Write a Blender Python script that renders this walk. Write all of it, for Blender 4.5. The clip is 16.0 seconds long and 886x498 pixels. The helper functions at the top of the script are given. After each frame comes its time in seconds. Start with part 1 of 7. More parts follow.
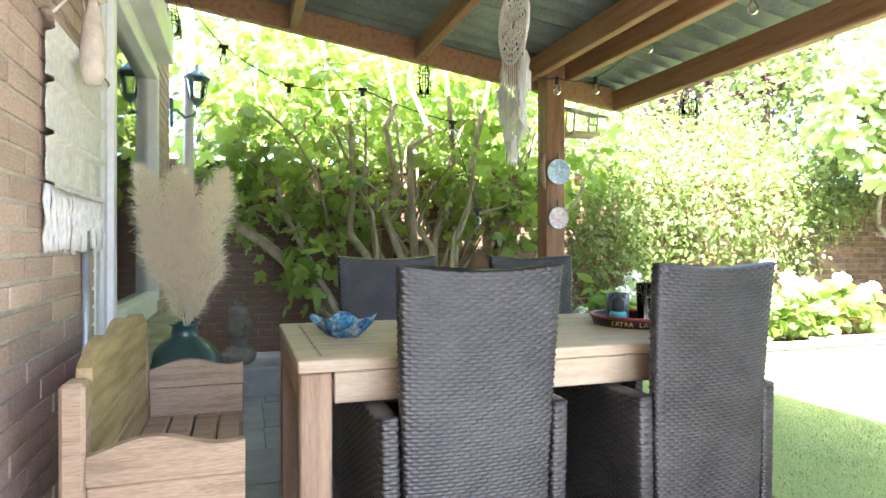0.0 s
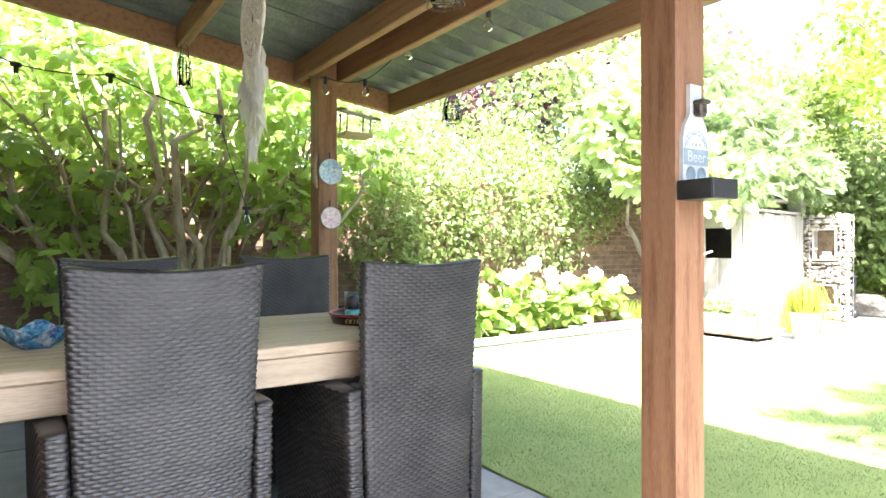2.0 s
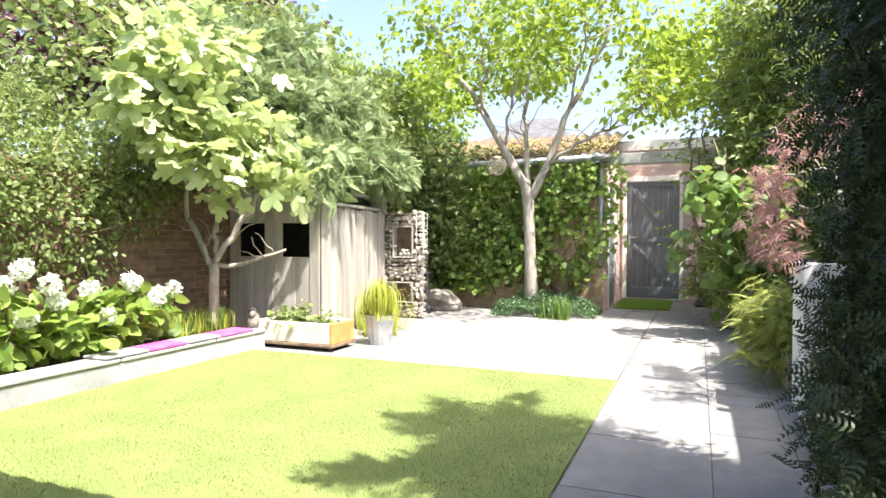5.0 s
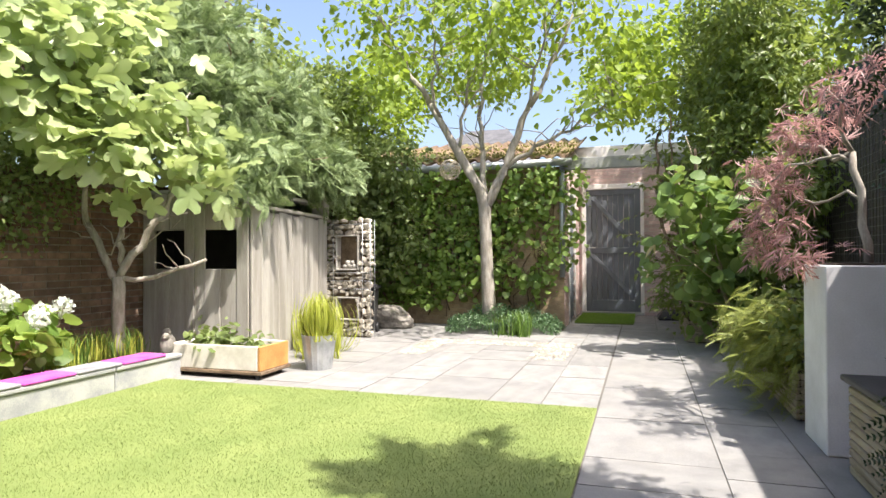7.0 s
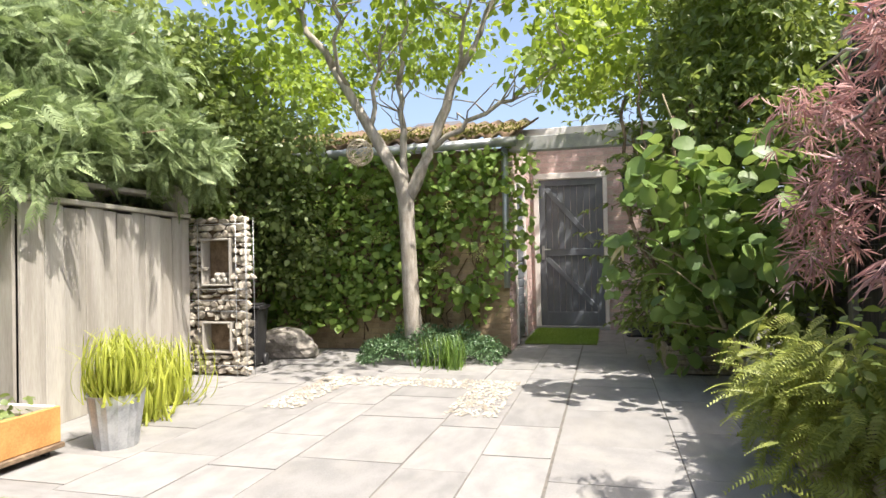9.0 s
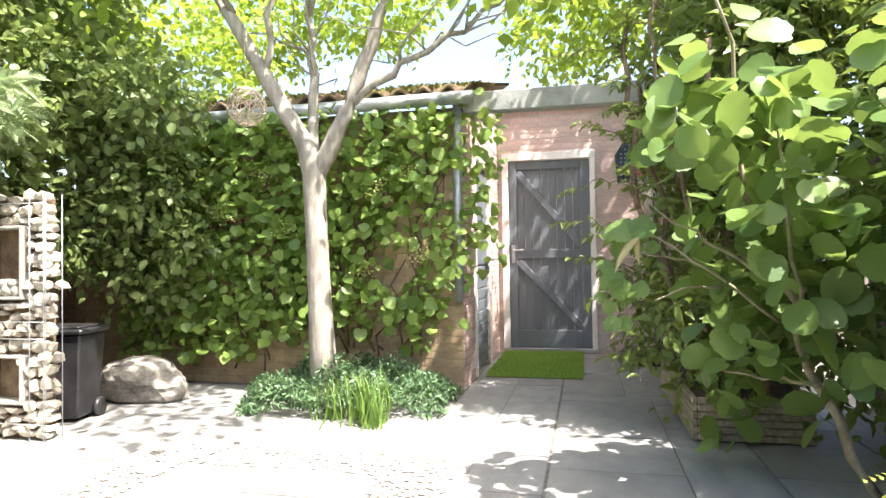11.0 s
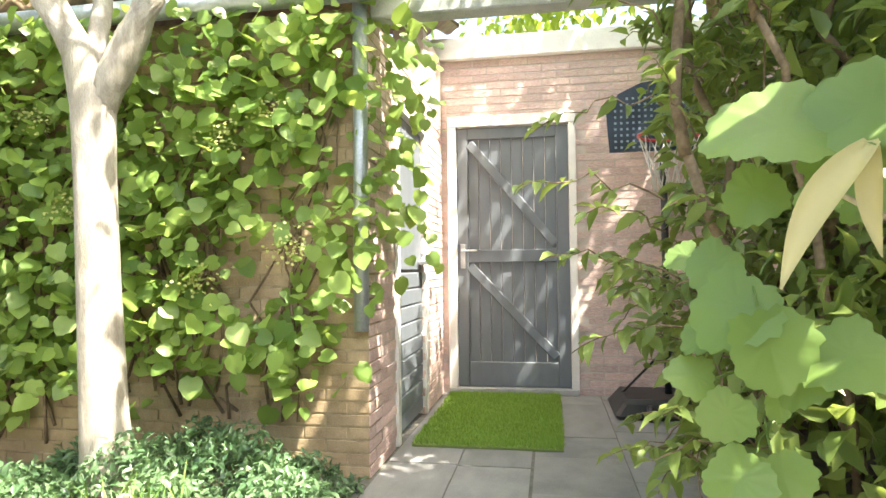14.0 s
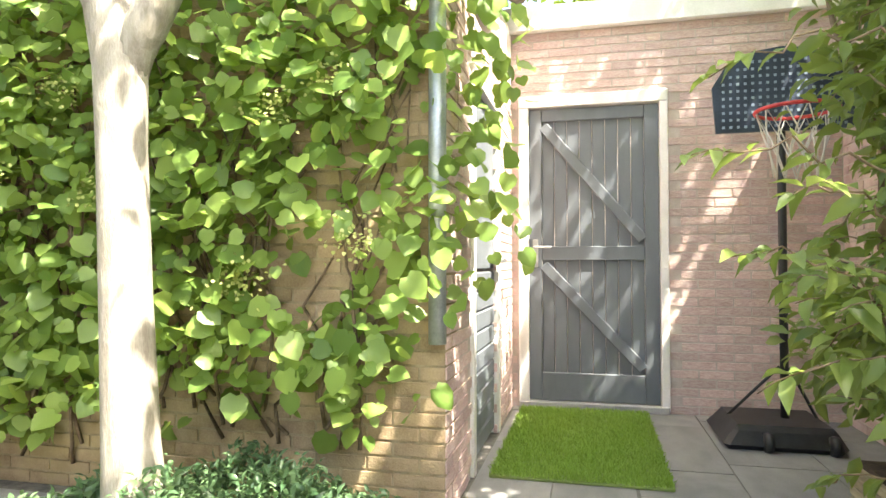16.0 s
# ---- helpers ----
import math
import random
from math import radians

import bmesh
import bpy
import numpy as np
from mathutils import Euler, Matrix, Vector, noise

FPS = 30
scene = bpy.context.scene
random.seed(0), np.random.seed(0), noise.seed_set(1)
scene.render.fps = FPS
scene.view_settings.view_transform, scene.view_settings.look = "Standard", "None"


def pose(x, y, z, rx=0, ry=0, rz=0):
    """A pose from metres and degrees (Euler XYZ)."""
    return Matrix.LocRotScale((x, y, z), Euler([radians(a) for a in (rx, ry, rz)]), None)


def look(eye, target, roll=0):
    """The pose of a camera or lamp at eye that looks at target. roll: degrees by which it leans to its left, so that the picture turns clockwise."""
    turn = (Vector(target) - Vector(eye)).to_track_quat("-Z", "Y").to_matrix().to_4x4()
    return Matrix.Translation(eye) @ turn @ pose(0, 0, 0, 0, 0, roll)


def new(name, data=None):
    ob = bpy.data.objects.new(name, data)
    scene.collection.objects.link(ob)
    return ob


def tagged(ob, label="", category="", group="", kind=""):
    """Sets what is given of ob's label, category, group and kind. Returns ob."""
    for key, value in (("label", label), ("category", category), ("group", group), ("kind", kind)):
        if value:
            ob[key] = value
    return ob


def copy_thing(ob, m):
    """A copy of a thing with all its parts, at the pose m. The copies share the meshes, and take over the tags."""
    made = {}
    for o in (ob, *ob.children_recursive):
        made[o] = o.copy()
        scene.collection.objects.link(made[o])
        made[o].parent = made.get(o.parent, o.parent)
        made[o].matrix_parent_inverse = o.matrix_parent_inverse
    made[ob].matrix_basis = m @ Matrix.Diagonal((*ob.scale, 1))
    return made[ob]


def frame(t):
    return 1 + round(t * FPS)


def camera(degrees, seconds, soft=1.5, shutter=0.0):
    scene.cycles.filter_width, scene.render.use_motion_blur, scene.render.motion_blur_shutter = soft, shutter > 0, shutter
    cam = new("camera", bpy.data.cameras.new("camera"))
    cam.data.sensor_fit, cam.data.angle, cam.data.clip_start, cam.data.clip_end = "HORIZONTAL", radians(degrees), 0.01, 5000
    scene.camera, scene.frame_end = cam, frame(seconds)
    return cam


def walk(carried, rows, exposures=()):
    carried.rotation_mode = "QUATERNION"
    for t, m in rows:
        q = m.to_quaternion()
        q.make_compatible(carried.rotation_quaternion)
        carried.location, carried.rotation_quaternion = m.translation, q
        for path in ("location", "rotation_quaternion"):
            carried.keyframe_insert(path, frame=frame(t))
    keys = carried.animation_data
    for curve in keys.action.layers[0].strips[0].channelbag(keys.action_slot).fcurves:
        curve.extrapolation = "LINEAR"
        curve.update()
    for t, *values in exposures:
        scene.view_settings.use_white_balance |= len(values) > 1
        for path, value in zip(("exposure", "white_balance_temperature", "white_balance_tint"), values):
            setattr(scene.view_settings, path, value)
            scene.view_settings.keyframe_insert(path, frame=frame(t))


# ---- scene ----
cam = camera(70.6, 16.0)
PATH = [
    (0, (-0.28, -0.274, 1.055), (0.336, 1.629, 1.046), 0.1),
    (0.5, (-0.226, -0.298, 1.057), (0.427, 1.592, 1.05), 0.1),
    (1, (-0.15, -0.355, 1.052), (0.602, 1.498, 1.047), -0.3),
    (1.5, (-0.069, -0.425, 1.061), (0.823, 1.364, 1.053), -0.3),
    (2, (0.023, -0.429, 1.053), (1.147, 1.225, 1.043), -0.2),
    (2.5, (0.214, -0.352, 1.056), (1.629, 1.061, 1.033), -0.2),
    (3, (0.386, -0.324, 1.034), (1.999, 0.857, 1.015), -0.1),
    (3.5, (0.646, -0.288, 1.032), (2.382, 0.704, 1.012), -0.5),
    (4, (0.96, -0.244, 1.047), (2.743, 0.663, 1.022), -0.5),
    (4.5, (1.272, -0.099, 1.053), (3.096, 0.72, 1.028), -0.3),
    (4.7, (1.361, -0.062, 1.084), (3.199, 0.724, 1.052), -0.0),
    (6.8, (2.098, 0.256, 1.021), (3.992, 0.896, 1.042), -0.2),
    (7, (2.208, 0.271, 1.005), (4.114, 0.879, 1.027), -0.2),
    (7.5, (2.664, 0.236, 1.042), (4.583, 0.801, 1.044), -0.8),
    (8, (3.164, 0.255, 1.024), (5.083, 0.818, 1.029), -0.9),
    (8.5, (3.708, 0.235, 1.039), (5.634, 0.773, 1.049), -1.1),
    (8.7, (3.903, 0.25, 1.053), (5.834, 0.771, 1.071), -1.1),
    (10.8, (5.939, 0.293, 0.996), (7.881, 0.772, 1.042), -1.3),
    (11, (6.184, 0.364, 1.024), (8.135, 0.807, 1.063), -0.8),
    (11.5, (6.746, 0.397, 1.084), (8.7, 0.824, 1.119), -0.9),
    (12, (7.219, 0.424, 1.084), (9.174, 0.844, 1.125), -0.7),
    (12.5, (7.656, 0.397, 1.077), (9.611, 0.818, 1.121), -0.8),
    (13, (7.957, 0.447, 1.036), (9.914, 0.858, 1.086), -0.6),
    (13.5, (8.118, 0.471, 0.991), (10.083, 0.837, 1.049), -0.4),
    (14, (8.194, 0.461, 0.988), (10.165, 0.796, 1.053), -0.6),
    (14.5, (8.216, 0.451, 0.989), (10.187, 0.784, 1.055), -0.6),
    (15, (8.265, 0.456, 0.987), (10.237, 0.783, 1.054), -0.5),
    (15.5, (8.421, 0.548, 0.972), (10.384, 0.924, 1.038), -0.4),
    (16, (8.683, 0.754, 1.004), (10.628, 1.217, 1.057), -0.0),
]
walk(cam, [(t, look(eye, target, roll)) for t, eye, target, roll in PATH],
     exposures=[(0, 3.83, 6000, 11), (1.5, 3.82, 6000, 11), (2.5, 2.98, 6250, 12), (3.2, 1.97, 6400, 13), (4.0, 1.8, 6450, 14), (4.7, 1.8, 6450, 14), (7.0, 1.3, 6500, 14), (8.7, 1.2, 6600, 14), (10.8, 2.1, 6500, 14), (12.5, 2.7, 6850, 10), (14.0, 2.83, 6950, 8), (16, 2.95, 7000, 8)])

# ---- light: a high sun over the yew side, blue sky ----
SUN_AWAY = Vector((0.25, 0.49, -1.0)).normalized()
world = bpy.data.worlds.new("sky")
scene.world = world
world.use_nodes = True
sky = world.node_tree.nodes.new("ShaderNodeTexSky")
sky.sky_type = "NISHITA"
sky.sun_disc = False
sky.sun_elevation = math.asin(-SUN_AWAY.z)
sky.sun_rotation = math.atan2(-SUN_AWAY.x, -SUN_AWAY.y)
sky.dust_density = 4.0
background = world.node_tree.nodes["Background"]
background.inputs["Strength"].default_value = 0.13
world.node_tree.links.new(sky.outputs["Color"], background.inputs["Color"])
sun = new("sun", bpy.data.lights.new("sun", "SUN"))
sun.data.energy = 4.2
sun.data.angle = radians(0.53)
sun.data.color = (1.0, 0.95, 0.86)
sun.matrix_world = look((0, 0, 12), Vector((0, 0, 12)) + SUN_AWAY)

# ---- materials ----


def material(name, dark, light, scale=8.0, rough=0.7, bump=0.2, fine=90.0, stretch=(1, 1, 1), spread=0.0, island=False,
             metal=0.0, stain=None, stain_scale=1.3, stain_amount=0.5, coat=0.0, local=True):
    """Two-colour surface: broad mottling, fine grain with relief, optional stains, variation from piece to piece."""
    m = bpy.data.materials.new(name)
    m.use_nodes = True
    n, l = m.node_tree.nodes, m.node_tree.links
    bsdf = n["Principled BSDF"]
    coords = n.new("ShaderNodeTexCoord")
    mapping = n.new("ShaderNodeMapping")
    mapping.inputs["Scale"].default_value = stretch
    l.new(coords.outputs["Object"], mapping.inputs["Vector"])
    info = n.new("ShaderNodeObjectInfo")
    shift = n.new("ShaderNodeVectorMath")
    shift.operation = "MULTIPLY_ADD"
    shift.inputs[1].default_value = (37.0, 17.0, 23.0)
    l.new(info.outputs["Random"], shift.inputs[0])
    l.new(mapping.outputs["Vector"], shift.inputs[2])
    broad = n.new("ShaderNodeTexNoise")
    broad.inputs["Scale"].default_value = scale
    broad.inputs["Detail"].default_value = 5
    l.new(shift.outputs[0], broad.inputs["Vector"])
    grain = n.new("ShaderNodeTexNoise")
    grain.inputs["Scale"].default_value = fine
    grain.inputs["Detail"].default_value = 3
    l.new(shift.outputs[0], grain.inputs["Vector"])
    both = n.new("ShaderNodeMath")
    both.operation = "MULTIPLY_ADD"
    both.inputs[1].default_value = 0.45
    l.new(grain.outputs["Fac"], both.inputs[0])
    l.new(broad.outputs["Fac"], both.inputs[2])
    ramp = n.new("ShaderNodeMapRange")
    ramp.inputs["From Min"].default_value = 0.56
    ramp.inputs["From Max"].default_value = 0.9
    l.new(both.outputs[0], ramp.inputs["Value"])
    mix = n.new("ShaderNodeMix")
    mix.data_type = "RGBA"
    mix.inputs[6].default_value = (*dark, 1)
    mix.inputs[7].default_value = (*light, 1)
    l.new(ramp.outputs["Result"], mix.inputs[0])
    colour = mix.outputs[2]
    if stain:
        blot = n.new("ShaderNodeTexNoise")
        blot.inputs["Scale"].default_value = stain_scale
        blot.inputs["Detail"].default_value = 6
        blot.inputs["Roughness"].default_value = 0.65
        l.new(shift.outputs[0], blot.inputs["Vector"])
        cut = n.new("ShaderNodeMapRange")
        cut.inputs["From Min"].default_value = 0.48
        cut.inputs["From Max"].default_value = 0.66
        cut.inputs["To Max"].default_value = stain_amount
        l.new(blot.outputs["Fac"], cut.inputs["Value"])
        over = n.new("ShaderNodeMix")
        over.data_type = "RGBA"
        over.inputs[7].default_value = (*stain, 1)
        l.new(cut.outputs["Result"], over.inputs[0])
        l.new(colour, over.inputs[6])
        colour = over.outputs[2]
    if spread:
        source = info.outputs["Random"]
        if island:
            source = n.new("ShaderNodeNewGeometry").outputs["Random Per Island"]
        value = n.new("ShaderNodeMapRange")
        value.inputs["To Min"].default_value = 1 - spread
        value.inputs["To Max"].default_value = 1 + spread
        l.new(source, value.inputs["Value"])
        hsv = n.new("ShaderNodeHueSaturation")
        l.new(value.outputs["Result"], hsv.inputs["Value"])
        l.new(colour, hsv.inputs["Color"])
        colour = hsv.outputs["Color"]
    l.new(colour, bsdf.inputs["Base Color"])
    bsdf.inputs["Roughness"].default_value = rough
    bsdf.inputs["Metallic"].default_value = metal
    bsdf.inputs["Coat Weight"].default_value = coat
    if bump:
        relief = n.new("ShaderNodeBump")
        relief.inputs["Strength"].default_value = bump
        relief.inputs["Distance"].default_value = 0.01
        l.new(both.outputs[0], relief.inputs["Height"])
        l.new(relief.outputs["Normal"], bsdf.inputs["Normal"])
    return m


def foliage(name, dark, light, glow, rough=0.45, through_amount=0.4):
    """Leaf: glossy face, light passing through, colour varying leaf by leaf and in patches."""
    m = bpy.data.materials.new(name)
    m.use_nodes = True
    n, l = m.node_tree.nodes, m.node_tree.links
    bsdf, out = n["Principled BSDF"], n["Material Output"]
    geometry = n.new("ShaderNodeNewGeometry")
    patches = n.new("ShaderNodeTexNoise")
    patches.inputs["Scale"].default_value = 2.2
    coords = n.new("ShaderNodeTexCoord")
    l.new(coords.outputs["Object"], patches.inputs["Vector"])
    veins = n.new("ShaderNodeTexNoise")
    veins.inputs["Scale"].default_value = 60
    l.new(coords.outputs["Object"], veins.inputs["Vector"])
    add = n.new("ShaderNodeMath")
    add.operation = "MULTIPLY_ADD"
    add.inputs[1].default_value = 0.75
    l.new(geometry.outputs["Random Per Island"], add.inputs[0])
    soft = n.new("ShaderNodeMath")
    soft.operation = "MULTIPLY_ADD"
    soft.inputs[1].default_value = 0.5
    soft.inputs[2].default_value = -0.15
    l.new(patches.outputs["Fac"], soft.inputs[0])
    l.new(soft.outputs[0], add.inputs[2])
    mix = n.new("ShaderNodeMix")
    mix.data_type = "RGBA"
    mix.inputs[6].default_value = (*dark, 1)
    mix.inputs[7].default_value = (*light, 1)
    l.new(add.outputs[0], mix.inputs[0])
    l.new(mix.outputs[2], bsdf.inputs["Base Color"])
    bsdf.inputs["Roughness"].default_value = rough
    bsdf.inputs["Specular IOR Level"].default_value = 0.4
    relief = n.new("ShaderNodeBump")
    relief.inputs["Strength"].default_value = 0.25
    relief.inputs["Distance"].default_value = 0.005
    l.new(veins.outputs["Fac"], relief.inputs["Height"])
    l.new(relief.outputs["Normal"], bsdf.inputs["Normal"])
    trans = n.new("ShaderNodeBsdfTranslucent")
    tint = n.new("ShaderNodeMix")
    tint.data_type = "RGBA"
    tint.inputs[0].default_value = 0.65
    tint.inputs[7].default_value = (*glow, 1)
    l.new(mix.outputs[2], tint.inputs[6])
    l.new(tint.outputs[2], trans.inputs["Color"])
    blend = n.new("ShaderNodeMixShader")
    blend.inputs[0].default_value = through_amount
    l.new(bsdf.outputs[0], blend.inputs[1])
    l.new(trans.outputs[0], blend.inputs[2])
    l.new(blend.outputs[0], out.inputs["Surface"])
    return m


def glass(name, tint=(1, 1, 1), ior=1.45):
    """Thin clear glass: what lies behind shows through, gloss grows towards grazing angles."""
    m = bpy.data.materials.new(name)
    m.use_nodes = True
    n, l = m.node_tree.nodes, m.node_tree.links
    n.remove(n["Principled BSDF"])
    clear = n.new("ShaderNodeBsdfTransparent")
    clear.inputs["Color"].default_value = (*tint, 1)
    gloss = n.new("ShaderNodeBsdfGlossy")
    gloss.inputs["Roughness"].default_value = 0.02
    fresnel = n.new("ShaderNodeFresnel")
    fresnel.inputs["IOR"].default_value = ior
    mix = n.new("ShaderNodeMixShader")
    l.new(fresnel.outputs[0], mix.inputs[0])
    l.new(clear.outputs[0], mix.inputs[1])
    l.new(gloss.outputs[0], mix.inputs[2])
    l.new(mix.outputs[0], n["Material Output"].inputs["Surface"])
    return m


BRICK_HOUSE = material("house_brick", (0.44, 0.29, 0.20), (0.59, 0.44, 0.335), 14, 0.85, 0.35, 160, spread=0.16, stain=(0.55, 0.45, 0.36), stain_scale=9, stain_amount=0.4)
MORTAR = material("mortar", (0.46, 0.40, 0.33), (0.60, 0.54, 0.46), 20, 0.95, 0.4, 220)
BRICK_GARDEN = material("garden_brick", (0.13, 0.075, 0.05), (0.25, 0.15, 0.10), 12, 0.9, 0.5, 120, spread=0.3, island=True, stain=(0.10, 0.09, 0.05), stain_scale=1.2, stain_amount=0.5)
MORTAR_DARK = material("old_mortar", (0.14, 0.12, 0.09), (0.25, 0.21, 0.16), 14, 0.95, 0.5, 150)
MORTAR_OCHRE = material("ochre_mortar", (0.26, 0.20, 0.12), (0.40, 0.32, 0.20), 14, 0.95, 0.5, 150)
BRICK_IVY = material("ivy_wall_brick", (0.28, 0.195, 0.115), (0.42, 0.31, 0.19), 10, 0.9, 0.5, 120, spread=0.14, island=True, stain=(0.40, 0.32, 0.16), stain_scale=1.5, stain_amount=0.6)
BRICK_PINK = material("washed_pink_brick", (0.52, 0.355, 0.325), (0.68, 0.52, 0.475), 9, 0.85, 0.4, 130, spread=0.14, stain=(0.74, 0.66, 0.60), stain_scale=4, stain_amount=0.55)
MORTAR_PINK = material("washed_mortar", (0.50, 0.42, 0.37), (0.62, 0.54, 0.49), 14, 0.9, 0.3, 140)
SLATE = material("bluestone_slab", (0.205, 0.203, 0.197), (0.275, 0.27, 0.26), 3.5, 0.75, 0.25, 70, spread=0.10, stain=(0.33, 0.31, 0.27), stain_scale=1.6, stain_amount=0.3)
JOINT = material("sand_joint", (0.10, 0.095, 0.085), (0.20, 0.185, 0.16), 20, 0.95, 0.4, 120)
KERB = material("concrete_kerb", (0.26, 0.27, 0.28), (0.42, 0.42, 0.40), 5, 0.85, 0.3, 120, spread=0.1, stain=(0.5, 0.5, 0.46), stain_scale=3)
LAWN = material("artificial_lawn_backing", (0.155, 0.21, 0.055), (0.215, 0.265, 0.08), 3.0, 0.9, 0.6, 260)
BLADES = foliage("artificial_grass", (0.165, 0.222, 0.06), (0.23, 0.285, 0.09), (0.29, 0.36, 0.10), 0.6, 0.25)
SOIL = material("soil", (0.035, 0.026, 0.018), (0.10, 0.075, 0.05), 12, 0.95, 0.8, 80)
PINE = material("oiled_pine_timber", (0.22, 0.105, 0.048), (0.40, 0.225, 0.115), 5, 0.6, 0.2, 60, stretch=(6, 0.5, 6), spread=0.1, stain=(0.16, 0.08, 0.04), stain_scale=5, stain_amount=0.5)
PINE_UP = material("oiled_pine_post", (0.16, 0.07, 0.032), (0.34, 0.185, 0.095), 5, 0.6, 0.2, 60, stretch=(6, 6, 0.5), spread=0.1, stain=(0.15, 0.075, 0.04), stain_scale=5, stain_amount=0.5)
BENCH_WOOD = material("larch_bench_wood", (0.20, 0.135, 0.08), (0.43, 0.32, 0.21), 6, 0.6, 0.2, 70, stretch=(0.6, 6, 6), spread=0.12, stain=(0.13, 0.06, 0.03), stain_scale=6, stain_amount=0.6)
BENCH_BACK = material("mossy_bench_back", (0.22, 0.16, 0.065), (0.42, 0.32, 0.15), 6, 0.6, 0.2, 70, stretch=(6, 0.6, 6), spread=0.1)
TABLE_WOOD = material("bleached_teak_table", (0.34, 0.265, 0.17), (0.53, 0.44, 0.31), 5, 0.6, 0.2, 60, stretch=(0.5, 6, 6), spread=0.08, stain=(0.30, 0.19, 0.11), stain_scale=5, stain_amount=0.4)
TABLE_LEG = material("teak_leg", (0.235, 0.145, 0.088), (0.39, 0.27, 0.17), 5, 0.6, 0.2, 60, stretch=(6, 6, 0.5), spread=0.08)
WICKER = material("grey_wicker", (0.020, 0.019, 0.018), (0.040, 0.038, 0.035), 9, 0.33, 0.0, 220)
SHEET = material("corrugated_fibre_sheet", (0.09, 0.105, 0.085), (0.20, 0.22, 0.185), 2.5, 0.7, 0.15, 60, spread=0.08, stain=(0.14, 0.17, 0.12), stain_scale=3, stain_amount=0.5)
WHITE = material("white_paint", (0.70, 0.68, 0.64), (0.82, 0.80, 0.77), 5, 0.45, 0.06, 90, spread=0.03)
PLASTER = material("white_planter_render", (0.66, 0.66, 0.67), (0.80, 0.80, 0.80), 4, 0.75, 0.12, 120, stain=(0.6, 0.59, 0.56), stain_scale=2.5, stain_amount=0.4)
DOOR_PAINT = material("slate_grey_door_paint", (0.125, 0.143, 0.162), (0.15, 0.168, 0.187), 4, 0.5, 0.06, 80, stretch=(3, 3, 0.9), spread=0.05)
GREY_WOOD = material("weathered_grey_boards", (0.30, 0.28, 0.245), (0.45, 0.43, 0.385), 4, 0.85, 0.35, 60, stretch=(2.2, 2.2, 0.22), spread=0.12, stain=(0.22, 0.19, 0.15), stain_scale=1.6, stain_amount=0.4)
# grey fence coloured dark: the deep shade behind the shrubs is in the colour
DARK_FENCE = material("shade_dark_fence", (0.055, 0.05, 0.045), (0.11, 0.10, 0.09), 5, 0.85, 0.4, 70, stretch=(6, 6, 0.35))
MOSSY_SILL = material("mossy_sill", (0.20, 0.175, 0.085), (0.37, 0.33, 0.19), 6, 0.8, 0.3, 80, stain=(0.15, 0.17, 0.05), stain_scale=5)
BLACK = material("black_plastic_and_shade", (0.012, 0.012, 0.013), (0.03, 0.03, 0.032), 9, 0.45, 0.08, 120)
STEEL = material("brushed_steel", (0.45, 0.45, 0.45), (0.62, 0.62, 0.61), 20, 0.35, 0.05, 200, metal=0.9)
ZINC = material("galvanised_zinc", (0.36, 0.38, 0.40), (0.55, 0.57, 0.58), 8, 0.45, 0.1, 90, metal=0.7)
BARK = material("grey_smooth_bark", (0.25, 0.22, 0.18), (0.42, 0.385, 0.33), 9, 0.85, 0.6, 60, stretch=(3, 3, 0.8), stain=(0.22, 0.20, 0.15), stain_scale=6, stain_amount=0.4)
BARK_FIG = material("fig_bark", (0.22, 0.185, 0.11), (0.40, 0.35, 0.235), 8, 0.8, 0.4, 60, stretch=(2, 2, 1))
BARK_DARK = material("brown_bark", (0.11, 0.075, 0.045), (0.25, 0.18, 0.115), 10, 0.9, 0.5, 60)
STONE = material("pale_rubble", (0.26, 0.225, 0.18), (0.52, 0.48, 0.40), 7, 0.85, 0.5, 60, spread=0.25, island=True)
BOULDER = material("grey_boulder", (0.11, 0.10, 0.085), (0.28, 0.26, 0.225), 5, 0.85, 0.9, 40, stain=(0.36, 0.34, 0.29), stain_scale=4, stain_amount=0.35)
FIG_LEAF = foliage("fig_leaf", (0.10, 0.18, 0.04), (0.27, 0.39, 0.10), (0.54, 0.68, 0.14), 0.42, 0.56)
FIG_PALE = foliage("pale_fig_leaf", (0.26, 0.35, 0.14), (0.55, 0.62, 0.33), (0.62, 0.72, 0.24), 0.3, 0.4)
SHRUB_LEAF = foliage("privet_leaf", (0.10, 0.15, 0.045), (0.26, 0.325, 0.115), (0.34, 0.43, 0.11), 0.4, 0.35)
LAUREL_LEAF = foliage("laurel_leaf", (0.075, 0.12, 0.03), (0.235, 0.30, 0.085), (0.42, 0.52, 0.10), 0.38, 0.36)
TREE_LEAF = foliage("walnut_leaf", (0.13, 0.21, 0.03), (0.27, 0.36, 0.06), (0.45, 0.58, 0.06), 0.45, 0.5)
IVY_LEAF = foliage("climbing_hydrangea_leaf", (0.09, 0.175, 0.035), (0.32, 0.435, 0.11), (0.50, 0.64, 0.12), 0.4, 0.4)
HAZEL_LEAF = foliage("witch_hazel_leaf", (0.07, 0.14, 0.036), (0.20, 0.295, 0.08), (0.38, 0.50, 0.11), 0.42, 0.36)
DRY_LEAF = foliage("dry_leaf", (0.42, 0.36, 0.16), (0.60, 0.53, 0.28), (0.6, 0.52, 0.25), 0.6, 0.3)
CYPRESS = foliage("cypress_spray", (0.10, 0.15, 0.065), (0.36, 0.45, 0.215), (0.42, 0.54, 0.20), 0.6, 0.25)
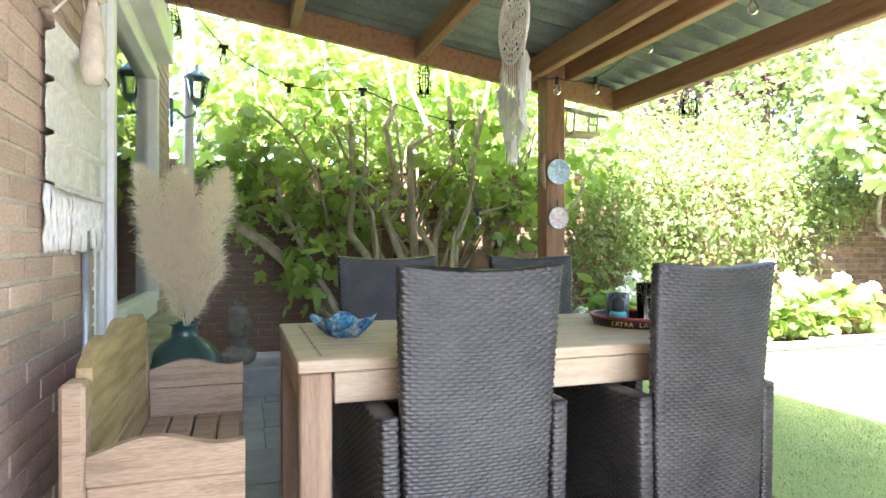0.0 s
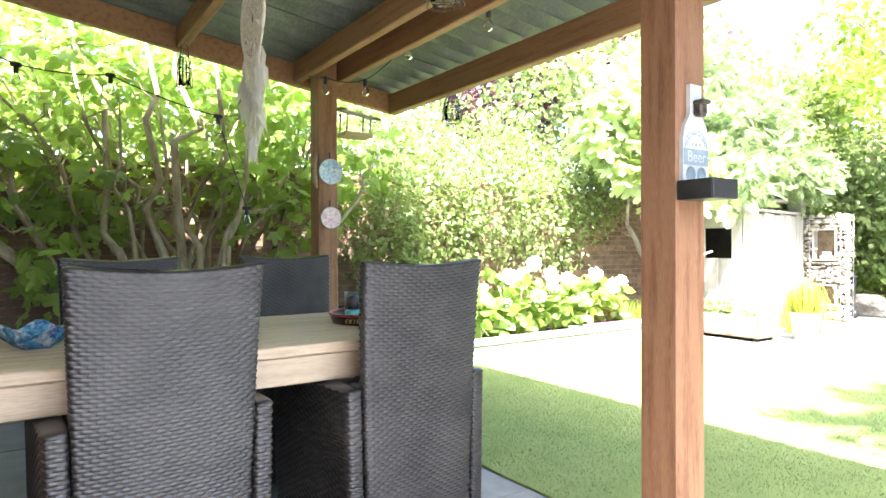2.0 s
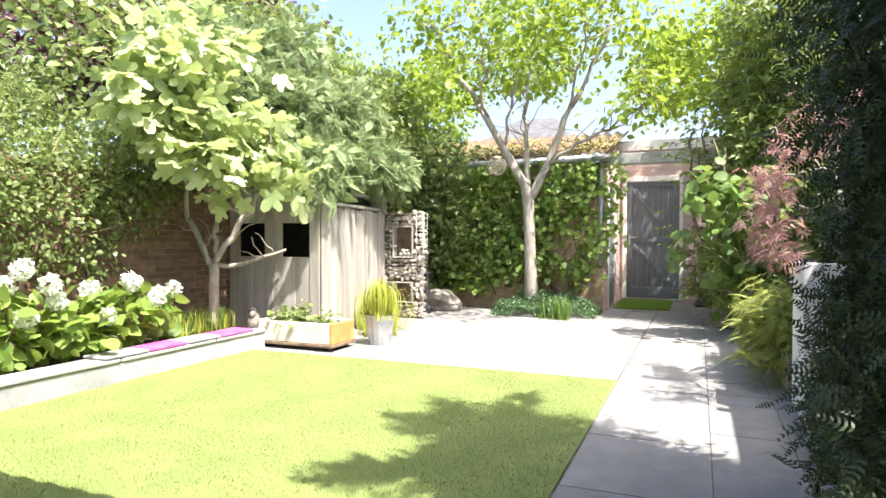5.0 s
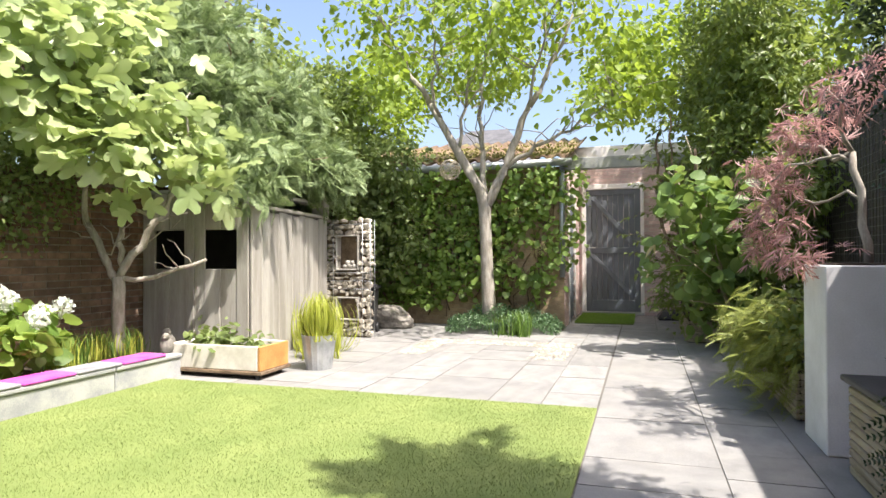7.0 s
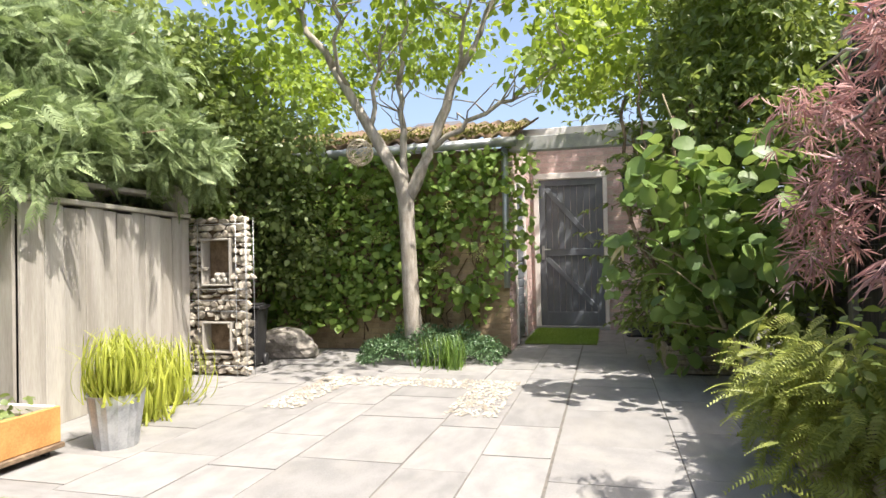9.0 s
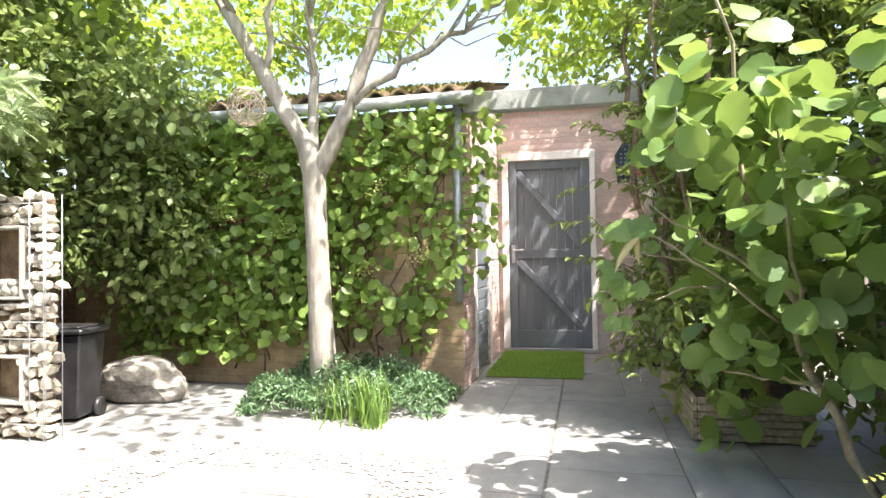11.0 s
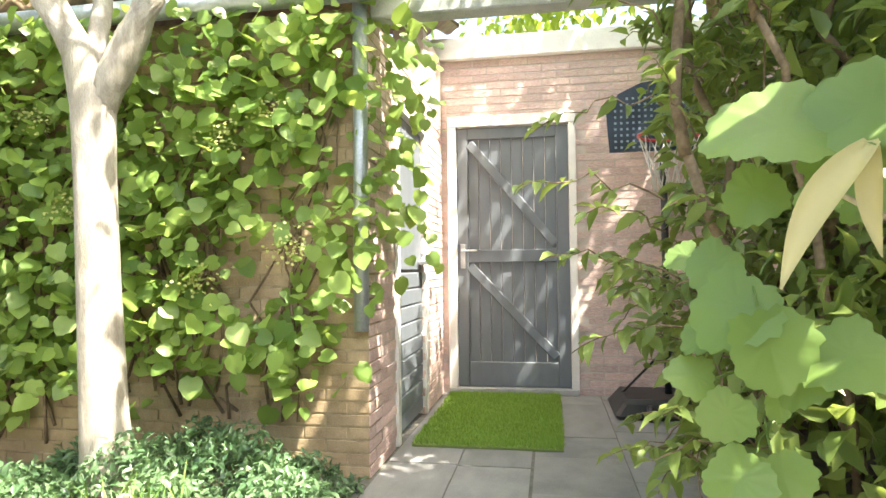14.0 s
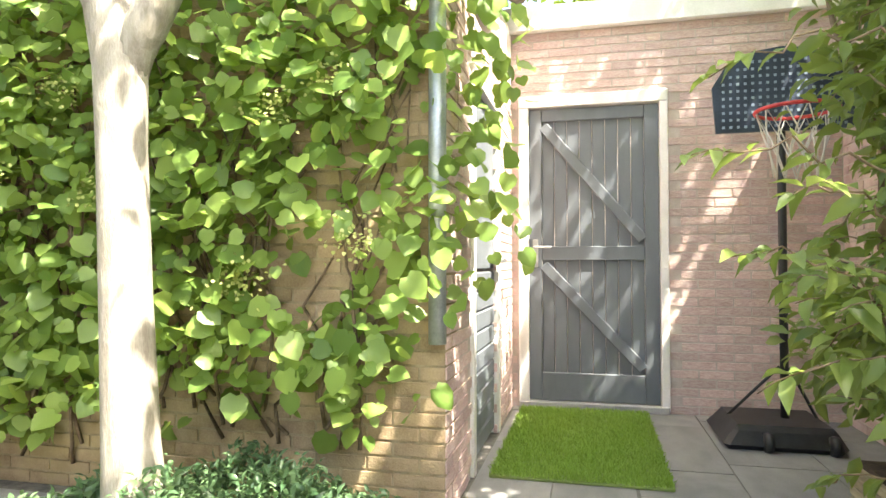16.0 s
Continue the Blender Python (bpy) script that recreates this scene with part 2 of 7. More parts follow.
YEW = foliage("yew_needles", (0.016, 0.034, 0.014), (0.06, 0.095, 0.035), (0.09, 0.14, 0.045), 0.5, 0.15)
MAPLE = foliage("red_maple_leaf", (0.34, 0.17, 0.165), (0.60, 0.43, 0.40), (0.66, 0.34, 0.32), 0.5, 0.35)
COPPER = foliage("copper_beech_leaf", (0.06, 0.03, 0.035), (0.17, 0.10, 0.10), (0.24, 0.12, 0.10), 0.4, 0.3)
FERN = foliage("golden_fern_frond", (0.17, 0.21, 0.045), (0.36, 0.40, 0.10), (0.42, 0.46, 0.09), 0.5, 0.35)
LIME_GRASS = foliage("lime_grass_blade", (0.26, 0.31, 0.04), (0.52, 0.55, 0.10), (0.60, 0.63, 0.10), 0.45, 0.35)
GRASS = foliage("green_grass_blade", (0.07, 0.15, 0.03), (0.18, 0.28, 0.06), (0.28, 0.42, 0.06), 0.45, 0.35)
VINCA = foliage("periwinkle_leaf", (0.05, 0.11, 0.05), (0.15, 0.235, 0.115), (0.18, 0.30, 0.09), 0.3, 0.25)
PETAL = foliage("white_hydrangea_petal", (0.66, 0.70, 0.60), (0.80, 0.82, 0.76), (0.8, 0.85, 0.7), 0.6, 0.3)
PLUME = foliage("pampas_plume", (0.82, 0.72, 0.53), (0.95, 0.90, 0.76), (0.95, 0.88, 0.72), 0.9, 0.5)
MAT_BLADES = foliage("mat_grass", (0.17, 0.30, 0.04), (0.36, 0.52, 0.10), (0.36, 0.54, 0.08), 0.6, 0.25)
MOSS = foliage("roof_moss", (0.12, 0.13, 0.03), (0.28, 0.26, 0.08), (0.3, 0.3, 0.08), 0.9, 0.1)

# ---- building helpers ----


def mesh_of(name, verts, faces, smooth=False):
    me = bpy.data.meshes.new(name)
    me.from_pydata([tuple(v) for v in verts], [], faces)
    me.update()
    if smooth:
        me.shade_smooth()
    return me


def part(name, data, mat, parent=None, label=""):
    """Links one mesh (or bmesh) as one object under its thing."""
    if isinstance(data, bmesh.types.BMesh):
        me = bpy.data.meshes.new(name)
        data.to_mesh(me)
        data.free()
        data = me
    if mat and not data.materials:
        data.materials.append(mat)
    ob = new(name, data)
    if parent:
        ob.parent = parent
    if label:
        ob["label"] = label
    return ob


def thing(name, label, category, group="", kind="", at=(0, 0, 0), turn=0.0):
    ob = new(name)
    ob.matrix_basis = pose(*at, 0, 0, turn)
    return tagged(ob, label, category, group, kind)


def setting(name, data, mat, label, category):
    return tagged(part(name, data, mat), label, category, "", "structure")


def block(x0, y0, z0, x1, y1, z1, bevel=0.004):
    bm = bmesh.new()
    bmesh.ops.create_cube(bm, size=1)
    for v in bm.verts:
        v.co = (x0 if v.co.x < 0 else x1, y0 if v.co.y < 0 else y1, z0 if v.co.z < 0 else z1)
    if bevel:
        bmesh.ops.bevel(bm, geom=bm.edges, offset=bevel, segments=1, affect="EDGES")
    return bm


def merge(*bms):
    first = bms[0]
    for b in bms[1:]:
        me = bpy.data.meshes.new("tmp")
        b.to_mesh(me)
        b.free()
        first.from_mesh(me)
        bpy.data.meshes.remove(me)
    return first


def turned(bm, m):
    bm.transform(m)
    return bm


def beam(a, b, w, h, bevel=0.006):
    """A timber from a to b, w wide and h high, its top edge upright."""
    a, b = Vector(a), Vector(b)
    d = b - a
    bm = block(-w / 2, 0, -h / 2, w / 2, d.length, h / 2, bevel)
    y = d.normalized()
    x = y.cross(Vector((0, 0, 1)))
    x = x.normalized() if x.length > 1e-4 else Vector((1, 0, 0))
    z = x.cross(y)
    m = Matrix((x, y, z)).transposed().to_4x4()
    m.translation = a
    return turned(bm, m)


def tube(points, radii, sides=8, smooth=True):
    """Round tapered pipe along a line of points."""
    p = np.array(points, float)
    r = np.broadcast_to(np.array(radii, float), (len(p),))
    tang = np.gradient(p, axis=0)
    tang /= np.linalg.norm(tang, axis=1)[:, None] + 1e-9
    ref = np.where(np.abs(tang[:, 2:3]) > 0.9, [[1.0, 0, 0]], [[0, 0, 1.0]])
    u = np.cross(tang, ref)
    u /= np.linalg.norm(u, axis=1)[:, None] + 1e-9
    v = np.cross(tang, u)
    a = np.linspace(0, 2 * np.pi, sides, endpoint=False)
    ring = p[:, None] + r[:, None, None] * (np.cos(a)[None, :, None] * u[:, None] + np.sin(a)[None, :, None] * v[:, None])
    verts = ring.reshape(-1, 3)
    faces = []
    for i in range(len(p) - 1):
        for j in range(sides):
            k = (j + 1) % sides
            faces.append((i * sides + j, i * sides + k, (i + 1) * sides + k, (i + 1) * sides + j))
    faces.append(tuple(range(sides - 1, -1, -1)))
    faces.append(tuple((len(p) - 1) * sides + j for j in range(sides)))
    return verts, faces


def tubes(name, lines, sides=7):
    """Several pipes in one mesh: lines of (points, radii)."""
    verts, faces = [], []
    for points, radii in lines:
        v, f = tube(points, radii, sides)
        base = len(verts)
        verts.extend(map(tuple, v))
        faces.extend(tuple(i + base for i in q) for q in f)
    return mesh_of(name, verts, faces, True)


def lathe(name, profile, sides=28):
    verts, faces = [], []
    for r, z in profile:
        for j in range(sides):
            a = 2 * math.pi * j / sides
            verts.append((r * math.cos(a), r * math.sin(a), z))
    for i in range(len(profile) - 1):
        for j in range(sides):
            k = (j + 1) % sides
            faces.append((i * sides + j, i * sides + k, (i + 1) * sides + k, (i + 1) * sides + j))
    return mesh_of(name, verts, faces, True)


# leaf shapes: along +y, face up, one unit long
OVATE = ([(0, 0, 0), (0.3, 0.3, 0.07), (0.27, 0.62, 0.04), (0, 1, -0.12), (-0.27, 0.62, 0.04), (-0.3, 0.3, 0.07), (0, 0.3, 0), (0, 0.64, -0.02)],
         [(0, 1, 6), (0, 6, 5), (6, 1, 2), (6, 2, 7), (5, 6, 7), (5, 7, 4), (7, 2, 3), (4, 7, 3)])
ROUND = ([(0, 0.06, 0), (0.22, -0.04, 0.03), (0.47, 0.2, 0.07), (0.46, 0.55, 0.03), (0.2, 0.86, -0.04), (0, 1, -0.12), (-0.2, 0.86, -0.04), (-0.46, 0.55, 0.03),
          (-0.47, 0.2, 0.07), (-0.22, -0.04, 0.03), (0, 0.45, 0.0)],
         [(10, i, i + 1) for i in range(9)] + [(10, 9, 0)])
RAGGED = ([(0, 0.05, 0)] + [((0.44 + 0.035 * (i % 2)) * math.sin(a) * (1 - 0.15 * (i > 9)), 0.47 - 0.5 * math.cos(a) * (1 + 0.03 * (i % 2)), 0.05 * abs(math.sin(a)) - 0.1 * max(0, -math.cos(a))) for i, a in enumerate(np.linspace(0.35, 2 * math.pi - 0.35, 27))] + [(0, 0.45, -0.01)],
          [(28, i + 1, i + 2) for i in range(26)] + [(28, 0, 1), (28, 27, 0)])
SLIM = ([(0, 0, 0), (0.16, 0.35, 0.04), (0, 1, -0.1), (-0.16, 0.35, 0.04), (0, 0.4, 0)], [(0, 1, 4), (4, 1, 2), (0, 4, 3), (3, 4, 2)])

NARROW = ([(x * 0.66, y, z * 1.6) for x, y, z in OVATE[0]], OVATE[1])


def lobed(lobes, depth, droop):
    verts, faces = [(0, 0.25, 0.03)], []
    rim = []
    for i, (ang, length) in enumerate(lobes):
        a = radians(ang)
        for da, rad in ((-20, 0.74), (-8, 0.96), (8, 0.96), (20, 0.74)):
            rr = length * rad
            b = a + radians(da)
            rim.append((rr * math.sin(b), 0.25 + rr * math.cos(b), -droop * rr * rr))
        if i < len(lobes) - 1:
            b = (a + radians(lobes[i + 1][0])) / 2
            rr = depth * (length + lobes[i + 1][1]) / 2
            rim.append((rr * math.sin(b), 0.25 + rr * math.cos(b), 0.05))
    rim.append((0, 0.0, 0))
    verts += rim
    for i in range(1, len(rim)):
        faces.append((0, i + 1, i))
    faces.append((0, 1, len(rim)))
    return verts, faces


FIG = lobed([(-118, 0.38), (-62, 0.62), (0, 0.78), (62, 0.62), (118, 0.38)], 0.56, 0.22)


def spray(pairs, length, rise, width, droop):
    """Feathery spray: a midrib with strips on both sides."""
    verts, faces = [], []
    for i in range(pairs):
        s = (i + 0.4) / pairs
        for side in (-1, 1):
            reach = length * (1 - 0.75 * s) * (0.5 + min(1, s * 4) * 0.5)
            k = len(verts)
            z = -droop * s * s
            verts += [(0, s - width, z), (0, s + width, z), (side * reach, s + rise * reach + width * 0.3, z - droop * 0.5 * reach), (side * reach * 0.6, s + rise * reach * 0.3 - width, z - 0.03)]
            faces += [(k, k + 3, k + 2), (k, k + 2, k + 1)]
    return verts, faces


FEATHER = spray(10, 0.34, 1.1, 0.018, 0.25)
FROND = spray(14, 0.26, 0.5, 0.022, 0.5)
YEW_SPRAY = spray(6, 0.3, 0.5, 0.04, 0.15)


def dissected():
    verts, faces = [], []
    for ang, ln in ((-100, 0.5), (-65, 0.75), (-32, 0.92), (0, 1.0), (32, 0.92), (65, 0.75), (100, 0.5)):
        a = radians(ang)
        c, s = math.cos(a), math.sin(a)
        k = len(verts)
        for w, t in ((0, 0), (0.036, 0.45), (0, 1), (-0.036, 0.45)):
            x, y = w, t * ln
            verts.append((c * x + s * y, -s * x + c * y, -0.35 * (t * ln) ** 2))
        faces += [(k, k + 1, k + 2), (k, k + 2, k + 3)]
    return verts, faces


DISSECTED = dissected()


def blade(w, bend, n=4):
    verts, faces = [], []
    for i in range(n + 1):
        s = i / n
        ww = w * (1 - s) ** 0.7 + 0.002
        y = math.sin(s * bend) / bend
        z = (1 - math.cos(s * bend)) / bend
        verts += [(-ww, y, -z), (ww, y, -z)]
    for i in range(n):
        k = 2 * i
        faces += [(k, k + 1, k + 3), (k, k + 3, k + 2)]
    return verts, faces



def toothed_leaf(teeth=15, seed=3):
    """Broad leaf with a heart-shaped foot, a toothed rim, a keel along the middle and pleats along the side veins."""
    rng = np.random.default_rng(seed)
    m = teeth * 3
    verts, faces = [], []
    for ring, f in enumerate((0.34, 0.68, 1.0)):
        for i in range(m):
            a = 2 * math.pi * (i + 0.5) / m
            c, s = -math.cos(a), math.sin(a)
            wide = 0.43 + 0.05 * math.sin(3 * a + 0.4)
            tooth = (1 + 0.07 * (0.4, -0.5, 0.9)[i % 3] + 0.02 * rng.normal()) if f == 1.0 else 1
            tip = 0.09 * max(0, c) ** 10
            notch = 0.14 * max(0, -c) ** 6
            r = f * tooth
            x = wide * s * r
            y = 0.45 + (0.47 * c + tip + notch) * r
            z = 0.16 * abs(x) - 0.28 * (y - 0.35) ** 2 + 0.006 * f * math.cos(a * 11) + 0.05 * f * f * math.sin(2 * a + 0.7)
            verts.append((x, y, z))
    verts.append((0, 0.45, -0.01))
    for ring in range(2):
        for i in range(m):
            j = (i + 1) % m
            a0, a1, b0, b1 = ring * m + i, ring * m + j, (ring + 1) * m + i, (ring + 1) * m + j
            faces += [(a0, b0, b1), (a0, b1, a1)]
    faces += [(3 * m, i, (i + 1) % m) for i in range(m)]
    return verts, faces


def curled_leaf(rows=12, cols=8):
    """Withered leaf: pointed, its sides rolled up, ribbed lengthwise."""
    verts, faces = [], []
    for i in range(rows + 1):
        s = i / rows
        half = 0.115 * math.sin(math.pi * min(1, 0.08 + 0.92 * s) ** 0.8) + 0.008
        for k in range(cols + 1):
            u = 2 * k / cols - 1
            roll = 1.15 * u
            verts.append((half * math.sin(roll) * 0.9 + 0.05 * math.sin(3 * s), s, half * 0.8 * (1 - math.cos(roll)) + 0.006 * (k % 2) - 0.16 * (s - 0.4) ** 2))
    for i in range(rows):
        for k in range(cols):
            a = i * (cols + 1) + k
            b = a + cols + 1
            faces += [(a, a + 1, b + 1), (a, b + 1, b)]
    return verts, faces


TOOTHED = toothed_leaf()
CURLED = curled_leaf()
BLADE = blade(0.022, 1.5)
ARCHED = blade(0.015, 1.8, 6)
TURF = blade(0.09, 0.7, 2)


def scatter(name, shape, places, ways, ups, sizes):
    """One mesh with a leaf of that shape at every place: ways is where the tip points, ups where its face looks."""
    sv = np.array(shape[0], float)
    st = np.array(shape[1], int)
    p, y, z = (np.array(a, float) for a in (places, ways, ups))
    y /= np.linalg.norm(y, axis=1)[:, None] + 1e-9
    x = np.cross(y, z)
    x /= np.linalg.norm(x, axis=1)[:, None] + 1e-9
    z = np.cross(x, y)
    s = np.array(sizes, float)[:, None, None]
    v = p[:, None] + s * (sv[None, :, 0:1] * x[:, None] + sv[None, :, 1:2] * y[:, None] + sv[None, :, 2:3] * z[:, None])
    n = len(p)
    tri = (st[None] + (np.arange(n) * len(sv))[:, None, None]).reshape(-1, 3)
    me = bpy.data.meshes.new(name)
    me.vertices.add(n * len(sv))
    me.vertices.foreach_set("co", v.reshape(-1).astype(np.float32))
    me.loops.add(len(tri) * 3)
    me.loops.foreach_set("vertex_index", tri.reshape(-1).astype(np.int32))
    me.polygons.add(len(tri))
    me.polygons.foreach_set("loop_start", (np.arange(len(tri)) * 3).astype(np.int32))
    me.update(calc_edges=True)
    me.shade_smooth()
    return me


RNG = np.random.default_rng(7)


def blobs(parts, clumps, per, reach, lean=0.6, shell=0.55):
    """Leaf places in clumps spread over egg-shaped masses (x, y, z, rx, ry, rz). Gives places, ways, ups."""
    w = np.array([(b[3] * b[4] * b[5]) ** 0.67 for b in parts])
    which = RNG.choice(len(parts), clumps, p=w / w.sum())
    b = np.array([q[:6] for q in parts], float)[which]
    d = RNG.normal(size=(clumps, 3))
    d /= np.linalg.norm(d, axis=1)[:, None]
    rad = shell + (1 - shell) * RNG.random(clumps) ** 0.6
    rad *= 0.82 + 0.3 * RNG.random(clumps)
    c = b[:, :3] + d * rad[:, None] * b[:, 3:6]
    out = d
    pts = np.repeat(c, per, 0) + RNG.normal(size=(clumps * per, 3)) * reach
    o = np.repeat(out, per, 0)
    ways = o * 0.7 + RNG.normal(size=o.shape) * 0.6 + np.array([0, 0, -0.25])
    ups = o * (1 - lean) + np.array([0, 0, lean]) + RNG.normal(size=o.shape) * 0.35
    return pts, ways, ups


def leaves(name, shape, mat, parent, parts, clumps, per, reach, size, lean=0.6, shell=0.55, label="", keep=None):
    p, y, z = blobs(parts, clumps, per, reach, lean, shell)
    if keep is not None:
        m = keep(p)
        p, y, z = p[m], y[m], z[m]
    s = size * (0.6 + 0.7 * RNG.random(len(p)))
    return part(name, scatter(name, shape, p, y, z, s), mat, parent, label)


def bent(a, b, sag=0.0, wobble=0.03, n=7):
    """A slightly crooked line from a to b."""
    a, b = np.array(a, float), np.array(b, float)
    s = np.linspace(0, 1, n)[:, None]
    p = a + (b - a) * s
    p[:, 2] += sag * 4 * (s * (1 - s))[:, 0]
    p[1:-1] += RNG.normal(size=(n - 2, 3)) * wobble * np.linalg.norm(b - a) * 0.5
    return p


def limbs(a, b, r0, r1, sag=0.0, wobble=0.05, n=7):
    return bent(a, b, sag, wobble, n), np.linspace(r0, r1, n)


def twigs(ends, count, length, r):
    """Thin twigs from a limb's outer half."""
    out = []
    for pts in ends:
        for _ in range(count):
            k = RNG.integers(len(pts) // 2, len(pts))
            d = RNG.normal(size=3)
            d[2] = abs(d[2]) * 0.6 + 0.2
            d /= np.linalg.norm(d)
            out.append(limbs(pts[k], pts[k] + d * length * (0.6 + 0.7 * RNG.random()), r, r * 0.3, 0, 0.12, 5))
    return out

# ---- ground, lawn, paving base ----
ground = setting("ground", block(-60, -60, -0.3, 60, 60, -0.035, 0), SOIL, "dark bare garden soil", "ground")
paving_bed = setting("paving_bed", block(-3, -5.99, -0.03, 14.2, 4.95, -0.006, 0), JOINT, "dark sand bed under the paving", "ground")
lawn = setting("lawn", block(1.85, 0.56, -0.004, 6.42, 4.0, 0.008, 0.004), LAWN, "bright green artificial turf lawn", "lawn")


def turf(name, x0, y0, x1, y1, n, length, parent, z=0.008, mat=BLADES):
    p = np.stack([RNG.uniform(x0, x1, n), RNG.uniform(y0, y1, n), np.full(n, z)], 1)
    y = RNG.normal(size=(n, 3)) * 0.45 + np.array([0, 0, 1.0])
    z = RNG.normal(size=(n, 3)) + 0.01
    ob = part(name, scatter(name, TURF, p, y, z, length * (0.7 + 0.6 * RNG.random(n))), mat, parent)
    return tagged(ob, "short green plastic turf blades", "", "", "stuff")


turf("turf_pile", 1.86, 0.57, 6.41, 3.99, 130000, 0.012, lawn)

# ---- slabs: unit block scaled to each size ----
SLAB = bpy.data.meshes.new("slab")
bm = block(-0.5, -0.5, -1, 0.5, 0.5, 0, 0)
bmesh.ops.bevel(bm, geom=[e for e in bm.edges if all(v.co.z > -0.5 for v in e.verts)], offset=0.008, segments=1, affect="EDGES")
bm.to_mesh(SLAB)
bm.free()
SLAB.materials.append(SLATE)
paving = tagged(new("paving"), "grey bluestone slabs in a random pattern", "paving", "", "structure")


def slabs(x0, y0, x1, y1, rows, seed):
    rnd = random.Random(seed)
    y = y0
    k = 0
    while y < y1 - 0.05:
        h = min(rows[k % len(rows)], y1 - y)
        if y1 - y - h < 0.12:
            h = y1 - y
        x = x0 - rnd.random() * 0.4
        while x < x1 - 0.02:
            w = rnd.choice((0.4, 0.6, 0.6, 0.8, 0.9))
            a, b = max(x, x0), min(x + w, x1)
            if b - a > 0.05:
                s = part("slab", SLAB, None, paving)
                s.matrix_basis = pose((a + b) / 2, y + h / 2, rnd.uniform(-0.002, 0.002), rnd.uniform(-.15, .15), rnd.uniform(-.15, .15)) @ Matrix.Diagonal((b - a - 0.007, h - 0.007, 0.025, 1))
            x += w
        y += h
        k += 1


# ---- walls ----


def wall_bricks(parent, name, mat, axis, fixed, a0, a1, z0, z1, out, length=0.21, height=0.05, joint=0.011, holes=(), joined=False, seed=1, proud=0.006):
    """Bricks on the face of a wall: axis the wall runs along, out the side it faces."""
    rnd = random.Random(seed)
    bm = block(-0.5, -0.5, -0.5, 0.5, 0.5, 0.5, 0)
    unit = bpy.data.meshes.new("brick")
    bmesh.ops.bevel(bm, geom=bm.edges, offset=0.03, segments=1, affect="EDGES")
    bm.to_mesh(unit)
    bm.free()
    unit.materials.append(mat)
    uv = np.array([v.co[:] for v in unit.vertices])
    uf = [tuple(p.vertices) for p in unit.polygons]
    verts, faces = [], []
    row = 0
    z = z0
    while z + height <= z1 + 0.001:
        a = a0 - (length + joint) * (0.5 if row % 2 else 0)
        while a < a1:
            b0, b1 = max(a, a0), min(a + length, a1)
            mid, mz = (b0 + b1) / 2, z + height / 2
            if b1 - b0 > 0.03 and not any(h[0] < mid < h[1] and h[2] < mz < h[3] for h in holes):
                d = 0.02 + rnd.uniform(-0.002, 0.003)
                c = fixed + out * (proud - d / 2 + rnd.uniform(-0.001, 0.002))
                size = (b1 - b0, d, height)
                if joined:
                    base = len(verts)
                    for v in uv:
                        q = (mid + v[0] * size[0], c + v[1] * d) if axis == "x" else (c + v[1] * d, mid + v[0] * size[0])
                        verts.append((*q, mz + v[2] * height))
                    faces.extend(tuple(i + base for i in f) for f in uf)
                else:
                    s = part("brick", unit, None, parent)
                    if axis == "x":
                        s.matrix_basis = pose(mid, c, mz) @ Matrix.Diagonal((size[0], d, height, 1))
                    else:
                        s.matrix_basis = pose(c, mid, mz, 0, 0, 90) @ Matrix.Diagonal((size[0], d, height, 1))
            a += length + joint
        z += height + joint
        row += 1
    if joined and verts:
        ob = part(name, mesh_of(name, verts, faces), mat, parent)
        tagged(ob, "weathered bricks in running bond", "", "", "stuff")


# house wall with its window opening
HX = -0.76
WY0, WY1, WZ0, WZ1 = 2.12, 3.78, 0.66, 2.14
wall_house = setting("wall_house", merge(block(HX - 0.3, -3.6, -0.03, HX, WY0, 3.0, 0), block(HX - 0.3, WY1, -0.03, HX, 4.5, 3.0, 0),
                     block(HX - 0.3, WY0, -0.03, HX, WY1, WZ0, 0), block(HX - 0.3, WY0, WZ1, HX, WY1, 3.0, 0)), MORTAR, "warm red brick house wall with pale joints", "wall")
wall_room = setting("wall_room", merge(block(-3.2, -3.6, -0.03, -3.1, 4.5, 3.0, 0), block(-3.1, -3.6, -0.03, HX - 0.3, -3.5, 3.0, 0), block(-3.1, 4.4, -0.03, HX - 0.3, 4.5, 3.0, 0), block(-3.1, -3.5, 2.9, HX - 0.3, 4.4, 3.0, 0), block(-3.1, -3.5, -0.03, HX - 0.3, 4.4, 0.0, 0)), WHITE, "plain white room walls behind the window", "wall")
wall_behind = setting("wall_behind", block(-3.2, -6.2, -0.03, 10.4, -6.0, 1.9, 0), MORTAR, "plain brick wall closing the terrace", "wall")
# garden wall on the fig side
GY = 5.0
wall_garden = setting("wall_garden", block(-3.2, GY, -0.03, 13.5, GY + 0.22, 1.68, 0), MORTAR_DARK, "old dark brown brick garden wall", "wall")
coping = setting("wall_coping", block(-3.2, GY - 0.02, 1.68, 13.5, GY + 0.24, 1.735, 0.01), BRICK_GARDEN, "dark brick coping on the garden wall", "coping")
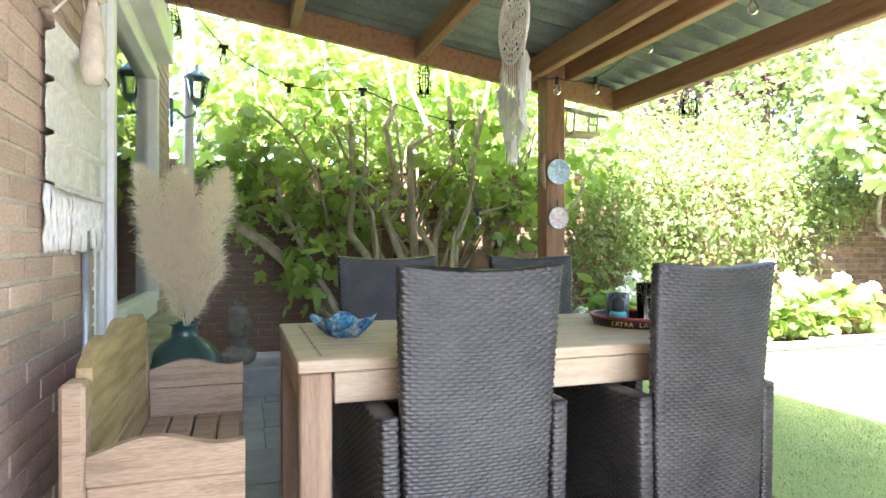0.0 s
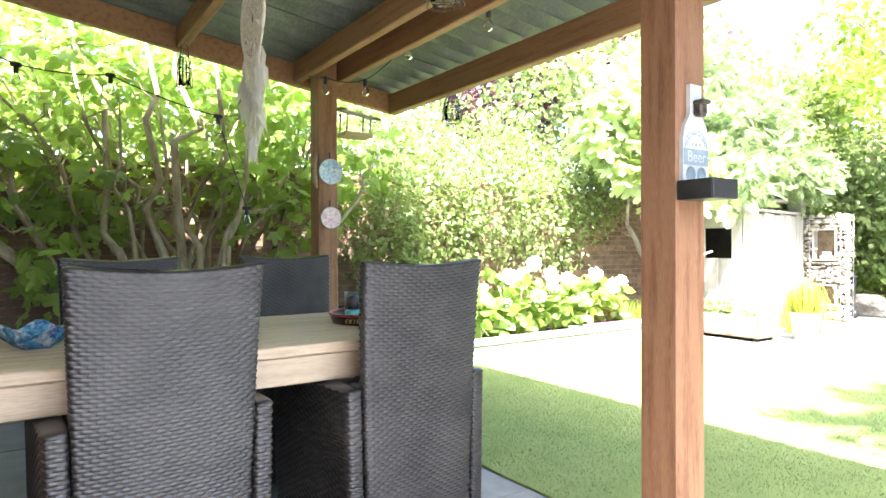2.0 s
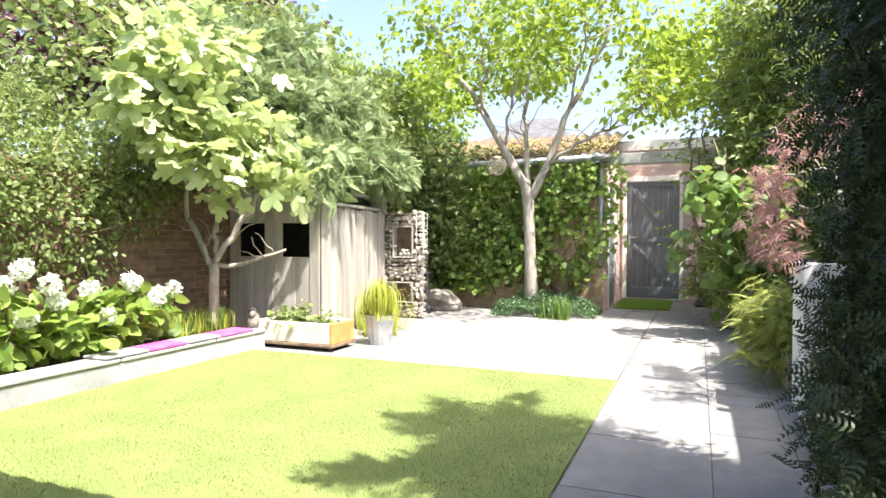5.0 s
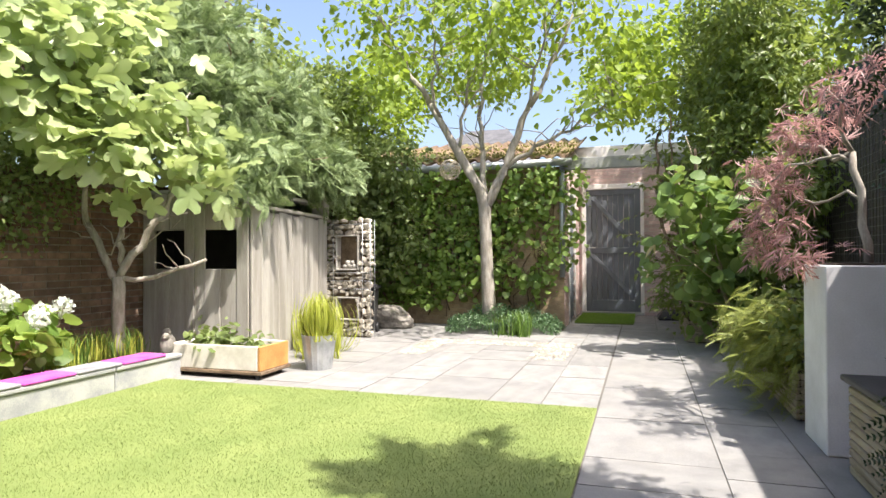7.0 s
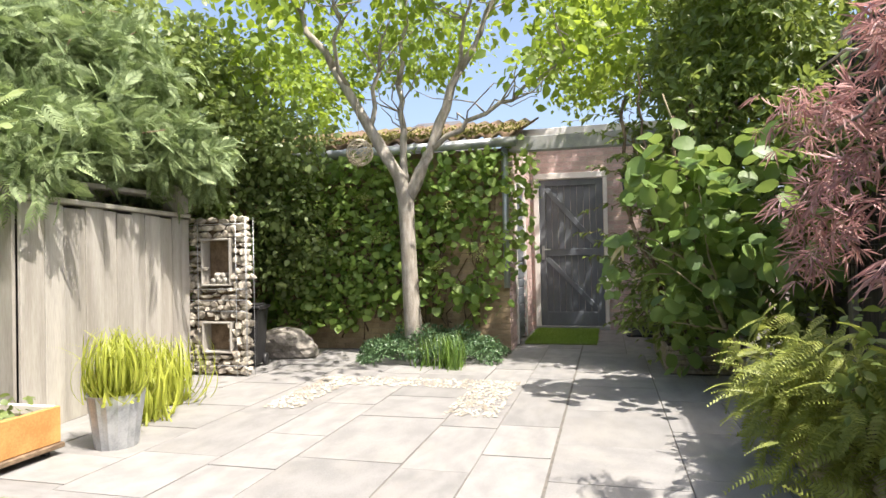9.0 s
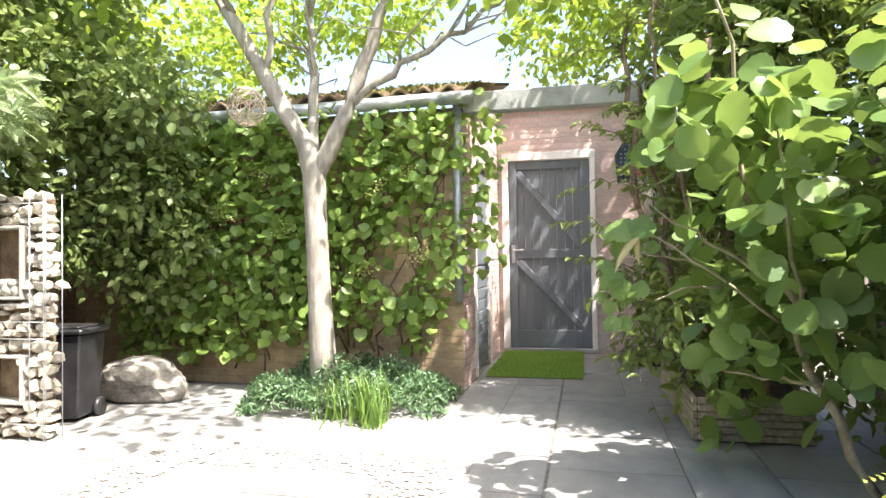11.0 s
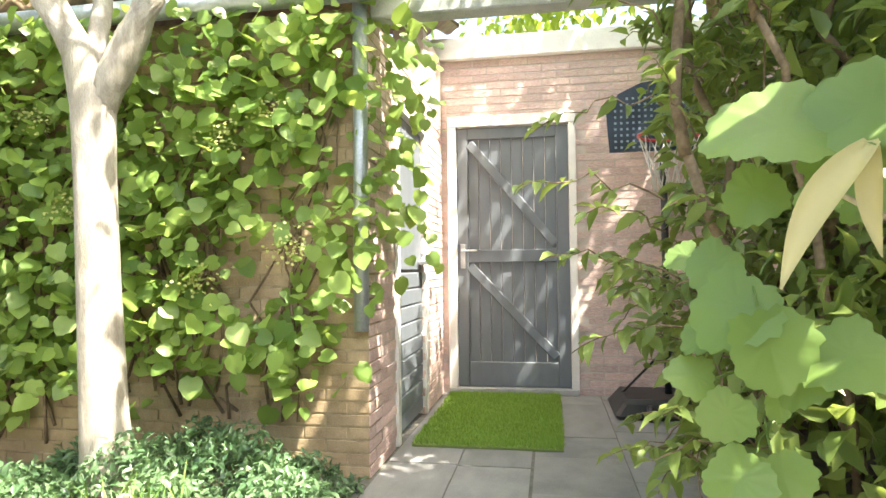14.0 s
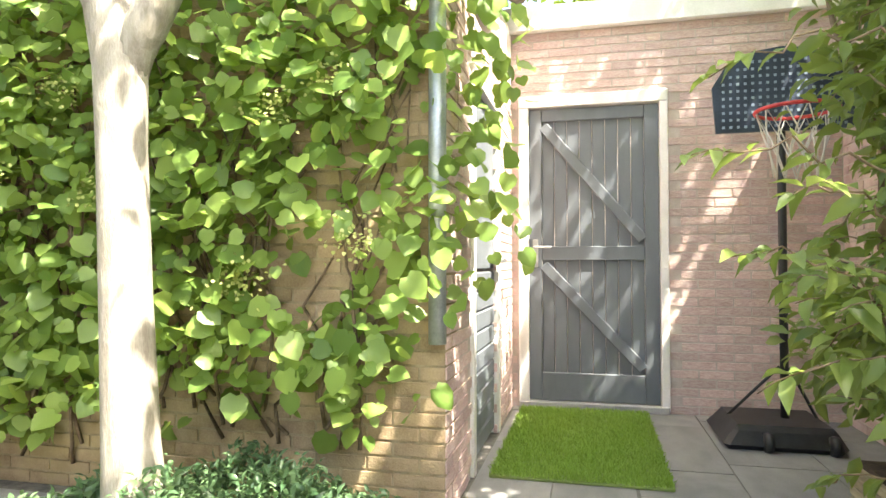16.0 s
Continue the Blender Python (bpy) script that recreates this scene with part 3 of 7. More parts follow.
# far wall under the climber, return wall, door wall
IX = 11.1
wall_ivy = setting("wall_ivy", block(IX, 1.32, -0.03, IX + 0.22, GY - 0.02, 2.26, 0), MORTAR_OCHRE, "ochre brick shed wall covered by a climber", "wall")
wall_return = setting("wall_return", merge(block(IX + 0.22, 1.32, -0.03, 11.62, 1.54, 2.26, 0), block(12.5, 1.32, -0.03, 13.2, 1.54, 2.7, 0), block(11.62, 1.32, 1.98, 12.5, 1.54, 2.26, 0)), MORTAR_PINK, "short brick wall with a side door", "wall")
DX = 13.2
wall_door = setting("wall_door", merge(block(DX, 1.24, -0.03, DX + 0.2, 1.54, 2.75, 0), block(DX, -0.9, -0.03, DX + 0.2, 0.27, 2.75, 0), block(DX, 0.27, 2.2, DX + 0.2, 1.24, 2.75, 0)), MORTAR_PINK, "whitewashed pink brick wall round the back door", "wall")
wall_side = setting("wall_side", block(10.9, -1.05, -0.03, DX + 0.2, -0.83, 2.75, 0), MORTAR_PINK, "washed pink side wall of the back building", "wall")
wall_back = setting("wall_back_room", merge(block(14.2, -1.05, -0.03, 14.3, 1.54, 2.75, 0), block(DX + 0.2, 1.5, -0.03, 14.2, 1.54, 2.75, 0)), MORTAR_PINK, "plain wall behind the back door", "wall")
# fence on the sun side
fence_rail = setting("fence_backing", block(2.6, -1.52, -0.03, 10.9, -1.48, 2.6, 0), DARK_FENCE, "dark boarded fence behind the hedge", "fence")

# ---- kerb and raised bed ----
kerb = tagged(new("kerb"), "low grey concrete edging of the raised bed", "kerb", "", "structure")
x = 1.9
while x < 6.35:
    w = min(1.0, 6.6 - x)
    part("kerb_stone", block(x, 4.0, -0.02, x + w - 0.008, 4.08, 0.155, 0.006), KERB, kerb)
    part("coping_stone", block(x, 3.985, 0.157, x + w - 0.008, 4.2, 0.19, 0.008), KERB, kerb)
    x += w
part("kerb_return", block(6.52, 4.09, -0.02, 6.6, 5.0, 0.18, 0.006), KERB, kerb)
bed = setting("flower_bed", block(1.9, 4.08, -0.03, 6.52, 4.99, 0.15, 0.01), SOIL, "raised bed of dark soil along the wall", "bed")
ledge = setting("stone_ledge", block(-0.76, 4.3, -0.03, 1.9, 4.99, 0.2, 0.015), KERB, "mossy stone ledge along the terrace wall", "ledge")

# ---- pergola ----


def roof_z(x):
    return 2.545 - 0.143 * (x + 0.4)


pergola = tagged(new("pergola"), "timber terrace canopy with a corrugated sheet roof", "pergola", "", "structure")
part("post", block(1.695, 0.752, 0.0, 1.838, 0.895, 2.42, 0.008), PINE_UP, pergola)
part("post", block(1.77, 3.70, 0.0, 1.92, 3.84, 2.38, 0.008), PINE_UP, pergola)
part("rafter", beam((-0.75, 4.03, roof_z(-0.75) + 0.085), (2.56, 4.03, roof_z(2.56) + 0.085), 0.06, 0.16), PINE, pergola)
part("rafter", beam((-0.75, -0.42, roof_z(-0.75) + 0.085), (2.56, -0.42, roof_z(2.56) + 0.085), 0.06, 0.16), PINE, pergola)
for px, w, h in ((0.06, 0.06, 0.12), (0.93, 0.065, 0.13), (1.735, 0.06, 0.15), (1.955, 0.06, 0.15)):
    z = roof_z(px) + 0.02
    part("purlin", block(px - w / 2, -0.39, z, px + w / 2, 4.0, z + h, 0.006), PINE, pergola)
part("outer_beam", block(2.5, -0.5, 2.115, 2.57, 4.0, 2.275, 0.008), PINE, pergola)
# corrugated sheets, ridges running down the slope
for k in range(5):
    y0 = -0.55 + k * 0.944
    n = 80
    verts, faces = [], []
    for i in range(n + 1):
        y = y0 + 1.04 * i / n
        dz = 0.038 * math.cos(2 * math.pi * y / 0.165) + 0.004 * (k % 2)
        for xx in (-0.76, 2.78):
            verts.append((xx, y, roof_z(xx) + 0.208 + dz))
            verts.append((xx, y, roof_z(xx) + 0.214 + dz))
    for i in range(n):
        a, b = 4 * i, 4 * i + 4
        faces += [(a, a + 2, b + 2, b), (a + 1, b + 1, b + 3, a + 3), (a, b, b + 1, a + 1), (a + 2, a + 3, b + 3, b + 2)]
    part("roof_sheet", mesh_of("roof_sheet", verts, faces, True), SHEET, pergola)

# ---- house window ----
window_1 = tagged(new("window_1"), "white painted timber window with a stone sill", "window", "", "structure")


def frame_ring(y0, y1, z0, z1, x0, x1, w):
    return merge(block(x0, y0, z0, x1, y0 + w, z1, 0.005), block(x0, y1 - w, z0, x1, y1, z1, 0.005),
                 block(x0, y0 + w, z0, x1, y1 - w, z0 + w, 0.005), block(x0, y0 + w, z1 - w, x1, y1 - w, z1, 0.005))


part("window_frame", frame_ring(WY0, WY1, WZ0, WZ1, HX - 0.09, HX + 0.01, 0.07), WHITE, window_1)
part("mullion", block(HX - 0.085, 2.26, WZ0 + 0.07, HX + 0.008, 2.33, WZ1 - 0.07, 0.005), WHITE, window_1)
casement = part("casement", frame_ring(2.335, WY1 - 0.075, WZ0 + 0.075, WZ1 - 0.075, HX - 0.06, HX + 0.03, 0.06), WHITE, window_1)
PANE = glass("window_glass", (0.85, 0.9, 0.88), 1.6)
p = part("pane", block(HX - 0.03, 2.395, WZ0 + 0.135, HX - 0.024, WY1 - 0.135, WZ1 - 0.135, 0), PANE, casement)
p.visible_shadow = False
p = part("pane", block(HX - 0.06, WY0 + 0.07, WZ0 + 0.07, HX - 0.054, 2.26, WZ1 - 0.07, 0), PANE, window_1)
p.visible_shadow = False
part("window_sill", beam((HX + 0.06, WY0 - 0.05, WZ0 - 0.03), (HX + 0.06, WY1 + 0.05, WZ0 - 0.03), 0.2, 0.05), MOSSY_SILL, window_1, "mossy stone sill")
part("lintel_board", block(HX, WY0 - 0.1, WZ1, HX + 0.1, WY1 + 0.02, WZ1 + 0.2, 0.006), WHITE, window_1)

# ---- terrace furniture ----


def dining_table():
    t = thing("dining_table", "bleached teak dining table with square legs", "table", at=(0.61, 1.92, 0))
    L, W, H = 1.48, 0.88, 0.737
    for k in range(7):
        y0 = -W / 2 + 0.075 + k * (W - 0.15) / 7
        part("plank", block(-L / 2 + 0.075, y0, H - 0.035, L / 2 - 0.075, y0 + (W - 0.15) / 7 - 0.003, H, 0.003), TABLE_WOOD, t)
    for s in (-1, 1):
        part("border_board", block(-L / 2, s * W / 2 - (0.075 if s > 0 else 0), H - 0.035, L / 2, s * W / 2 + (0.075 if s < 0 else 0), H, 0.004), TABLE_WOOD, t)
        part("end_board", block(s * L / 2 - (0.073 if s > 0 else 0), -W / 2 + 0.077, H - 0.035, s * L / 2 + (0.073 if s < 0 else 0), W / 2 - 0.077, H, 0.004), TABLE_WOOD, t)
        part("apron", block(-L / 2 + 0.1, s * (W / 2 - 0.02) - 0.015, H - 0.125, L / 2 - 0.1, s * (W / 2 - 0.02) + 0.015, H - 0.037, 0.004), TABLE_WOOD, t)
        part("apron", block(s * (L / 2 - 0.02) - 0.015, -W / 2 + 0.1, H - 0.125, s * (L / 2 - 0.02) + 0.015, W / 2 - 0.1, H - 0.037, 0.004), TABLE_LEG, t)
        for q in (-1, 1):
            cx, cy = s * (L / 2 - 0.05), q * (W / 2 - 0.05)
            part("leg", block(cx - 0.045, cy - 0.045, 0, cx + 0.045, cy + 0.045, H - 0.037, 0.006), TABLE_LEG, t)
    return t


table = dining_table()


def woven(name, section, heights, around, cap, mat, parent):
    """Woven shell: a rounded rectangle (centre, half width, half depth at a height), banded with strands that pass over and under."""
    power = 0.32
    verts, faces = [], []

    def outline(z, shrink=0.0, lift=0.0, wave=None):
        cx, cy, hw, hd, dz = section(z)
        hw, hd = hw - shrink, hd - shrink
        dense = np.linspace(0, 2 * math.pi, 720, endpoint=False)
        px = hw * np.sign(np.cos(dense)) * np.abs(np.cos(dense)) ** power
        py = hd * np.sign(np.sin(dense)) * np.abs(np.sin(dense)) ** power
        step = np.hypot(np.diff(np.append(px, px[0])), np.diff(np.append(py, py[0])))
        walked = np.concatenate([[0], np.cumsum(step)])
        s = np.linspace(0, walked[-1], around, endpoint=False)
        qx = np.interp(s, walked, np.append(px, px[0]))
        qy = np.interp(s, walked, np.append(py, py[0]))
        tx, ty = np.roll(qx, -1) - np.roll(qx, 1), np.roll(qy, -1) - np.roll(qy, 1)
        ln = np.hypot(tx, ty) + 1e-9
        nx, ny = ty / ln, -tx / ln
        w = lift if wave is None else lift + wave
        return [(cx + a + c * k, cy + b + d * k, z + dz(a)) for a, b, c, d, k in zip(qx, qy, nx, ny, np.broadcast_to(w, a_shape))]

    a_shape = (around,)
    idx = np.arange(around)
    for j in range(len(heights) - 1):
        z0, z1 = heights[j], heights[j + 1]
        up = np.array([-0.0042, -0.0008, 0.0006, 0.0010, 0.0006, -0.0008])[(idx + 3 * (j % 2)) % 6]
        for s, k in ((0.03, -0.0018), (0.24, 0.0008), (0.76, 0.0008), (0.97, -0.0018)):
            verts += outline(z0 + (z1 - z0) * s, 0.0, k, up if k > 0 else None)
    for r, dz in ((0.006, 0.003), (0.014, 0.005), (min(0.024, cap), 0.006)):
        ring = outline(heights[-1], r)
        verts += [(x, y, z + dz) for x, y, z in ring]
    rings = len(verts) // around
    for i in range(rings - 1):
        for k in range(around):
            q = (k + 1) % around
            faces.append((i * around + k, i * around + q, (i + 1) * around + q, (i + 1) * around + k))
    faces.append(tuple((rings - 1) * around + k for k in range(around)))
    faces.append(tuple(reversed(range(around))))
    me = mesh_of(name, verts, faces)
    me.shade_smooth()
    return part(name, me, mat, parent)


def wicker_chair():
    """Faces +y; the back leans to -y at its top."""
    c = thing("wicker_armchair", "dark grey woven wicker dining armchair with high back", "chair", "chairs round the table")

    def back(z):
        v = z / 1.0
        y = -0.2 - 0.13 * max(0.0, v - 0.42) ** 1.5 - 0.012 * math.sin(v * 4)
        return 0.0, y, 0.218 + 0.04 * max(0.0, v - 0.3), 0.026, lambda a: 0.016 * (a / 0.22) ** 2 * v

    woven("backrest", back, np.linspace(0.03, 0.985, 92), 174, 0.022, WICKER, c)
    for s in (-1, 1):
        def arm(z, s=s):
            v = z / 0.6
            return s * (0.248 + 0.012 * v), 0.045, 0.034, 0.275, lambda a: 0.0
        woven("arm_panel", arm, np.linspace(0.02, 0.60, 53), 162, 0.03, WICKER, c)

    def seat(z):
        return 0.0, 0.06, 0.212, 0.25, lambda a: 0.0

    woven("seat", seat, np.linspace(0.08, 0.42, 28), 198, 0.024, WICKER, c)
    for x in (-0.24, 0.24):
        for y in (-0.2, 0.29):
            part("foot", block(x - 0.02, y - 0.02, 0.0, x + 0.02, y + 0.02, 0.05, 0.006), BLACK, c)
    return c


chair = wicker_chair()
chair.matrix_basis = pose(0.342, 1.575, 0, 0, 0, 3)
copy_thing(chair, pose(1.128, 1.585, 0, 0, 0, 5))
copy_thing(chair, pose(0.40, 2.5, 0, 0, 0, 178))
copy_thing(chair, pose(1.20, 2.5, 0, 0, 0, 183))


def garden_bench():
    b = thing("garden_bench", "rustic larch storage bench with wavy ends", "bench")
    x0, x1, y0, y1 = -0.62, -0.27, 1.12, 2.06

    def wavy(y, t, z0, ztop, name):
        """End board with a wavy top edge."""
        verts, faces = [], []
        n = 16
        for i in range(n + 1):
            s = i / n
            xx = x0 + 0.048 + (x1 - x0 - 0.048) * s
            zt = ztop + 0.016 * math.sin(s * 6.3 - 0.8) + 0.012 * s
            for yy in (y, y + t):
                verts += [(xx, yy, z0), (xx, yy, zt)]
        for i in range(n):
            a, c = 4 * i, 4 * i + 4
            faces += [(a, c, c + 1, a + 1), (a + 2, a + 3, c + 3, c + 2), (a + 1, c + 1, c + 3, a + 3), (a, a + 2, c + 2, c)]
        faces += [(0, 1, 3, 2), (4 * n, 4 * n + 2, 4 * n + 3, 4 * n + 1)]
        part(name, mesh_of(name, verts, faces), BENCH_WOOD, b)

    for y in (y0, y1 - 0.028):
        wavy(y, 0.028, 0.575, 0.645, "end_board")
        for k in range(5):
            part("end_board", block(x0 + 0.048, y + 0.002, 0.575 - 0.118 * (k + 1) + 0.003, x1, y + 0.026, 0.575 - 0.118 * k - 0.002, 0.004), BENCH_WOOD, b)
    for y in (y0 - 0.002, y1 - 0.068):
        part("leg", block(x0, y, 0, x0 + 0.047, y + 0.07, 0.782, 0.008), BENCH_WOOD, b)
        part("leg", block(x1 - 0.05, y + 0.03, 0, x1 - 0.004, y + 0.069, 0.46, 0.006), BENCH_WOOD, b)
    for k in range(3):
        z = 0.47 + 0.1 * k
        part("back_board", block(x0 + 0.018, y0 + 0.07, z, x0 + 0.045, y1 - 0.07, z + 0.097, 0.004), BENCH_BACK, b)
    verts, faces = [], []
    n = 24
    for i in range(n + 1):
        s = i / n
        zt = 0.80 + 0.03 * abs(math.sin(s * 9.4)) + 0.03 * math.sin(s * 3.14)
        for xx in (x0 + 0.016, x0 + 0.047):
            verts += [(xx, y0 + 0.07 + (y1 - y0 - 0.14) * s, 0.768), (xx, y0 + 0.07 + (y1 - y0 - 0.14) * s, zt)]
    for i in range(n):
        a, c = 4 * i, 4 * i + 4
        faces += [(a, a + 1, c + 1, c), (a + 2, c + 2, c + 3, a + 3), (a + 1, a + 3, c + 3, c + 1)]
    faces += [(0, 2, 3, 1), (4 * n, 4 * n + 1, 4 * n + 3, 4 * n + 2)]
    part("back_crest", mesh_of("back_crest", verts, faces), BENCH_BACK, b)
    for k in range(4):
        xa = x0 + 0.05 + k * 0.0745
        part("seat_slat", block(xa, y0 + 0.035, 0.455, xa + 0.067, y1 - 0.035, 0.48, 0.004), BENCH_WOOD, b)
    part("front_board", block(x1 - 0.026, y0 + 0.07, 0.2, x1 - 0.002, y1 - 0.07, 0.45, 0.004), BENCH_WOOD, b)
    return b


garden_bench()

# vase with pampas
VASE = material("dark_green_glazed_glass", (0.018, 0.042, 0.037), (0.035, 0.072, 0.062), 4, 0.32, 0.05, 40, coat=0.25)
vase = tagged(part("floor_vase", lathe("floor_vase", [(0.001, 0.0), (0.09, 0.0), (0.11, 0.06), (0.135, 0.3), (0.152, 0.46), (0.153, 0.54), (0.135, 0.62), (0.09, 0.67), (0.052, 0.695), (0.048, 0.735), (0.062, 0.75), (0.057, 0.75), (0.042, 0.735), (0.04, 0.66)]), VASE), "large dark green glazed vase beside the bench", "vase")
vase.matrix_basis = pose(-0.49, 2.4, 0)
pampas = thing("pampas_grass", "cream dried pampas plumes in the green vase", "dried plant")
for dx, dy, top, lean in ((-0.17, 0.0, 1.36, 0.0), (-0.02, 0.05, 1.37, 0.0), (0.15, 0.02, 1.36, 0.0), (-0.11, -0.06, 1.12, 0.0), (0.10, -0.05, 1.06, 0.0)):
    base = np.array([-0.48, 2.4, 0.70])
    tip = np.array([-0.49 + dx, 2.4 + dy, top])
    line = bent(base, tip, 0, 0.03, 9)
    part("stalk", tubes("stalk", [(line, np.linspace(0.004, 0.002, 9))], 5), PLUME, pampas)
    n = 5200
    s = RNG.random(n)
    idx = np.clip((0.2 + 0.8 * s) * 8, 0, 7.99)
    lo = idx.astype(int)
    at = line[lo] + (line[lo + 1] - line[lo]) * (idx - lo)[:, None]
    ang = RNG.uniform(0, 6.2832, n)
    thick = np.clip(np.sin(s ** 1.4 * math.pi * 0.92 + 0.14), 0.05, 1)
    rad = 0.056 * thick * np.sqrt(RNG.random(n))
    ring = np.stack([np.cos(ang), np.sin(ang), np.zeros(n)], 1)
    at = at + ring * rad[:, None]
    d = ring * (0.45 + 0.5 * RNG.random(n))[:, None] + np.array([0, 0, 0.9]) + RNG.normal(size=(n, 3)) * 0.3
    part("plume", scatter("plume", blade(0.022, 1.6, 2), at, d, RNG.normal(size=(n, 3)), 0.07 * (0.5 + 0.5 * thick) * (0.6 + 0.6 * RNG.random(n))), PLUME, pampas)

# ---- back door, mat, side door ----
door_1 = tagged(new("door_1"), "slate grey ledged and braced back door, closed", "door", "", "structure")
DF = DX - 0.02
part("door_frame", merge(block(DF - 0.03, 1.19, 0.02, DX + 0.05, 1.262, 2.128, 0.005), block(DF - 0.03, 0.245, 0.02, DX + 0.05, 0.3, 2.128, 0.005), block(DF - 0.03, 0.245, 2.13, DX + 0.05, 1.262, 2.215, 0.005)), WHITE, door_1, "white door frame")
for k in range(8):
    y0 = 0.40 + k * 0.0875
    part("board", block(DX, y0 + 0.002, 0.2, DX + 0.02, y0 + 0.0855, 2.05, 0.004), DOOR_PAINT, door_1)
for y0, y1, z0, z1 in ((0.305, 0.40, 0.055, 2.12), (1.10, 1.19, 0.055, 2.12), (0.40, 1.10, 2.03, 2.12), (0.40, 1.10, 1.04, 1.14), (0.40, 1.10, 0.055, 0.25)):
    part("rail", block(DX - 0.022, y0, z0, DX + 0.012, y1, z1, 0.005), DOOR_PAINT, door_1)
part("brace", beam((DX - 0.012, 1.09, 2.0), (DX - 0.012, 0.41, 1.18), 0.024, 0.075), DOOR_PAINT, door_1)
part("brace", beam((DX - 0.012, 1.09, 1.01), (DX - 0.012, 0.41, 0.29), 0.024, 0.075), DOOR_PAINT, door_1)
plate = part("handle_plate", block(DX - 0.032, 1.125, 0.99, DX - 0.024, 1.165, 1.19, 0.004), STEEL, door_1)
part("handle_lever", merge(block(DX - 0.07, 1.135, 1.125, DX - 0.03, 1.153, 1.143, 0.004), block(DX - 0.072, 1.03, 1.126, DX - 0.056, 1.15, 1.142, 0.004)), STEEL, plate)
part("threshold", block(DX - 0.06, 0.25, 0.0, DX + 0.05, 1.26, 0.05, 0.006), KERB, door_1)
side_door = tagged(new("door_2"), "slate grey side door in the return wall", "door", "", "structure")
part("door_frame", merge(block(11.62, 1.3, 0.0, 11.68, 1.4, 1.98, 0.004), block(12.44, 1.3, 0.0, 12.5, 1.4, 1.98, 0.004), block(11.68, 1.3, 1.92, 12.44, 1.4, 1.98, 0.004)), WHITE, side_door)
for k in range(9):
    part("board", block(11.68, 1.33, 0.03 + k * 0.105, 12.44, 1.36, 0.03 + k * 0.105 + 0.1, 0.008), DOOR_PAINT, side_door)
part("door_panel", block(11.68, 1.335, 0.985, 12.44, 1.36, 1.92, 0.006), DOOR_PAINT, side_door)
part("handle", block(12.3, 1.25, 1.02, 12.42, 1.33, 1.05, 0.006), STEEL, side_door)
door_mat = thing("grass_mat", "bright green artificial grass mat by the door", "mat")
part("backing", block(11.64, 0.40, 0.0, 13.1, 1.235, 0.014, 0.004), LAWN, door_mat)
turf("turf", 11.64, 0.40, 13.1, 1.235, 26000, 0.03, door_mat, 0.012, MAT_BLADES)

# fascia, gutter and roof over the far walls
fascia = setting("fascia", block(IX - 0.02, -0.9, 2.21, IX + 0.1, 1.3, 2.37, 0.008), KERB, "pale grey fascia board over the door passage", "fascia")
fascia_back = setting("fascia_back", block(DX - 0.06, -0.9, 2.68, DX + 0.0, 1.55, 2.86, 0.008), WHITE, "white fascia board over the door wall", "fascia")
gutter = setting("gutter", tubes("gutter", [([(IX - 0.11, 1.2, 2.31), (IX - 0.11, 3.2, 2.29), (IX - 0.11, GY, 2.28)], 0.055)], 12), ZINC, "round grey gutter along the shed roof", "gutter")
drain_pipe = setting("drain_pipe", tubes("drain_pipe", [([(IX - 0.05, 1.34, 0.70), (IX - 0.05, 1.34, 2.3)], 0.036)], 12), ZINC, "grey drain pipe on the ivy wall", "pipe")
TILE = material("mossy_roof_tile", (0.12, 0.075, 0.05), (0.24, 0.16, 0.10), 8, 0.9, 0.5, 70, spread=0.2, island=True, stain=(0.22, 0.22, 0.07), stain_scale=3, stain_amount=0.8)
n = 190
verts, faces = [], []
for i in range(n + 1):
    y = 1.2 + (GY + 0.6 - 1.2) * i / n
    dz = 0.03 * math.cos(2 * math.pi * y / 0.2)
    for xx, zz in ((IX - 0.12, 2.36), (IX + 2.4, 3.05)):
        verts += [(xx, y, zz + dz), (xx, y, zz + dz + 0.03)]
for i in range(n):
    a, b = 4 * i, 4 * i + 4
    faces += [(a, a + 2, b + 2, b), (a + 1, b + 1, b + 3, a + 3), (a, b, b + 1, a + 1), (a + 2, a + 3, b + 3, b + 2)]
shed_roof = setting("shed_roof", mesh_of("shed_roof", verts, faces, True), TILE, "mossy brown tiled shed roof", "roof")
p, y, z = [], [], []
n = 5000
pp = np.stack([IX - 0.1 + 1.6 * RNG.random(n) ** 1.6, RNG.uniform(1.2, 5.5, n), np.zeros(n)], 1)
keep = np.sin(pp[:, 1] * 5 + np.sin(pp[:, 0] * 9) * 2) > -0.35
pp = pp[keep]
pp[:, 2] = 2.37 + (pp[:, 0] - IX + 0.12) * 0.274 + 0.03
moss = tagged(part("roof_moss", scatter("roof_moss", OVATE, pp, RNG.normal(size=pp.shape) * 0.5 + np.array([-0.2, 0, 0.6]), RNG.normal(size=pp.shape), 0.035 * (0.6 + RNG.random(len(pp)))), MOSS), "yellow green moss cushions on the shed roof", "moss", "", "stuff")

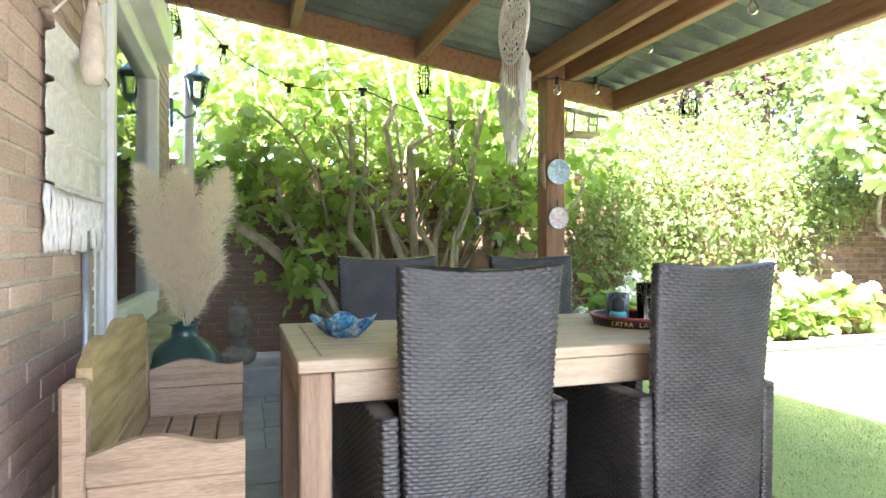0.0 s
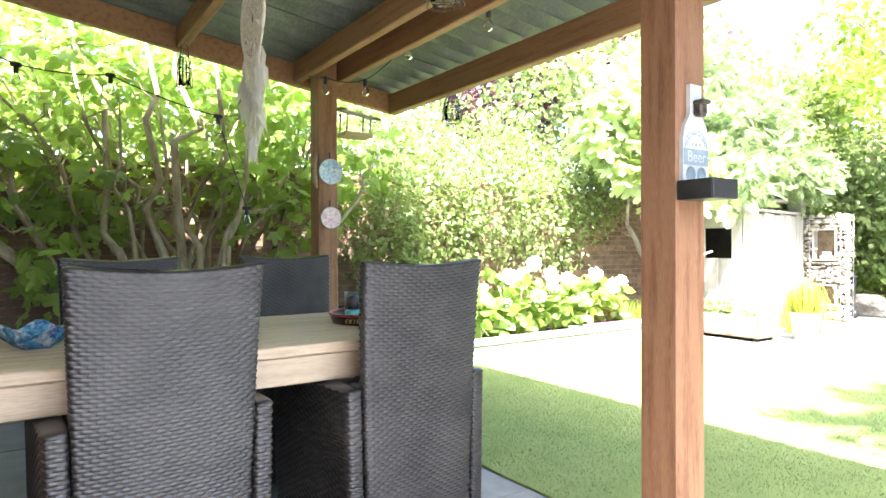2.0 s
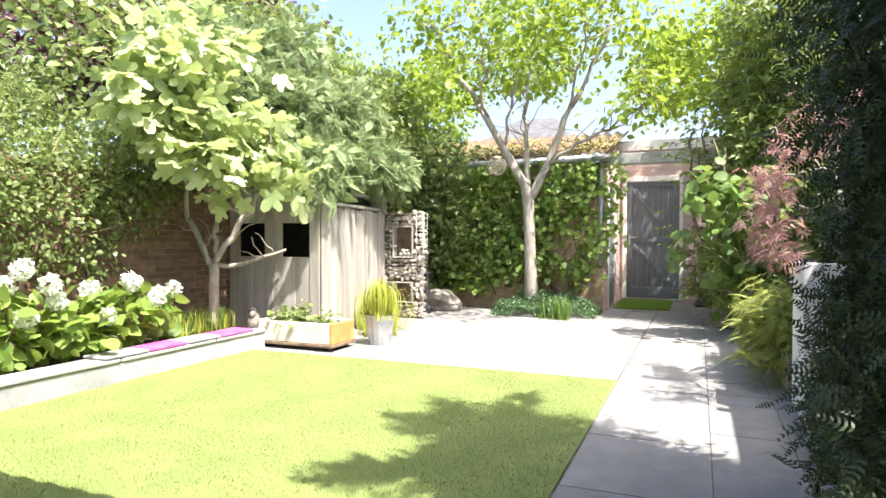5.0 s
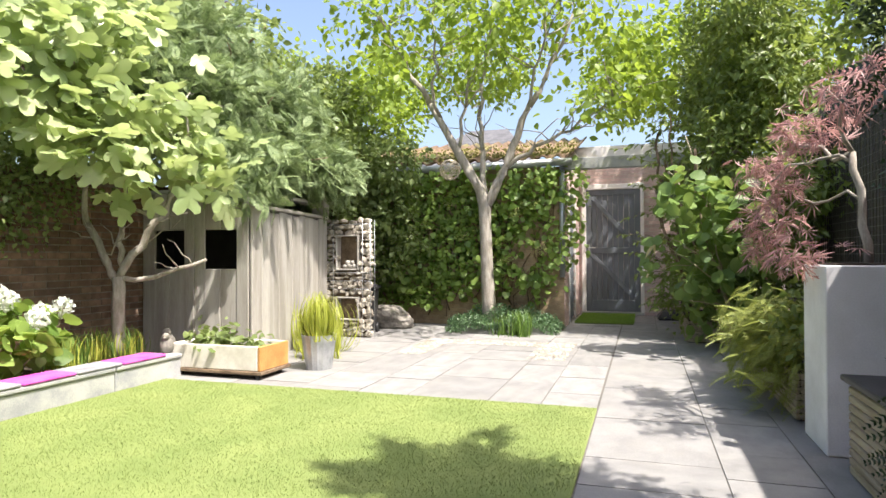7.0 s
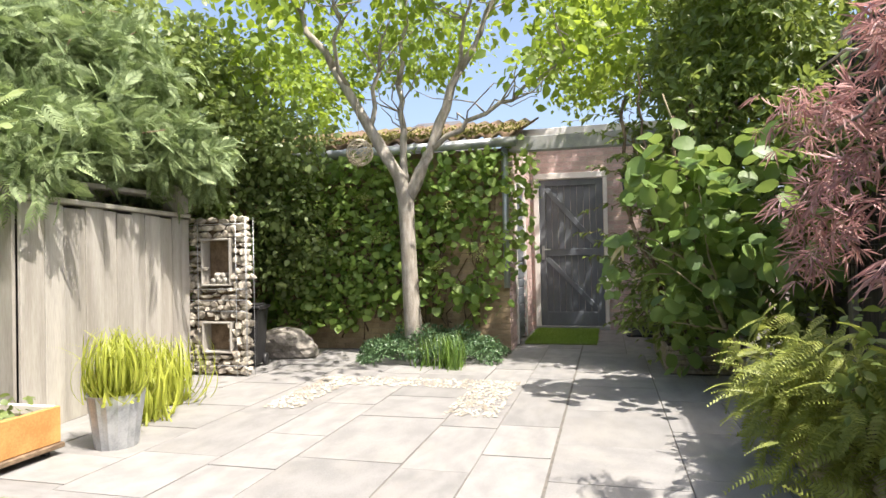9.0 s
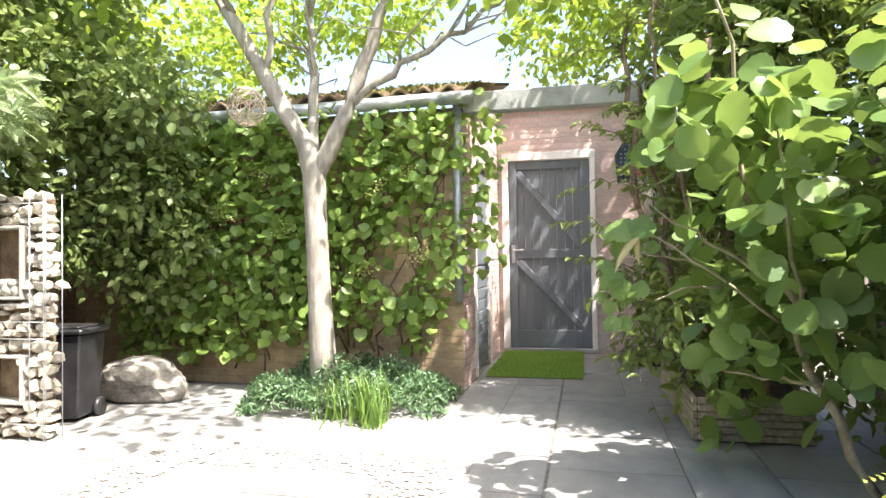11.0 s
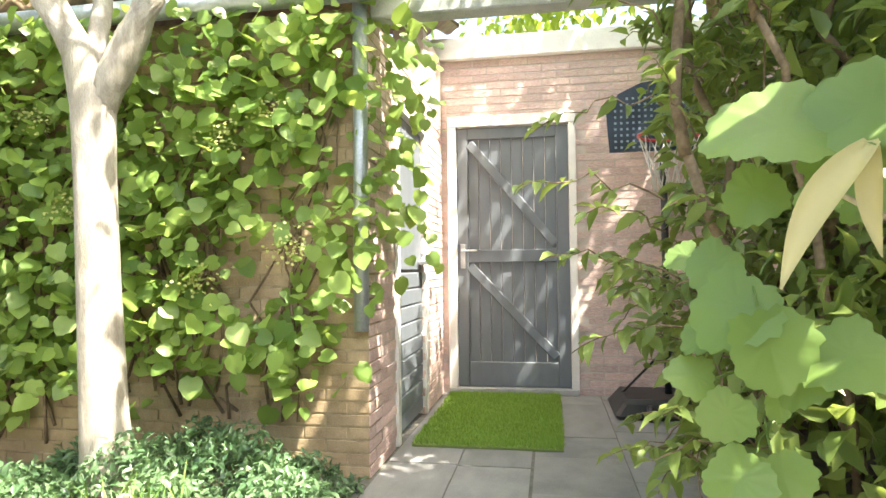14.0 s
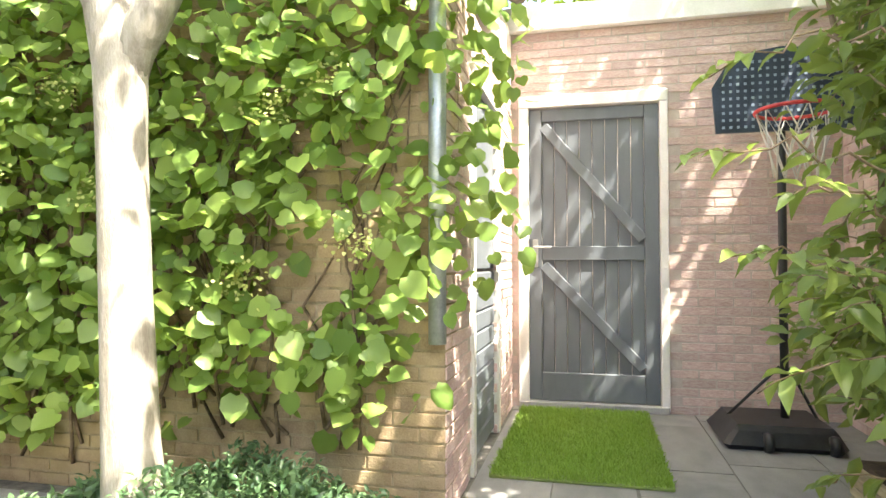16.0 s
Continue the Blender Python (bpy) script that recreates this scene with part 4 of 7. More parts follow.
# ---- board shack with two openings ----
shack = thing("board_shack", "weathered grey board garden shack with two openings", "shed")
edges = (3.76, 3.89, 4.07, 4.25, 4.365, 4.48, 4.655, 4.83, 4.98)
for k in range(8):
    x0 = 7.2 - (0.0 if k % 2 else 0.008)
    ya, yb = edges[k] + 0.002, edges[k + 1] - 0.002
    for za, zb in ((0.0, 0.885), (1.265, 1.62)) if k in (1, 2, 5, 6) else ((0.0, 1.62),):
        part("board", block(x0, ya, za, x0 + 0.025, yb, zb, 0.004), GREY_WOOD, shack)
for (wy0, wy1) in ((3.89, 4.25), (4.48, 4.83)):
    part("opening_sill", block(7.215, wy0 - 0.02, 0.865, 7.3, wy1 + 0.02, 0.888, 0.003), GREY_WOOD, shack)
    part("opening_head", block(7.23, wy0 - 0.02, 1.262, 7.3, wy1 + 0.02, 1.28, 0.003), GREY_WOOD, shack)
s = 0.0
k = 0
while s < 2.0:
    w = (0.2, 0.17, 0.22, 0.19, 0.16)[k % 5]
    bm = block(s + 0.002, -0.004 * (k % 2), 0.0, min(s + w, 2.02) - 0.002, 0.025, 1.46 - 0.01 * (k % 3), 0.004)
    part("board", turned(bm, pose(7.225, 3.735, 0, 0, 0, 8.4)), GREY_WOOD, shack)
    s += w
    k += 1
# black sheets behind the openings stand in for the shade inside the shack
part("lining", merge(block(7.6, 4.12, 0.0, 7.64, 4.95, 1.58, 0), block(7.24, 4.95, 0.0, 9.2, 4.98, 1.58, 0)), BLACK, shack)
part("roof", merge(turned(block(-0.02, -0.03, 1.465, 2.0, 0.16, 1.5, 0.006), pose(7.225, 3.735, 0, 0, 0, 8.4)), block(7.22, 3.95, 1.625, 9.2, 4.98, 1.66, 0.006)), GREY_WOOD, shack)

# ---- gabion with two niches ----
gabion = thing("gabion", "stone filled wire gabion with two niches", "gabion")
rnd = random.Random(3)
verts, faces = [], []
stone_unit = bmesh.new()
bmesh.ops.create_icosphere(stone_unit, subdivisions=1, radius=1)
sv = [v.co.copy() for v in stone_unit.verts]
sf = [tuple(v.index for v in f.verts) for f in stone_unit.faces]
stone_unit.free()


def add_stone(c, r):
    base = len(verts)
    jit = [rnd.uniform(0.62, 1.2) for _ in sv]
    for q, j in zip(sv, jit):
        verts.append((c[0] + q.x * r[0] * j, c[1] + q.y * r[1] * j, c[2] + q.z * r[2] * j))
    faces.extend(tuple(i + base for i in f) for f in sf)


z = 0.03
while z < 1.46:
    hgt = rnd.uniform(0.022, 0.046)
    for side in ("front", "flank"):
        a = 3.46 if side == "front" else 9.26
        end = 4.04 if side == "front" else 9.33
        while a < end:
            r = rnd.uniform(0.022, 0.07)
            if side == "front":
                inside = (3.62 < a + r < 3.91 and 0.83 < z < 1.27) or (3.64 < a + r < 3.89 and 0.21 < z < 0.5)
                if not inside:
                    add_stone((9.28 + rnd.uniform(-0.012, 0.012), a + r, z + rnd.uniform(-0.014, 0.014)), (0.045, r * 1.15, hgt * rnd.uniform(0.8, 1.35)))
            else:
                add_stone((a + r, 3.49 + rnd.uniform(-0.01, 0.01), z + rnd.uniform(-0.014, 0.014)), (r * 1.15, 0.045, hgt * rnd.uniform(0.8, 1.35)))
            a += r * 1.9
    z += hgt * 1.75
tagged(part("rubble", mesh_of("rubble", verts, faces), STONE, gabion), "", "", "", "stuff")
part("core", merge(block(9.31, 3.53, 0.0, 9.4, 3.62, 1.45, 0), block(9.31, 3.91, 0.0, 9.4, 4.03, 1.45, 0), block(9.31, 3.62, 0.5, 9.4, 3.91, 0.83, 0), block(9.31, 3.62, 1.27, 9.4, 3.91, 1.45, 0), block(9.31, 3.62, 0.0, 9.4, 3.91, 0.21, 0), block(9.37, 3.6, 0.2, 9.4, 3.93, 1.3, 0)), BARK_DARK, gabion)
for z0, z1 in ((0.83, 1.27), (0.21, 0.5)):
    part("niche_frame", frame_ring(3.61, 3.92, z0, z1, 9.23, 9.36, 0.018), GREY_WOOD, gabion)
lines = [([(9.232, 3.45 + 0.1 * k, 0), (9.232, 3.45 + 0.1 * k, 1.46)], 0.003) for k in (0, 1, 5, 6)]
lines += [([(9.232, 3.45, 0.1 * k), (9.232, 4.05, 0.1 * k)], 0.003) for k in (1, 6, 7, 8, 14)]
lines += [([(9.24 + 0.12 * k, 3.445, 0), (9.24 + 0.12 * k, 3.445, 1.46)], 0.003) for k in range(2)]
part("wire_mesh", tubes("wire_mesh", lines, 5), ZINC, gabion)

# split logs in the upper niche
for k, (ly, lz, lr) in enumerate(((3.67, 0.849, 0.03), (3.735, 0.849, 0.034), (3.80, 0.849, 0.028), (3.70, 0.90, 0.026), (3.765, 0.905, 0.024))):
    log = tagged(part("firewood_log", tubes("firewood_log", [([(9.245, ly, lz + lr), (9.30, ly + 0.004, lz + lr), (9.355, ly, lz + lr)], lr)], 9), GREY_WOOD), "short pale split log in the gabion niche", "log", "logs in the niche")

# bin, boulder
bin_ = thing("wheelie_bin", "small black plastic bin beside the gabion", "bin", at=(9.74, 3.76, 0), turn=12)
bm = block(-0.155, -0.165, 0.03, 0.155, 0.165, 0.58, 0.012)
for v in bm.verts:
    k = 0.78 + 0.22 * v.co.z / 0.58
    v.co.x *= k
    v.co.y *= k
part("body", bm, BLACK, bin_)
lid = part("lid", merge(block(-0.175, -0.185, 0.58, 0.175, 0.185, 0.615, 0.012), block(-0.14, -0.15, 0.615, 0.14, 0.15, 0.63, 0.008)), BLACK, bin_)
part("handle", tubes("handle", [([(0.19, -0.14, 0.60), (0.205, -0.08, 0.60), (0.205, 0.08, 0.60), (0.19, 0.14, 0.60)], 0.011)], 8), BLACK, lid)
for s in (-1, 1):
    w = part("wheel", lathe("wheel", [(0.001, -0.018), (0.06, -0.018), (0.064, 0), (0.06, 0.018), (0.001, 0.018)], 16), BLACK, bin_)
    w.matrix_basis = pose(0.1, s * 0.15, 0.064, 90, 0, 0)


def rock(name, c, r, label, mat, seed):
    bm = bmesh.new()
    bmesh.ops.create_icosphere(bm, subdivisions=4, radius=1)
    for v in bm.verts:
        q = v.co.copy()
        k = 1 + 0.28 * noise.noise(q * 1.3 + Vector((seed, 0, 0))) + 0.10 * noise.noise(q * 4 + Vector((seed, 3, 0))) + 0.04 * noise.noise(q * 11)
        v.co = Vector((q.x * r[0] * k, q.y * r[1] * k, max(q.z * r[2] * k, -r[2] * 0.55)))
    ob = part(name, bm, mat)
    ob.matrix_basis = pose(c[0], c[1], c[2] + r[2] * 0.55, 0, 0, seed * 40)
    return tagged(ob, label, "boulder")


rock("boulder", (10.4, 3.72, 0), (0.38, 0.27, 0.22), "rough grey boulder by the brick wall", BOULDER, 2)

# ---- planters by the lawn ----
CREAM = material("cream_planter_paint", (0.58, 0.55, 0.48), (0.74, 0.71, 0.64), 6, 0.6, 0.15, 80, stain=(0.42, 0.38, 0.30), stain_scale=5)
RUST = material("orange_brown_panel", (0.42, 0.20, 0.06), (0.60, 0.32, 0.11), 6, 0.6, 0.2, 80)
planter = thing("wooden_planter", "cream wooden planter with an orange end on castors", "planter")
px0, px1, py0, py1 = 6.6, 7.02, 3.24, 4.1
part("front", block(px0, py0 + 0.02, 0.07, px0 + 0.03, py1, 0.27, 0.005), CREAM, planter)
part("end", block(px0, py0 - 0.012, 0.07, px1, py0 + 0.018, 0.27, 0.005), RUST, planter, "orange brown end board")
part("end", block(px0, py1 + 0.002, 0.07, px1, py1 + 0.03, 0.27, 0.005), CREAM, planter)
part("back", block(px1 - 0.03, py0 + 0.02, 0.07, px1, py1, 0.27, 0.005), CREAM, planter)
part("soil", block(px0 + 0.03, py0 + 0.02, 0.1, px1 - 0.03, py1, 0.22, 0), SOIL, planter)
part("base_rail", block(px0 - 0.02, py0 - 0.03, 0.04, px1 + 0.01, py1 + 0.04, 0.068, 0.005), BARK_DARK, planter)
for x in (px0 + 0.05, px1 - 0.05):
    for y in (py0 + 0.05, py1 - 0.05):
        part("castor", block(x - 0.02, y - 0.02, 0, x + 0.02, y + 0.02, 0.04, 0.006), BLACK, planter)
grow = thing("strawberry_plants", "leafy green plants in the cream planter", "plant")
leaves("foliage", ROUND, SHRUB_LEAF, grow, [(6.8, 3.5, 0.28, 0.15, 0.2, 0.09), (6.8, 3.85, 0.3, 0.15, 0.22, 0.1)], 60, 6, 0.04, 0.05)
pot = thing("zinc_pot", "grey ribbed zinc pot on the paving", "pot", at=(7.22, 3.04, 0))
verts, faces = [], []
for i, (r, z) in enumerate(((0.11, 0.0), (0.15, 0.30), (0.158, 0.31), (0.14, 0.30), (0.13, 0.24))):
    for j in range(48):
        a = 2 * math.pi * j / 48
        rr = r * (1 + (0.04 if j % 3 == 0 else 0) * (i < 2))
        verts.append((rr * math.cos(a), rr * math.sin(a), z))
for i in range(4):
    for j in range(48):
        k = (j + 1) % 48
        faces.append((i * 48 + j, i * 48 + k, i * 48 + 48 + k, i * 48 + 48 + j))
part("body", mesh_of("pot_body", verts, faces), ZINC, pot)
part("soil", lathe("pot_soil", [(0.001, 0.25), (0.135, 0.25)], 20), SOIL, pot)


def tuft(name, label, mat, c, n, length, spread, parent=None):
    t = parent or thing(name, label, "grass plant")
    p = np.array(c) + RNG.normal(size=(n, 3)) * np.array([spread, spread, 0])
    d = RNG.normal(size=(n, 3)) * (1.0 if mat is LIME_GRASS else 0.5)
    d[:, 2] = 1.0
    up = -d * np.array([1, 1, 0]) + np.array([0, 0, 0.6])
    tagged(part("leafage", scatter("leafage", ARCHED if mat is LIME_GRASS else BLADE, p, d, up * np.array([-1, -1, 1]), length * (0.6 + 0.6 * RNG.random(n))), mat, t), "", "", "", "stuff")
    return t


tuft("lime_sedge", "lime yellow sedge arching from the zinc pot", LIME_GRASS, (7.22, 3.04, 0.26), 420, 0.42, 0.06)
tuft("lime_sedge", "yellow green sedge tuft beside the gabion", LIME_GRASS, (8.2, 3.55, 0.0), 380, 0.5, 0.1)
tuft("lime_sedge", "yellow green sedge tuft beside the shack", LIME_GRASS, (7.75, 3.35, 0.0), 260, 0.42, 0.09)
tuft("day_lily", "green strap leaf clump in the ground cover", GRASS, (9.98, 1.72, 0.0), 90, 0.34, 0.08)
tuft("day_lily", "green strap leaf clump at the bed edge", GRASS, (10.05, 1.98, 0.0), 50, 0.3, 0.08)
for k in range(9):
    tuft("bed_grass", "green and straw grass tuft in the raised bed", (GRASS, LIME_GRASS)[k % 3 == 0], (5.75 + 0.1 * k, 4.35 + 0.1 * (k % 3), 0.15), 60, 0.28, 0.06)

# white planter block
white_planter = thing("white_planter", "tall white rendered planter block", "planter")
part("body", block(5.76, -1.15, 0.0, 6.2, -0.595, 0.95, 0.006), PLASTER, white_planter)
part("soil", block(5.8, -1.1, 0.951, 6.16, -0.64, 0.96, 0), SOIL, white_planter)
RIB = material("ribbed_timber", (0.26, 0.21, 0.14), (0.42, 0.36, 0.26), 6, 0.8, 0.3, 60, stretch=(0.5, 6, 6), spread=0.1)


def ribbed_box(x0, y0, x1, y1, h, label):
    b = thing("ribbed_planter", label, "planter")
    k = 0
    z = 0.01
    while z < h - 0.03:
        part("slat", block(x0, y1 - 0.03, z, x1, y1, z + 0.036, 0.006), RIB, b)
        part("slat", block(x0, y0, z, x0 + 0.03, y1 - 0.031, z + 0.036, 0.006), RIB, b)
        z += 0.04
    part("fill", block(x0 + 0.03, y0, 0, x1, y1 - 0.031, h - 0.02, 0), SOIL, b)
    return b


low = ribbed_box(4.3, -1.3, 5.5, -0.62, 0.42, "low ribbed timber planter with slate top")
part("slate_cap", block(4.28, -1.3, 0.422, 5.55, -0.6, 0.45, 0.006), BLACK, low, "dark slate cap")
ribbed_box(6.45, -1.3, 8.3, -0.6, 0.3, "low ribbed timber planter under the fern")
ribbed_box(9.9, -0.83, 11.4, -0.2, 0.28, "timber planter by the door passage")

# basketball stand
hoop = thing("basketball_stand", "black portable basketball stand with red rim", "basketball hoop", at=(12.66, -0.32, 0))
bm = block(-0.28, -0.24, 0.0, 0.3, 0.38, 0.13, 0.03)
for v in bm.verts:
    if v.co.z > 0.06:
        v.co.x *= 0.85
        v.co.y *= 0.85
part("base", bm, BLACK, hoop)
for s in (-1, 1):
    w = part("wheel", lathe("wheel", [(0.001, -0.02), (0.05, -0.02), (0.055, 0), (0.05, 0.02), (0.001, 0.02)], 16), BLACK, hoop)
    w.matrix_basis = pose(-0.29, s * 0.16, 0.055, 90, 0, 0)
part("pole", tubes("pole", [([(0, 0, 0.1), (0, 0, 1.2), (0, 0, 2.0)], 0.024)], 12), BLACK, hoop)
for s in (-1, 1):
    part("strut", tubes("strut", [([(0.02 * s, 0.02 * s, 0.42), (0.04, 0.06 + 0.24 * s, 0.12)], 0.009)], 6), BLACK, hoop)
BOARD = material("dark_blue_hoop_board", (0.02, 0.03, 0.05), (0.05, 0.07, 0.11), 6, 0.45, 0.05)
bm = bmesh.new()
pts = [(-0.36, -0.22), (0.36, -0.22), (0.38, 0.05), (0.30, 0.18), (0.15, 0.25), (0, 0.27), (-0.15, 0.25), (-0.30, 0.18), (-0.38, 0.05)]
f = bm.faces.new([bm.verts.new((0, a, b)) for a, b in pts])
ext = bmesh.ops.extrude_face_region(bm, geom=[f])
for v in ext["geom"]:
    if isinstance(v, bmesh.types.BMVert):
        v.co.x += 0.025
bmesh.ops.recalc_face_normals(bm, faces=bm.faces)
bd = part("backboard", bm, BOARD, hoop)
bd.matrix_basis = pose(-0.05, 0, 2.0)
verts, faces = [], []
for i in range(17):
    for j in range(10):
        a, b = -0.32 + i * 0.04, -0.19 + j * 0.042
        if b < 0.24 - 1.4 * a * a:
            k = len(verts)
            verts += [(-0.053, a - 0.008, 2.0 + b - 0.008), (-0.053, a + 0.008, 2.0 + b - 0.008), (-0.053, a + 0.008, 2.0 + b + 0.008), (-0.053, a - 0.008, 2.0 + b + 0.008)]
            faces.append((k, k + 1, k + 2, k + 3))
PALE_BLUE = material("pale_blue_print", (0.22, 0.28, 0.36), (0.30, 0.38, 0.48), 6, 0.5, 0.0)
tagged(part("board_print", mesh_of("board_print", verts, faces), PALE_BLUE, hoop), "grid of pale blue dots", "", "", "stuff")
RED = material("red_rim_paint", (0.45, 0.03, 0.04), (0.6, 0.06, 0.06), 6, 0.4, 0.05)
ring = [(-0.28 + 0.2 * math.cos(a), 0.2 * math.sin(a), 1.84) for a in np.linspace(0, 2 * math.pi, 25)]
rim = part("rim", tubes("rim", [(ring, 0.011)], 8), RED, hoop, "red metal rim")
lines = []
for k in range(12):
    a = 2 * math.pi * k / 12
    for d in (-1, 1):
        q = [(-0.28 + r * math.cos(a + d * t), r * math.sin(a + d * t), 1.84 - z) for r, t, z in ((0.2, 0, 0), (0.165, 0.26, 0.11), (0.13, 0.52, 0.23), (0.11, 0.78, 0.36))]
        lines.append((q, 0.004))
NET = material("white_net_cord", (0.62, 0.60, 0.58), (0.75, 0.73, 0.7), 10, 0.8, 0.1)
part("net", tubes("net", lines, 4), NET, rim, "white cord net")

# ---- plants ----


def shrub(name, label, category, shape, mat, parts, clumps, per, reach, size, lean=0.6, shell=0.55, stems=(), bark=BARK_DARK, keep=None):
    t = thing(name, label, category)
    if stems:
        for q in stems:
            part("stem", tubes("stem", [q], 7), bark, t)
    leaves("crown", shape, mat, t, parts, clumps, per, reach, size, lean, shell, keep=keep)
    return t


# big fig behind the table
stems = []
ends = []
for bx, by, tx, ty, tz, r in ((1.0, 4.5, 0.3, 4.7, 2.9, 0.03), (1.05, 4.55, 0.75, 4.5, 2.9, 0.032), (1.1, 4.5, 1.05, 4.6, 3.0, 0.034), (1.12, 4.6, 1.35, 4.4, 2.8, 0.028), (1.2, 4.5, 1.7, 4.6, 2.7, 0.03),
                              (1.25, 4.55, 2.3, 4.6, 2.4, 0.032), (1.3, 4.5, 2.7, 4.5, 1.9, 0.026), (0.95, 4.5, -0.2, 4.6, 1.7, 0.03), (0.9, 4.55, -0.35, 4.7, 2.2, 0.026), (1.15, 4.45, 1.5, 4.3, 2.1, 0.02), (1.0, 4.45, 0.6, 4.3, 1.9, 0.02), (1.3, 4.6, 2.0, 4.7, 1.5, 0.024)):
    ln = limbs((bx - 0.1 + 1.3 * (bx - 1.1), by - 0.15, 0.2), (tx, ty, tz), r * 1.15, r * 0.5, -0.05 * abs(tx - bx), 0.05, 9)
    stems.append(ln)
    ends.append(ln[0])
for k in range(18):
    u = -1 + 2 * (k + 0.5) / 18
    ln = limbs((0.98 + 0.16 * u, 4.55 + 0.05 * (k % 3), 0.2), (0.98 + 1.25 * u + 0.1 * RNG.normal(), 4.62 + 0.09 * (k % 4), 1.75 + 0.7 * RNG.random()), 0.024, 0.009, 0.06, 0.05, 9)
    stems.append(ln)
    ends.append(ln[0])
stems += twigs(ends, 3, 0.4, 0.008)
stems.append(limbs((0.75, 4.6, 0.35), (-0.4, 4.72, 1.3), 0.055, 0.038, 0.0, 0.03, 9))
fig_parts = [(-0.05, 4.75, 1.55, 0.5, 0.25, 0.38), (0.55, 4.7, 1.5, 0.45, 0.25, 0.4), (1.5, 4.65, 1.55, 0.45, 0.3, 0.4), (0.25, 4.45, 0.85, 0.2, 0.14, 0.2), (0.1, 4.9, 2.3, 0.8, 0.5, 0.55), (1.0, 5.0, 2.5, 0.9, 0.5, 0.6), (1.9, 5.0, 2.2, 0.7, 0.5, 0.5), (-0.3, 4.7, 1.8, 0.35, 0.3, 0.35), (0.15, 4.4, 1.0, 0.22, 0.15, 0.25), (1.9, 4.45, 1.3, 0.4, 0.2, 0.3), (2.4, 4.7, 1.7, 0.45, 0.4, 0.4), (0.5, 5.8, 2.7, 1.6, 0.5, 0.8), (2.2, 5.8, 2.5, 1.2, 0.5, 0.8)]
shrub("fig_tree", "large multi-stemmed fig with bright green lobed leaves", "tree", FIG, FIG_LEAF, fig_parts, 880, 4, 0.11, 0.125, 0.6, 0.3, stems, BARK_FIG)

# loose privet along the bed
privet_parts = [(2.9, 4.65, 1.2, 0.5, 0.35, 0.7), (3.5, 4.8, 1.4, 0.6, 0.4, 0.75), (4.3, 4.8, 1.5, 0.7, 0.4, 0.7), (5.1, 4.9, 1.35, 0.6, 0.35, 0.7), (3.2, 5.3, 2.0, 0.8, 0.5, 0.6), (4.6, 5.4, 2.1, 0.9, 0.5, 0.6), (5.9, 5.2, 1.8, 0.6, 0.4, 0.6), (5.7, 4.85, 1.55, 0.4, 0.2, 0.5), (6.2, 4.9, 1.75, 0.4, 0.2, 0.4)]
stems = [limbs((3.4 + 0.3 * k, 4.75, 0.15), (3.0 + 0.5 * k, 4.8, 1.9), 0.022, 0.006, 0, 0.08) for k in range(6)]
shrub("privet_shrub", "loose light green privet along the garden wall", "shrub", OVATE, SHRUB_LEAF, privet_parts, 2500, 9, 0.08, 0.05, 0.5, 0.35, stems)

# pale fig tree in the bed
trunk_lines = [limbs((6.42, 4.5, 0.14), (6.4, 4.48, 0.84), 0.056, 0.05, 0, 0.02), limbs((6.4, 4.48, 0.80), (6.32, 4.74, 1.3), 0.036, 0.028, 0, 0.05), limbs((6.4, 4.48, 0.82), (6.42, 4.45, 1.3), 0.03, 0.022, 0, 0.05),
               limbs((6.4, 4.48, 0.80), (6.54, 4.12, 1.36), 0.036, 0.028, 0.03, 0.05), limbs((6.54, 4.12, 1.35), (6.62, 3.92, 1.85), 0.026, 0.014, 0, 0.07), limbs((6.54, 4.13, 1.33), (6.42, 4.4, 1.42), 0.02, 0.012, 0, 0.06),
               limbs((6.41, 4.46, 0.83), (6.66, 3.8, 0.98), 0.024, 0.013, -0.04, 0.04), limbs((6.32, 4.74, 1.29), (6.05, 4.55, 1.9), 0.026, 0.014, 0, 0.06), limbs((6.42, 4.45, 1.29), (6.2, 4.2, 2.1), 0.02, 0.01, 0, 0.06),
               limbs((6.05, 4.55, 1.88), (5.8, 4.3, 2.5), 0.014, 0.007, 0, 0.05), limbs((6.62, 3.92, 1.83), (6.5, 3.9, 2.3), 0.013, 0.007, 0, 0.06)]
trunk_lines += twigs([q[0] for q in trunk_lines[1:]], 3, 0.32, 0.008)
pale = thing("pale_fig_tree", "young fig tree with pale trunk and broad leaves", "tree")
part("trunk", tubes("trunk", trunk_lines, 9), BARK, pale)
leaves("crown", FIG, FIG_PALE, pale, [(6.0, 4.3, 2.2, 0.6, 0.45, 0.5), (6.5, 4.1, 2.0, 0.4, 0.45, 0.4), (5.6, 4.4, 2.45, 0.5, 0.4, 0.5), (6.1, 4.4, 2.8, 0.4, 0.4, 0.45), (5.9, 4.1, 1.7, 0.35, 0.35, 0.2), (6.75, 3.7, 1.75, 0.25, 0.25, 0.18)], 175, 4, 0.11, 0.2, 0.6, 0.35)

